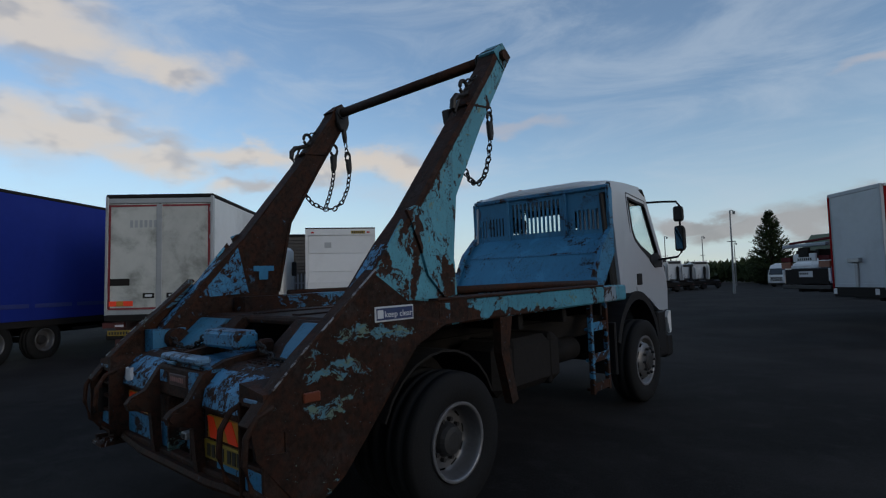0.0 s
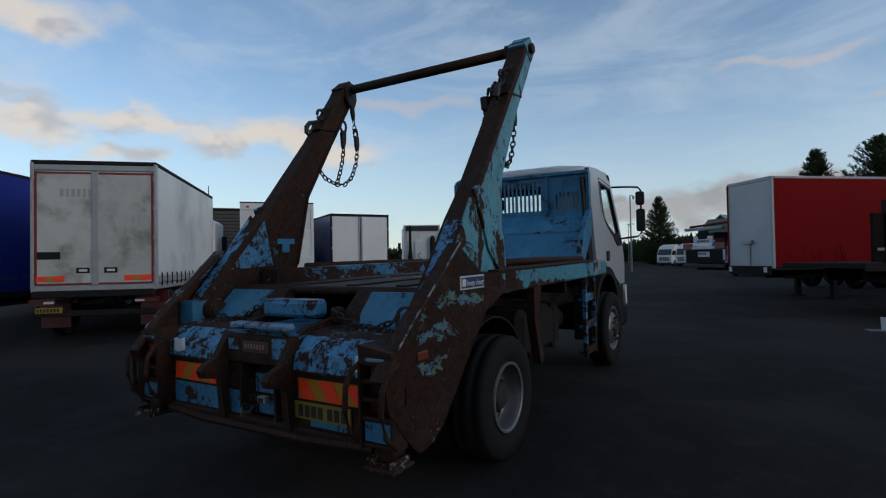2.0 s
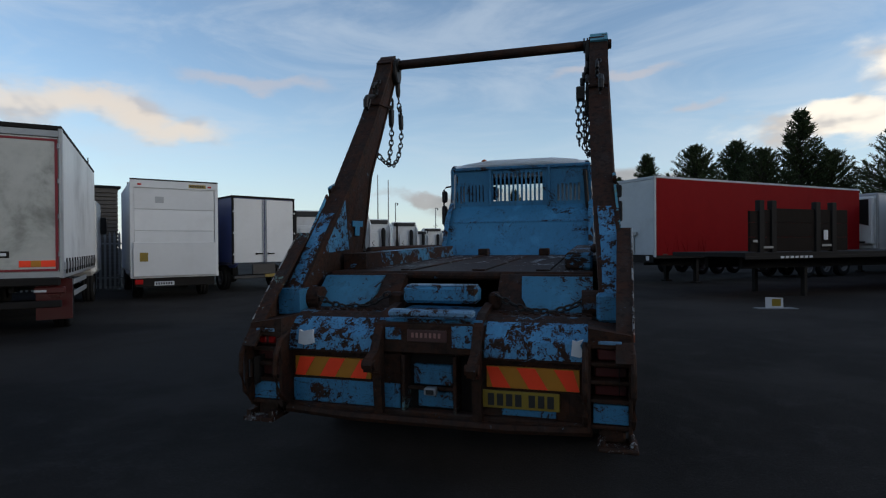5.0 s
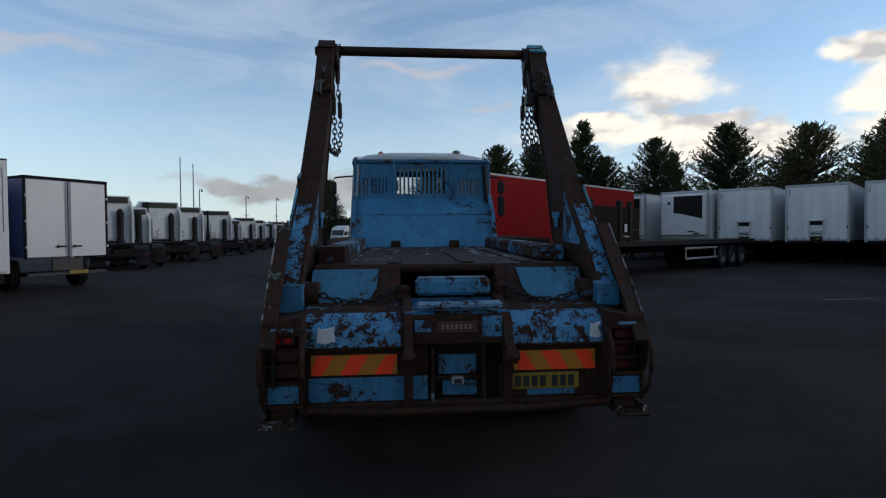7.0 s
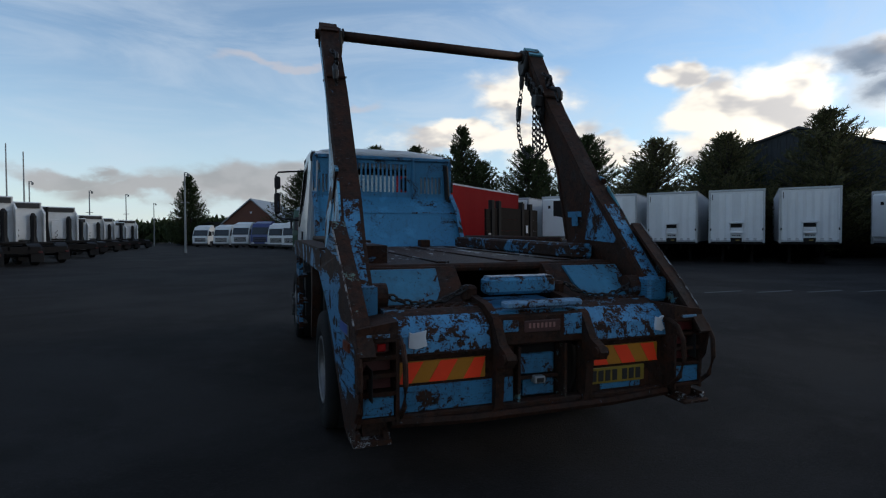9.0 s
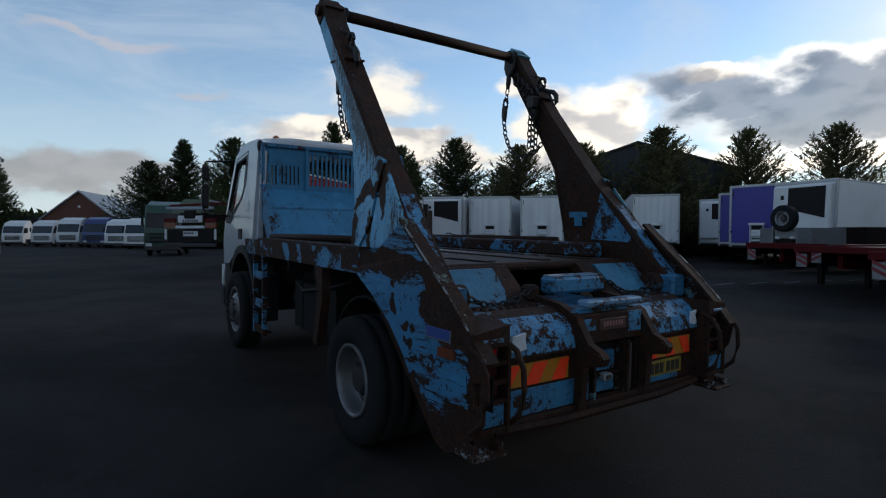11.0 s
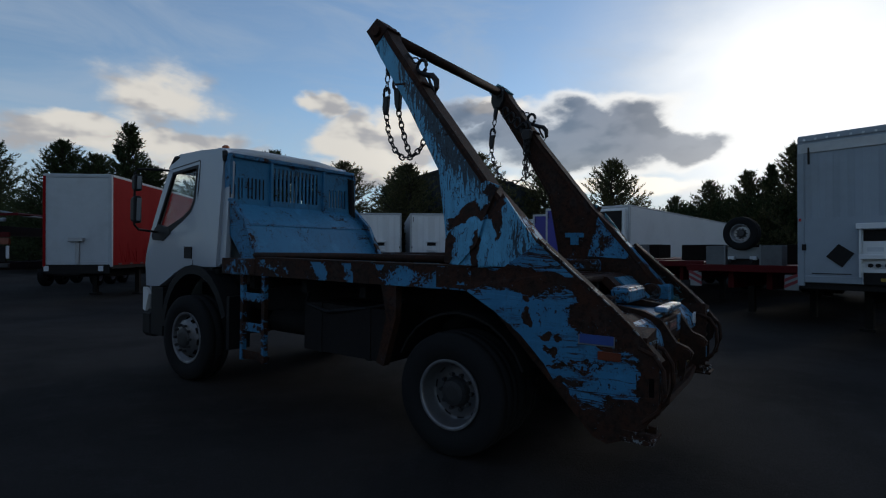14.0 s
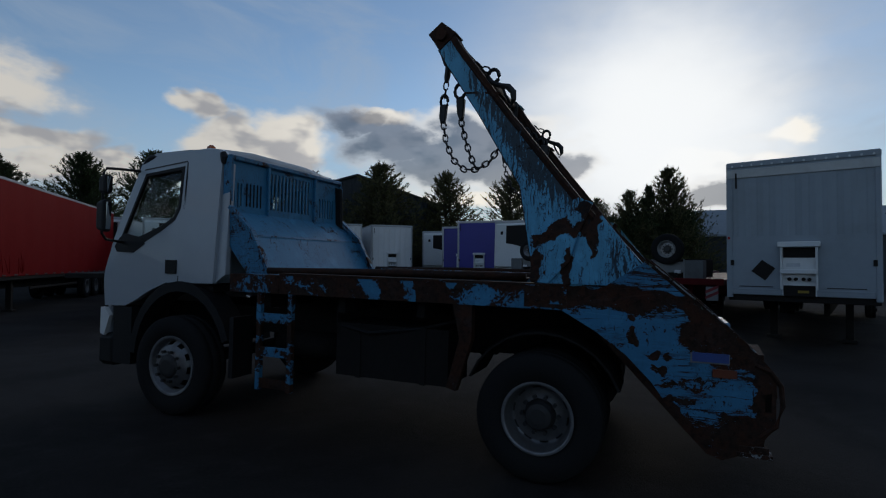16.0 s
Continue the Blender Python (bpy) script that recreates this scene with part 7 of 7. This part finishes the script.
def lamp_post(x, y, h, label="tall grey lamp post with a camera arm"):
    t = thing("lamp_post", on_ground(x, y, 0), label, "lamp post", "yard posts")
    part("pole", tube([(0, 0, 0), (0, 0, h * 0.4), (0, 0, h)], [0.11, 0.08, 0.055], 8), "galv", t)
    part("bracket", tube([(-0.05, 0, h - 0.05), (0.18, 0, h), (0.30, 0, h - 0.12)], 0.04, 6), "galv", t)
    part("lamp_head", tube([(0.30, 0, h - 0.10), (0.30, 0, h - 0.36)], [0.12, 0.10], 8), "galv", t)
    part("cross_arm", box(-0.35, 0.35, -0.04, 0.04, h * 0.62, h * 0.62 + 0.07, 0.0), "galv", t)


lamp_post(-7.3, 48.0, 7.15)
for px, py, ph in ((-21.5, 51.4, 9.5), (-20.4, 51.8, 8.9)):
    ms = thing("mast", on_ground(px, py, 0), "thin bare steel mast beyond the lorries", "mast", "yard posts")
    part("pole", tube([(0, 0, 0), (0, 0, ph)], [0.09, 0.05], 6), "galv", ms)
for px, py, ph in ((-20, 70, 7.0), (-18.5, 82, 7.5), (-17.0, 95, 7.0), (-24, 64, 7.4)):
    lamp_post(px, py, ph, "distant grey street lamp post")

# rubbish on the yard: a torn box lid lying open
lid = thing("torn_carton", on_ground(5.0, 8.75, 12), "torn white and yellow carton lying open on the asphalt", "litter")
part("base_sheet", box(-0.40, 0.45, -0.14, 0.14, 0.005, 0.02, 0.0), "galv", lid)
part("upright_flap", prism([(-0.18, 0.02), (0.20, 0.02), (0.19, 0.24), (-0.19, 0.26)], "y", 0.0, 0.012), "sticker_white", lid)
part("printed_patch", box(-0.05, 0.14, -0.006, 0.0, 0.06, 0.22, 0.0), "plate_yellow", lid)

# faint painted line across the yard
bm = bmesh.new()
for i in range(9):
    box(9.0 + i * 1.25, 10.2 + i * 1.25, 6.0 - i * 0.42, 6.1 - i * 0.42, 0.001, 0.006, 0.0, bm)
tagged(part("road_marking", bm, "line"), "faint worn white line on the asphalt", "road marking", kind="structure")

# ---------------- trees ----------------


def leaf(verts, faces, p, d, size, rnd, slim=0.24):
    up = Vector((rnd.uniform(-1, 1), rnd.uniform(-1, 1), rnd.uniform(-0.4, 1))).normalized()
    side = d.cross(up)
    if side.length < 0.05:
        side = Vector((1, 0, 0))
    side = side.normalized() * size * slim
    n = len(verts)
    verts += [p - side * 0.4, p + d * size * 0.45 + side, p + d * size, p + d * size * 0.4 - side]
    faces.append((n, n + 1, n + 2, n + 3))


def conifer(seed, h, spread, thin=1.0, ragged=0.5, shape=0.9):
    """Trunk and crown meshes of an uneven conifer with fine upswept twigs."""
    rnd = random.Random(seed)
    trunk = tube([(0, 0, 0), (0.05, 0.03, h * 0.4), (-0.04, 0.05, h * 0.75), (0.02, 0, h * 0.95)], [h * 0.022, h * 0.016, h * 0.009, 0.02], 8)
    verts, faces = [], []
    limbs = int(300 * thin)
    lean = [rnd.uniform(0.78, 1.12) for q in range(9)]
    for i in range(limbs):
        f = ((i + rnd.random()) / limbs) ** 1.15
        z = h * (0.03 + 0.93 * f)
        a = rnd.uniform(0, math.tau)
        prof = (1 - f) ** shape * (0.84 + 0.16 * min(1, f * 4)) * lean[int(a / math.tau * 8.99)]
        ln = spread * prof * rnd.uniform(1 - ragged * 0.5, 1.04) + 0.16
        rise = rnd.uniform(0.0, 0.36) + 0.8 * f * f
        d = Vector((math.cos(a), math.sin(a), rise)).normalized()
        base = Vector((0, 0, max(0.1, z - ln * 0.30)))
        tip_bend = Vector((0, 0, ln * 0.16))
        tube([base, base + d * ln * 0.55, base + d * ln + tip_bend], [0.045, 0.025, 0.006], 3, trunk)
        twigs = int(4 + 2.9 * ln)
        side = d.cross(Vector((0, 0, 1))).normalized()
        for k in range(twigs):
            q = 0.15 + 0.85 * (k + rnd.random()) / twigs
            p0 = base + d * ln * q + tip_bend * q * q
            td = (d * 0.8 + side * rnd.uniform(0.15, 0.95) * (-1 if k % 2 else 1) + Vector((rnd.gauss(0, 0.25), rnd.gauss(0, 0.25), rnd.gauss(0.16, 0.30)))).normalized()
            tl = rnd.uniform(0.25, 0.80) * (1.25 - 0.55 * q) * (0.45 + 0.55 * (1 - f) ** 0.7)
            m = int(6 + 10 * tl)
            for e in range(m):
                u = (e + rnd.random()) / m
                p = p0 + td * tl * u + Vector((0, 0, 0.10 * u * u))
                dd = (td + Vector((rnd.gauss(0, 0.42), rnd.gauss(0, 0.42), rnd.gauss(0.10, 0.36)))).normalized()
                leaf(verts, faces, p, dd, rnd.uniform(0.14, 0.36) * (1.1 - 0.35 * u), rnd, 0.12)
    me = bpy.data.meshes.new("crown")
    me.from_pydata([tuple(v) for v in verts], [], faces)
    return trunk, me


def tree(seed, h, spread, label, mat="leaf", thin=1.0, ragged=0.5, shape=0.9):
    trunk, me = conifer(seed, h, spread, thin, ragged, shape)
    t = thing("conifer_tree", Matrix(), label, "tree", "conifers behind the yard")
    part("trunk", trunk, "bark", t)
    me.materials.append(M[mat])
    crown = new("crown", me)
    crown.parent = t
    return t


def build_trees():
    kinds = [tree(11, 10, 3.5, "dark pointed conifer behind the trailers", thin=1.4, ragged=0.65, shape=0.8), tree(12, 10, 6.5, "broad dark conifer behind the trailers", thin=1.5, ragged=0.75, shape=0.74),
             tree(13, 10, 6.1, "ragged olive-green conifer with loose twigs", "leaf_brown", 1.3, 0.8, 0.68), tree(14, 10, 3.2, "slim dark conifer behind the trailers", thin=1.3, ragged=0.4)]
    spots = [(0, 17.8, 44.5, 12.3, 1.0), (1, 22.6, 40.0, 9.9, 1.05), (1, 31.0, 42.5, 11.9, 1.05), (2, 31.0, 32.7, 9.8, 1.25), (2, 29.4, 23.9, 8.6, 1.15), (2, 33.6, 20.0, 9.7, 1.2),
             (2, 39.3, 16.5, 9.7, 1.0), (2, 37.8, 10.2, 8.8, 1.1), (1, 13.5, 46.0, 10.3, 1.0), (1, 14.2, 67.5, 13.8, 1.1), (0, 8.8, 69.5, 13.3, 1.1), (1, 5.0, 69.5, 10.4, 1.2),
             (0, -11.2, 91.0, 11.4, 1.15), (1, 14.5, 42.5, 9.0, 1.1), (1, 20.5, 46.0, 9.2, 1.1), (3, 26.5, 44.0, 9.4, 1.1), (1, 35.5, 40.0, 9.0, 1.1), (1, 31.8, 26.4, 9.0, 1.15), (2, 40.8, 3.6, 7.0, 0.9), (2, 40.9, 1.0, 7.6, 0.95), (2, 40.5, -1.9, 9.3, 0.9), (2, 41.5, 6.2, 6.0, 0.9), (0, 40.9, -0.4, 8.0, 0.9)]
    used = set()
    for n, (k, x, y, h, wide) in enumerate(spots):
        m = pose(x, y, ground_z(y), 0, 0, 47 * n) @ Matrix.Diagonal((h / 10 * wide, h / 10 * wide, h / 10, 1))
        if k in used:
            o = copy_thing(kinds[k], pose(x, y, ground_z(y), 0, 0, 47 * n))
            o.scale = (h / 10 * wide, h / 10 * wide, h / 10)
        else:
            used.add(k)
            kinds[k].matrix_world = m


build_trees()


def leaf_bank(name, label, line, depth, count, size, seed, uneven=0.25):
    """A thick bank of leaves along a line of (x, y, height)."""
    rnd = random.Random(seed)
    verts, faces = [], []
    for i in range(count):
        f = rnd.uniform(0, len(line) - 1.001)
        a, b = line[int(f)], line[int(f) + 1]
        u = f - int(f)
        x, y, h = (a[k] + (b[k] - a[k]) * u for k in range(3))
        h *= 1 - uneven / 2 + uneven * noise.noise((x * 0.45, y * 0.45, seed))
        z = h * rnd.uniform(0, 1) ** 0.6 * rnd.uniform(0.85, 1.05)
        p = Vector((x + rnd.gauss(0, depth), y + rnd.gauss(0, depth), z))
        leaf(verts, faces, p, Vector((rnd.gauss(0, 0.5), rnd.gauss(0, 0.5), rnd.gauss(0.8, 0.4))).normalized(), size * rnd.uniform(0.6, 1.3), rnd)
    me = bpy.data.meshes.new(name)
    me.from_pydata([tuple(v) for v in verts], [], faces)
    me.materials.append(M["leaf"])
    tagged(new(name, me), label, "hedge", kind="stuff")


def build_hill():
    """A long far hill, a ridge with sloping sides."""
    rnd = random.Random(31)
    bm = bmesh.new()
    rows = []
    for i in range(41):
        a = radians(-2 + 22 * i / 40)
        h = 44 * math.sin(math.pi * i / 40) ** 0.8 * (0.92 + 0.10 * noise.noise((i * 0.35, 2.0, 0.0))) + 0.5
        rows.append([bm.verts.new((math.sin(a) * d, math.cos(a) * d, z)) for d, z in ((520, 0), (570, h * 0.6), (640, h), (760, h * 0.7), (900, 0))])
    for p, q in zip(rows, rows[1:]):
        for k in range(4):
            bm.faces.new((p[k], q[k], q[k + 1], p[k + 1]))
    tagged(part("hill", bm, "hill", None, smooth=True), "hill far behind the yard tinted blue-grey for haze", "hill", kind="structure")


build_hill()
leaf_bank("conifer_hedge", "dense dark conifer hedge behind trailers", [(41.5, 9, 4.2), (41, 5, 5.0), (41, 3, 5.6), (40.8, 0.8, 6.3), (40.5, -2, 7.2), (40.5, -3.0, 6.0)], 0.7, 90000, 0.19, 5, 0.5)
leaf_bank("conifer_hedge", "dark hedge behind the parked trailers", [(6, 71, 7.0), (10, 66, 7.6), (13, 56, 7.0), (17, 47, 6.0), (24, 45, 5.8), (31, 44, 5.8), (36, 38, 5.0)], 1.0, 90000, 0.26, 6, 0.5)
leaf_bank("conifer_hedge", "dark undergrowth below the tall conifers", [(31.0, 36.0, 4.5), (31.5, 31.0, 5.2), (31.0, 25.5, 4.8), (33.5, 20.5, 3.6)], 0.9, 50000, 0.22, 9, 0.5)
leaf_bank("far_tree_line", "distant dark line of trees", [(-120, 120, 4.2), (-60, 125, 3.8), (-30, 125, 3.6), (-5, 120, 3.6), (30, 120, 6.0), (80, 100, 7.0), (140, 60, 8)], 2.5, 16000, 2.0, 7)
leaf_bank("far_tree_line", "distant dark line of trees", [(-20, 118, 4.5), (-8, 110, 4.6), (2, 108, 4.6), (14, 104, 5.4)], 1.2, 7000, 1.2, 8)
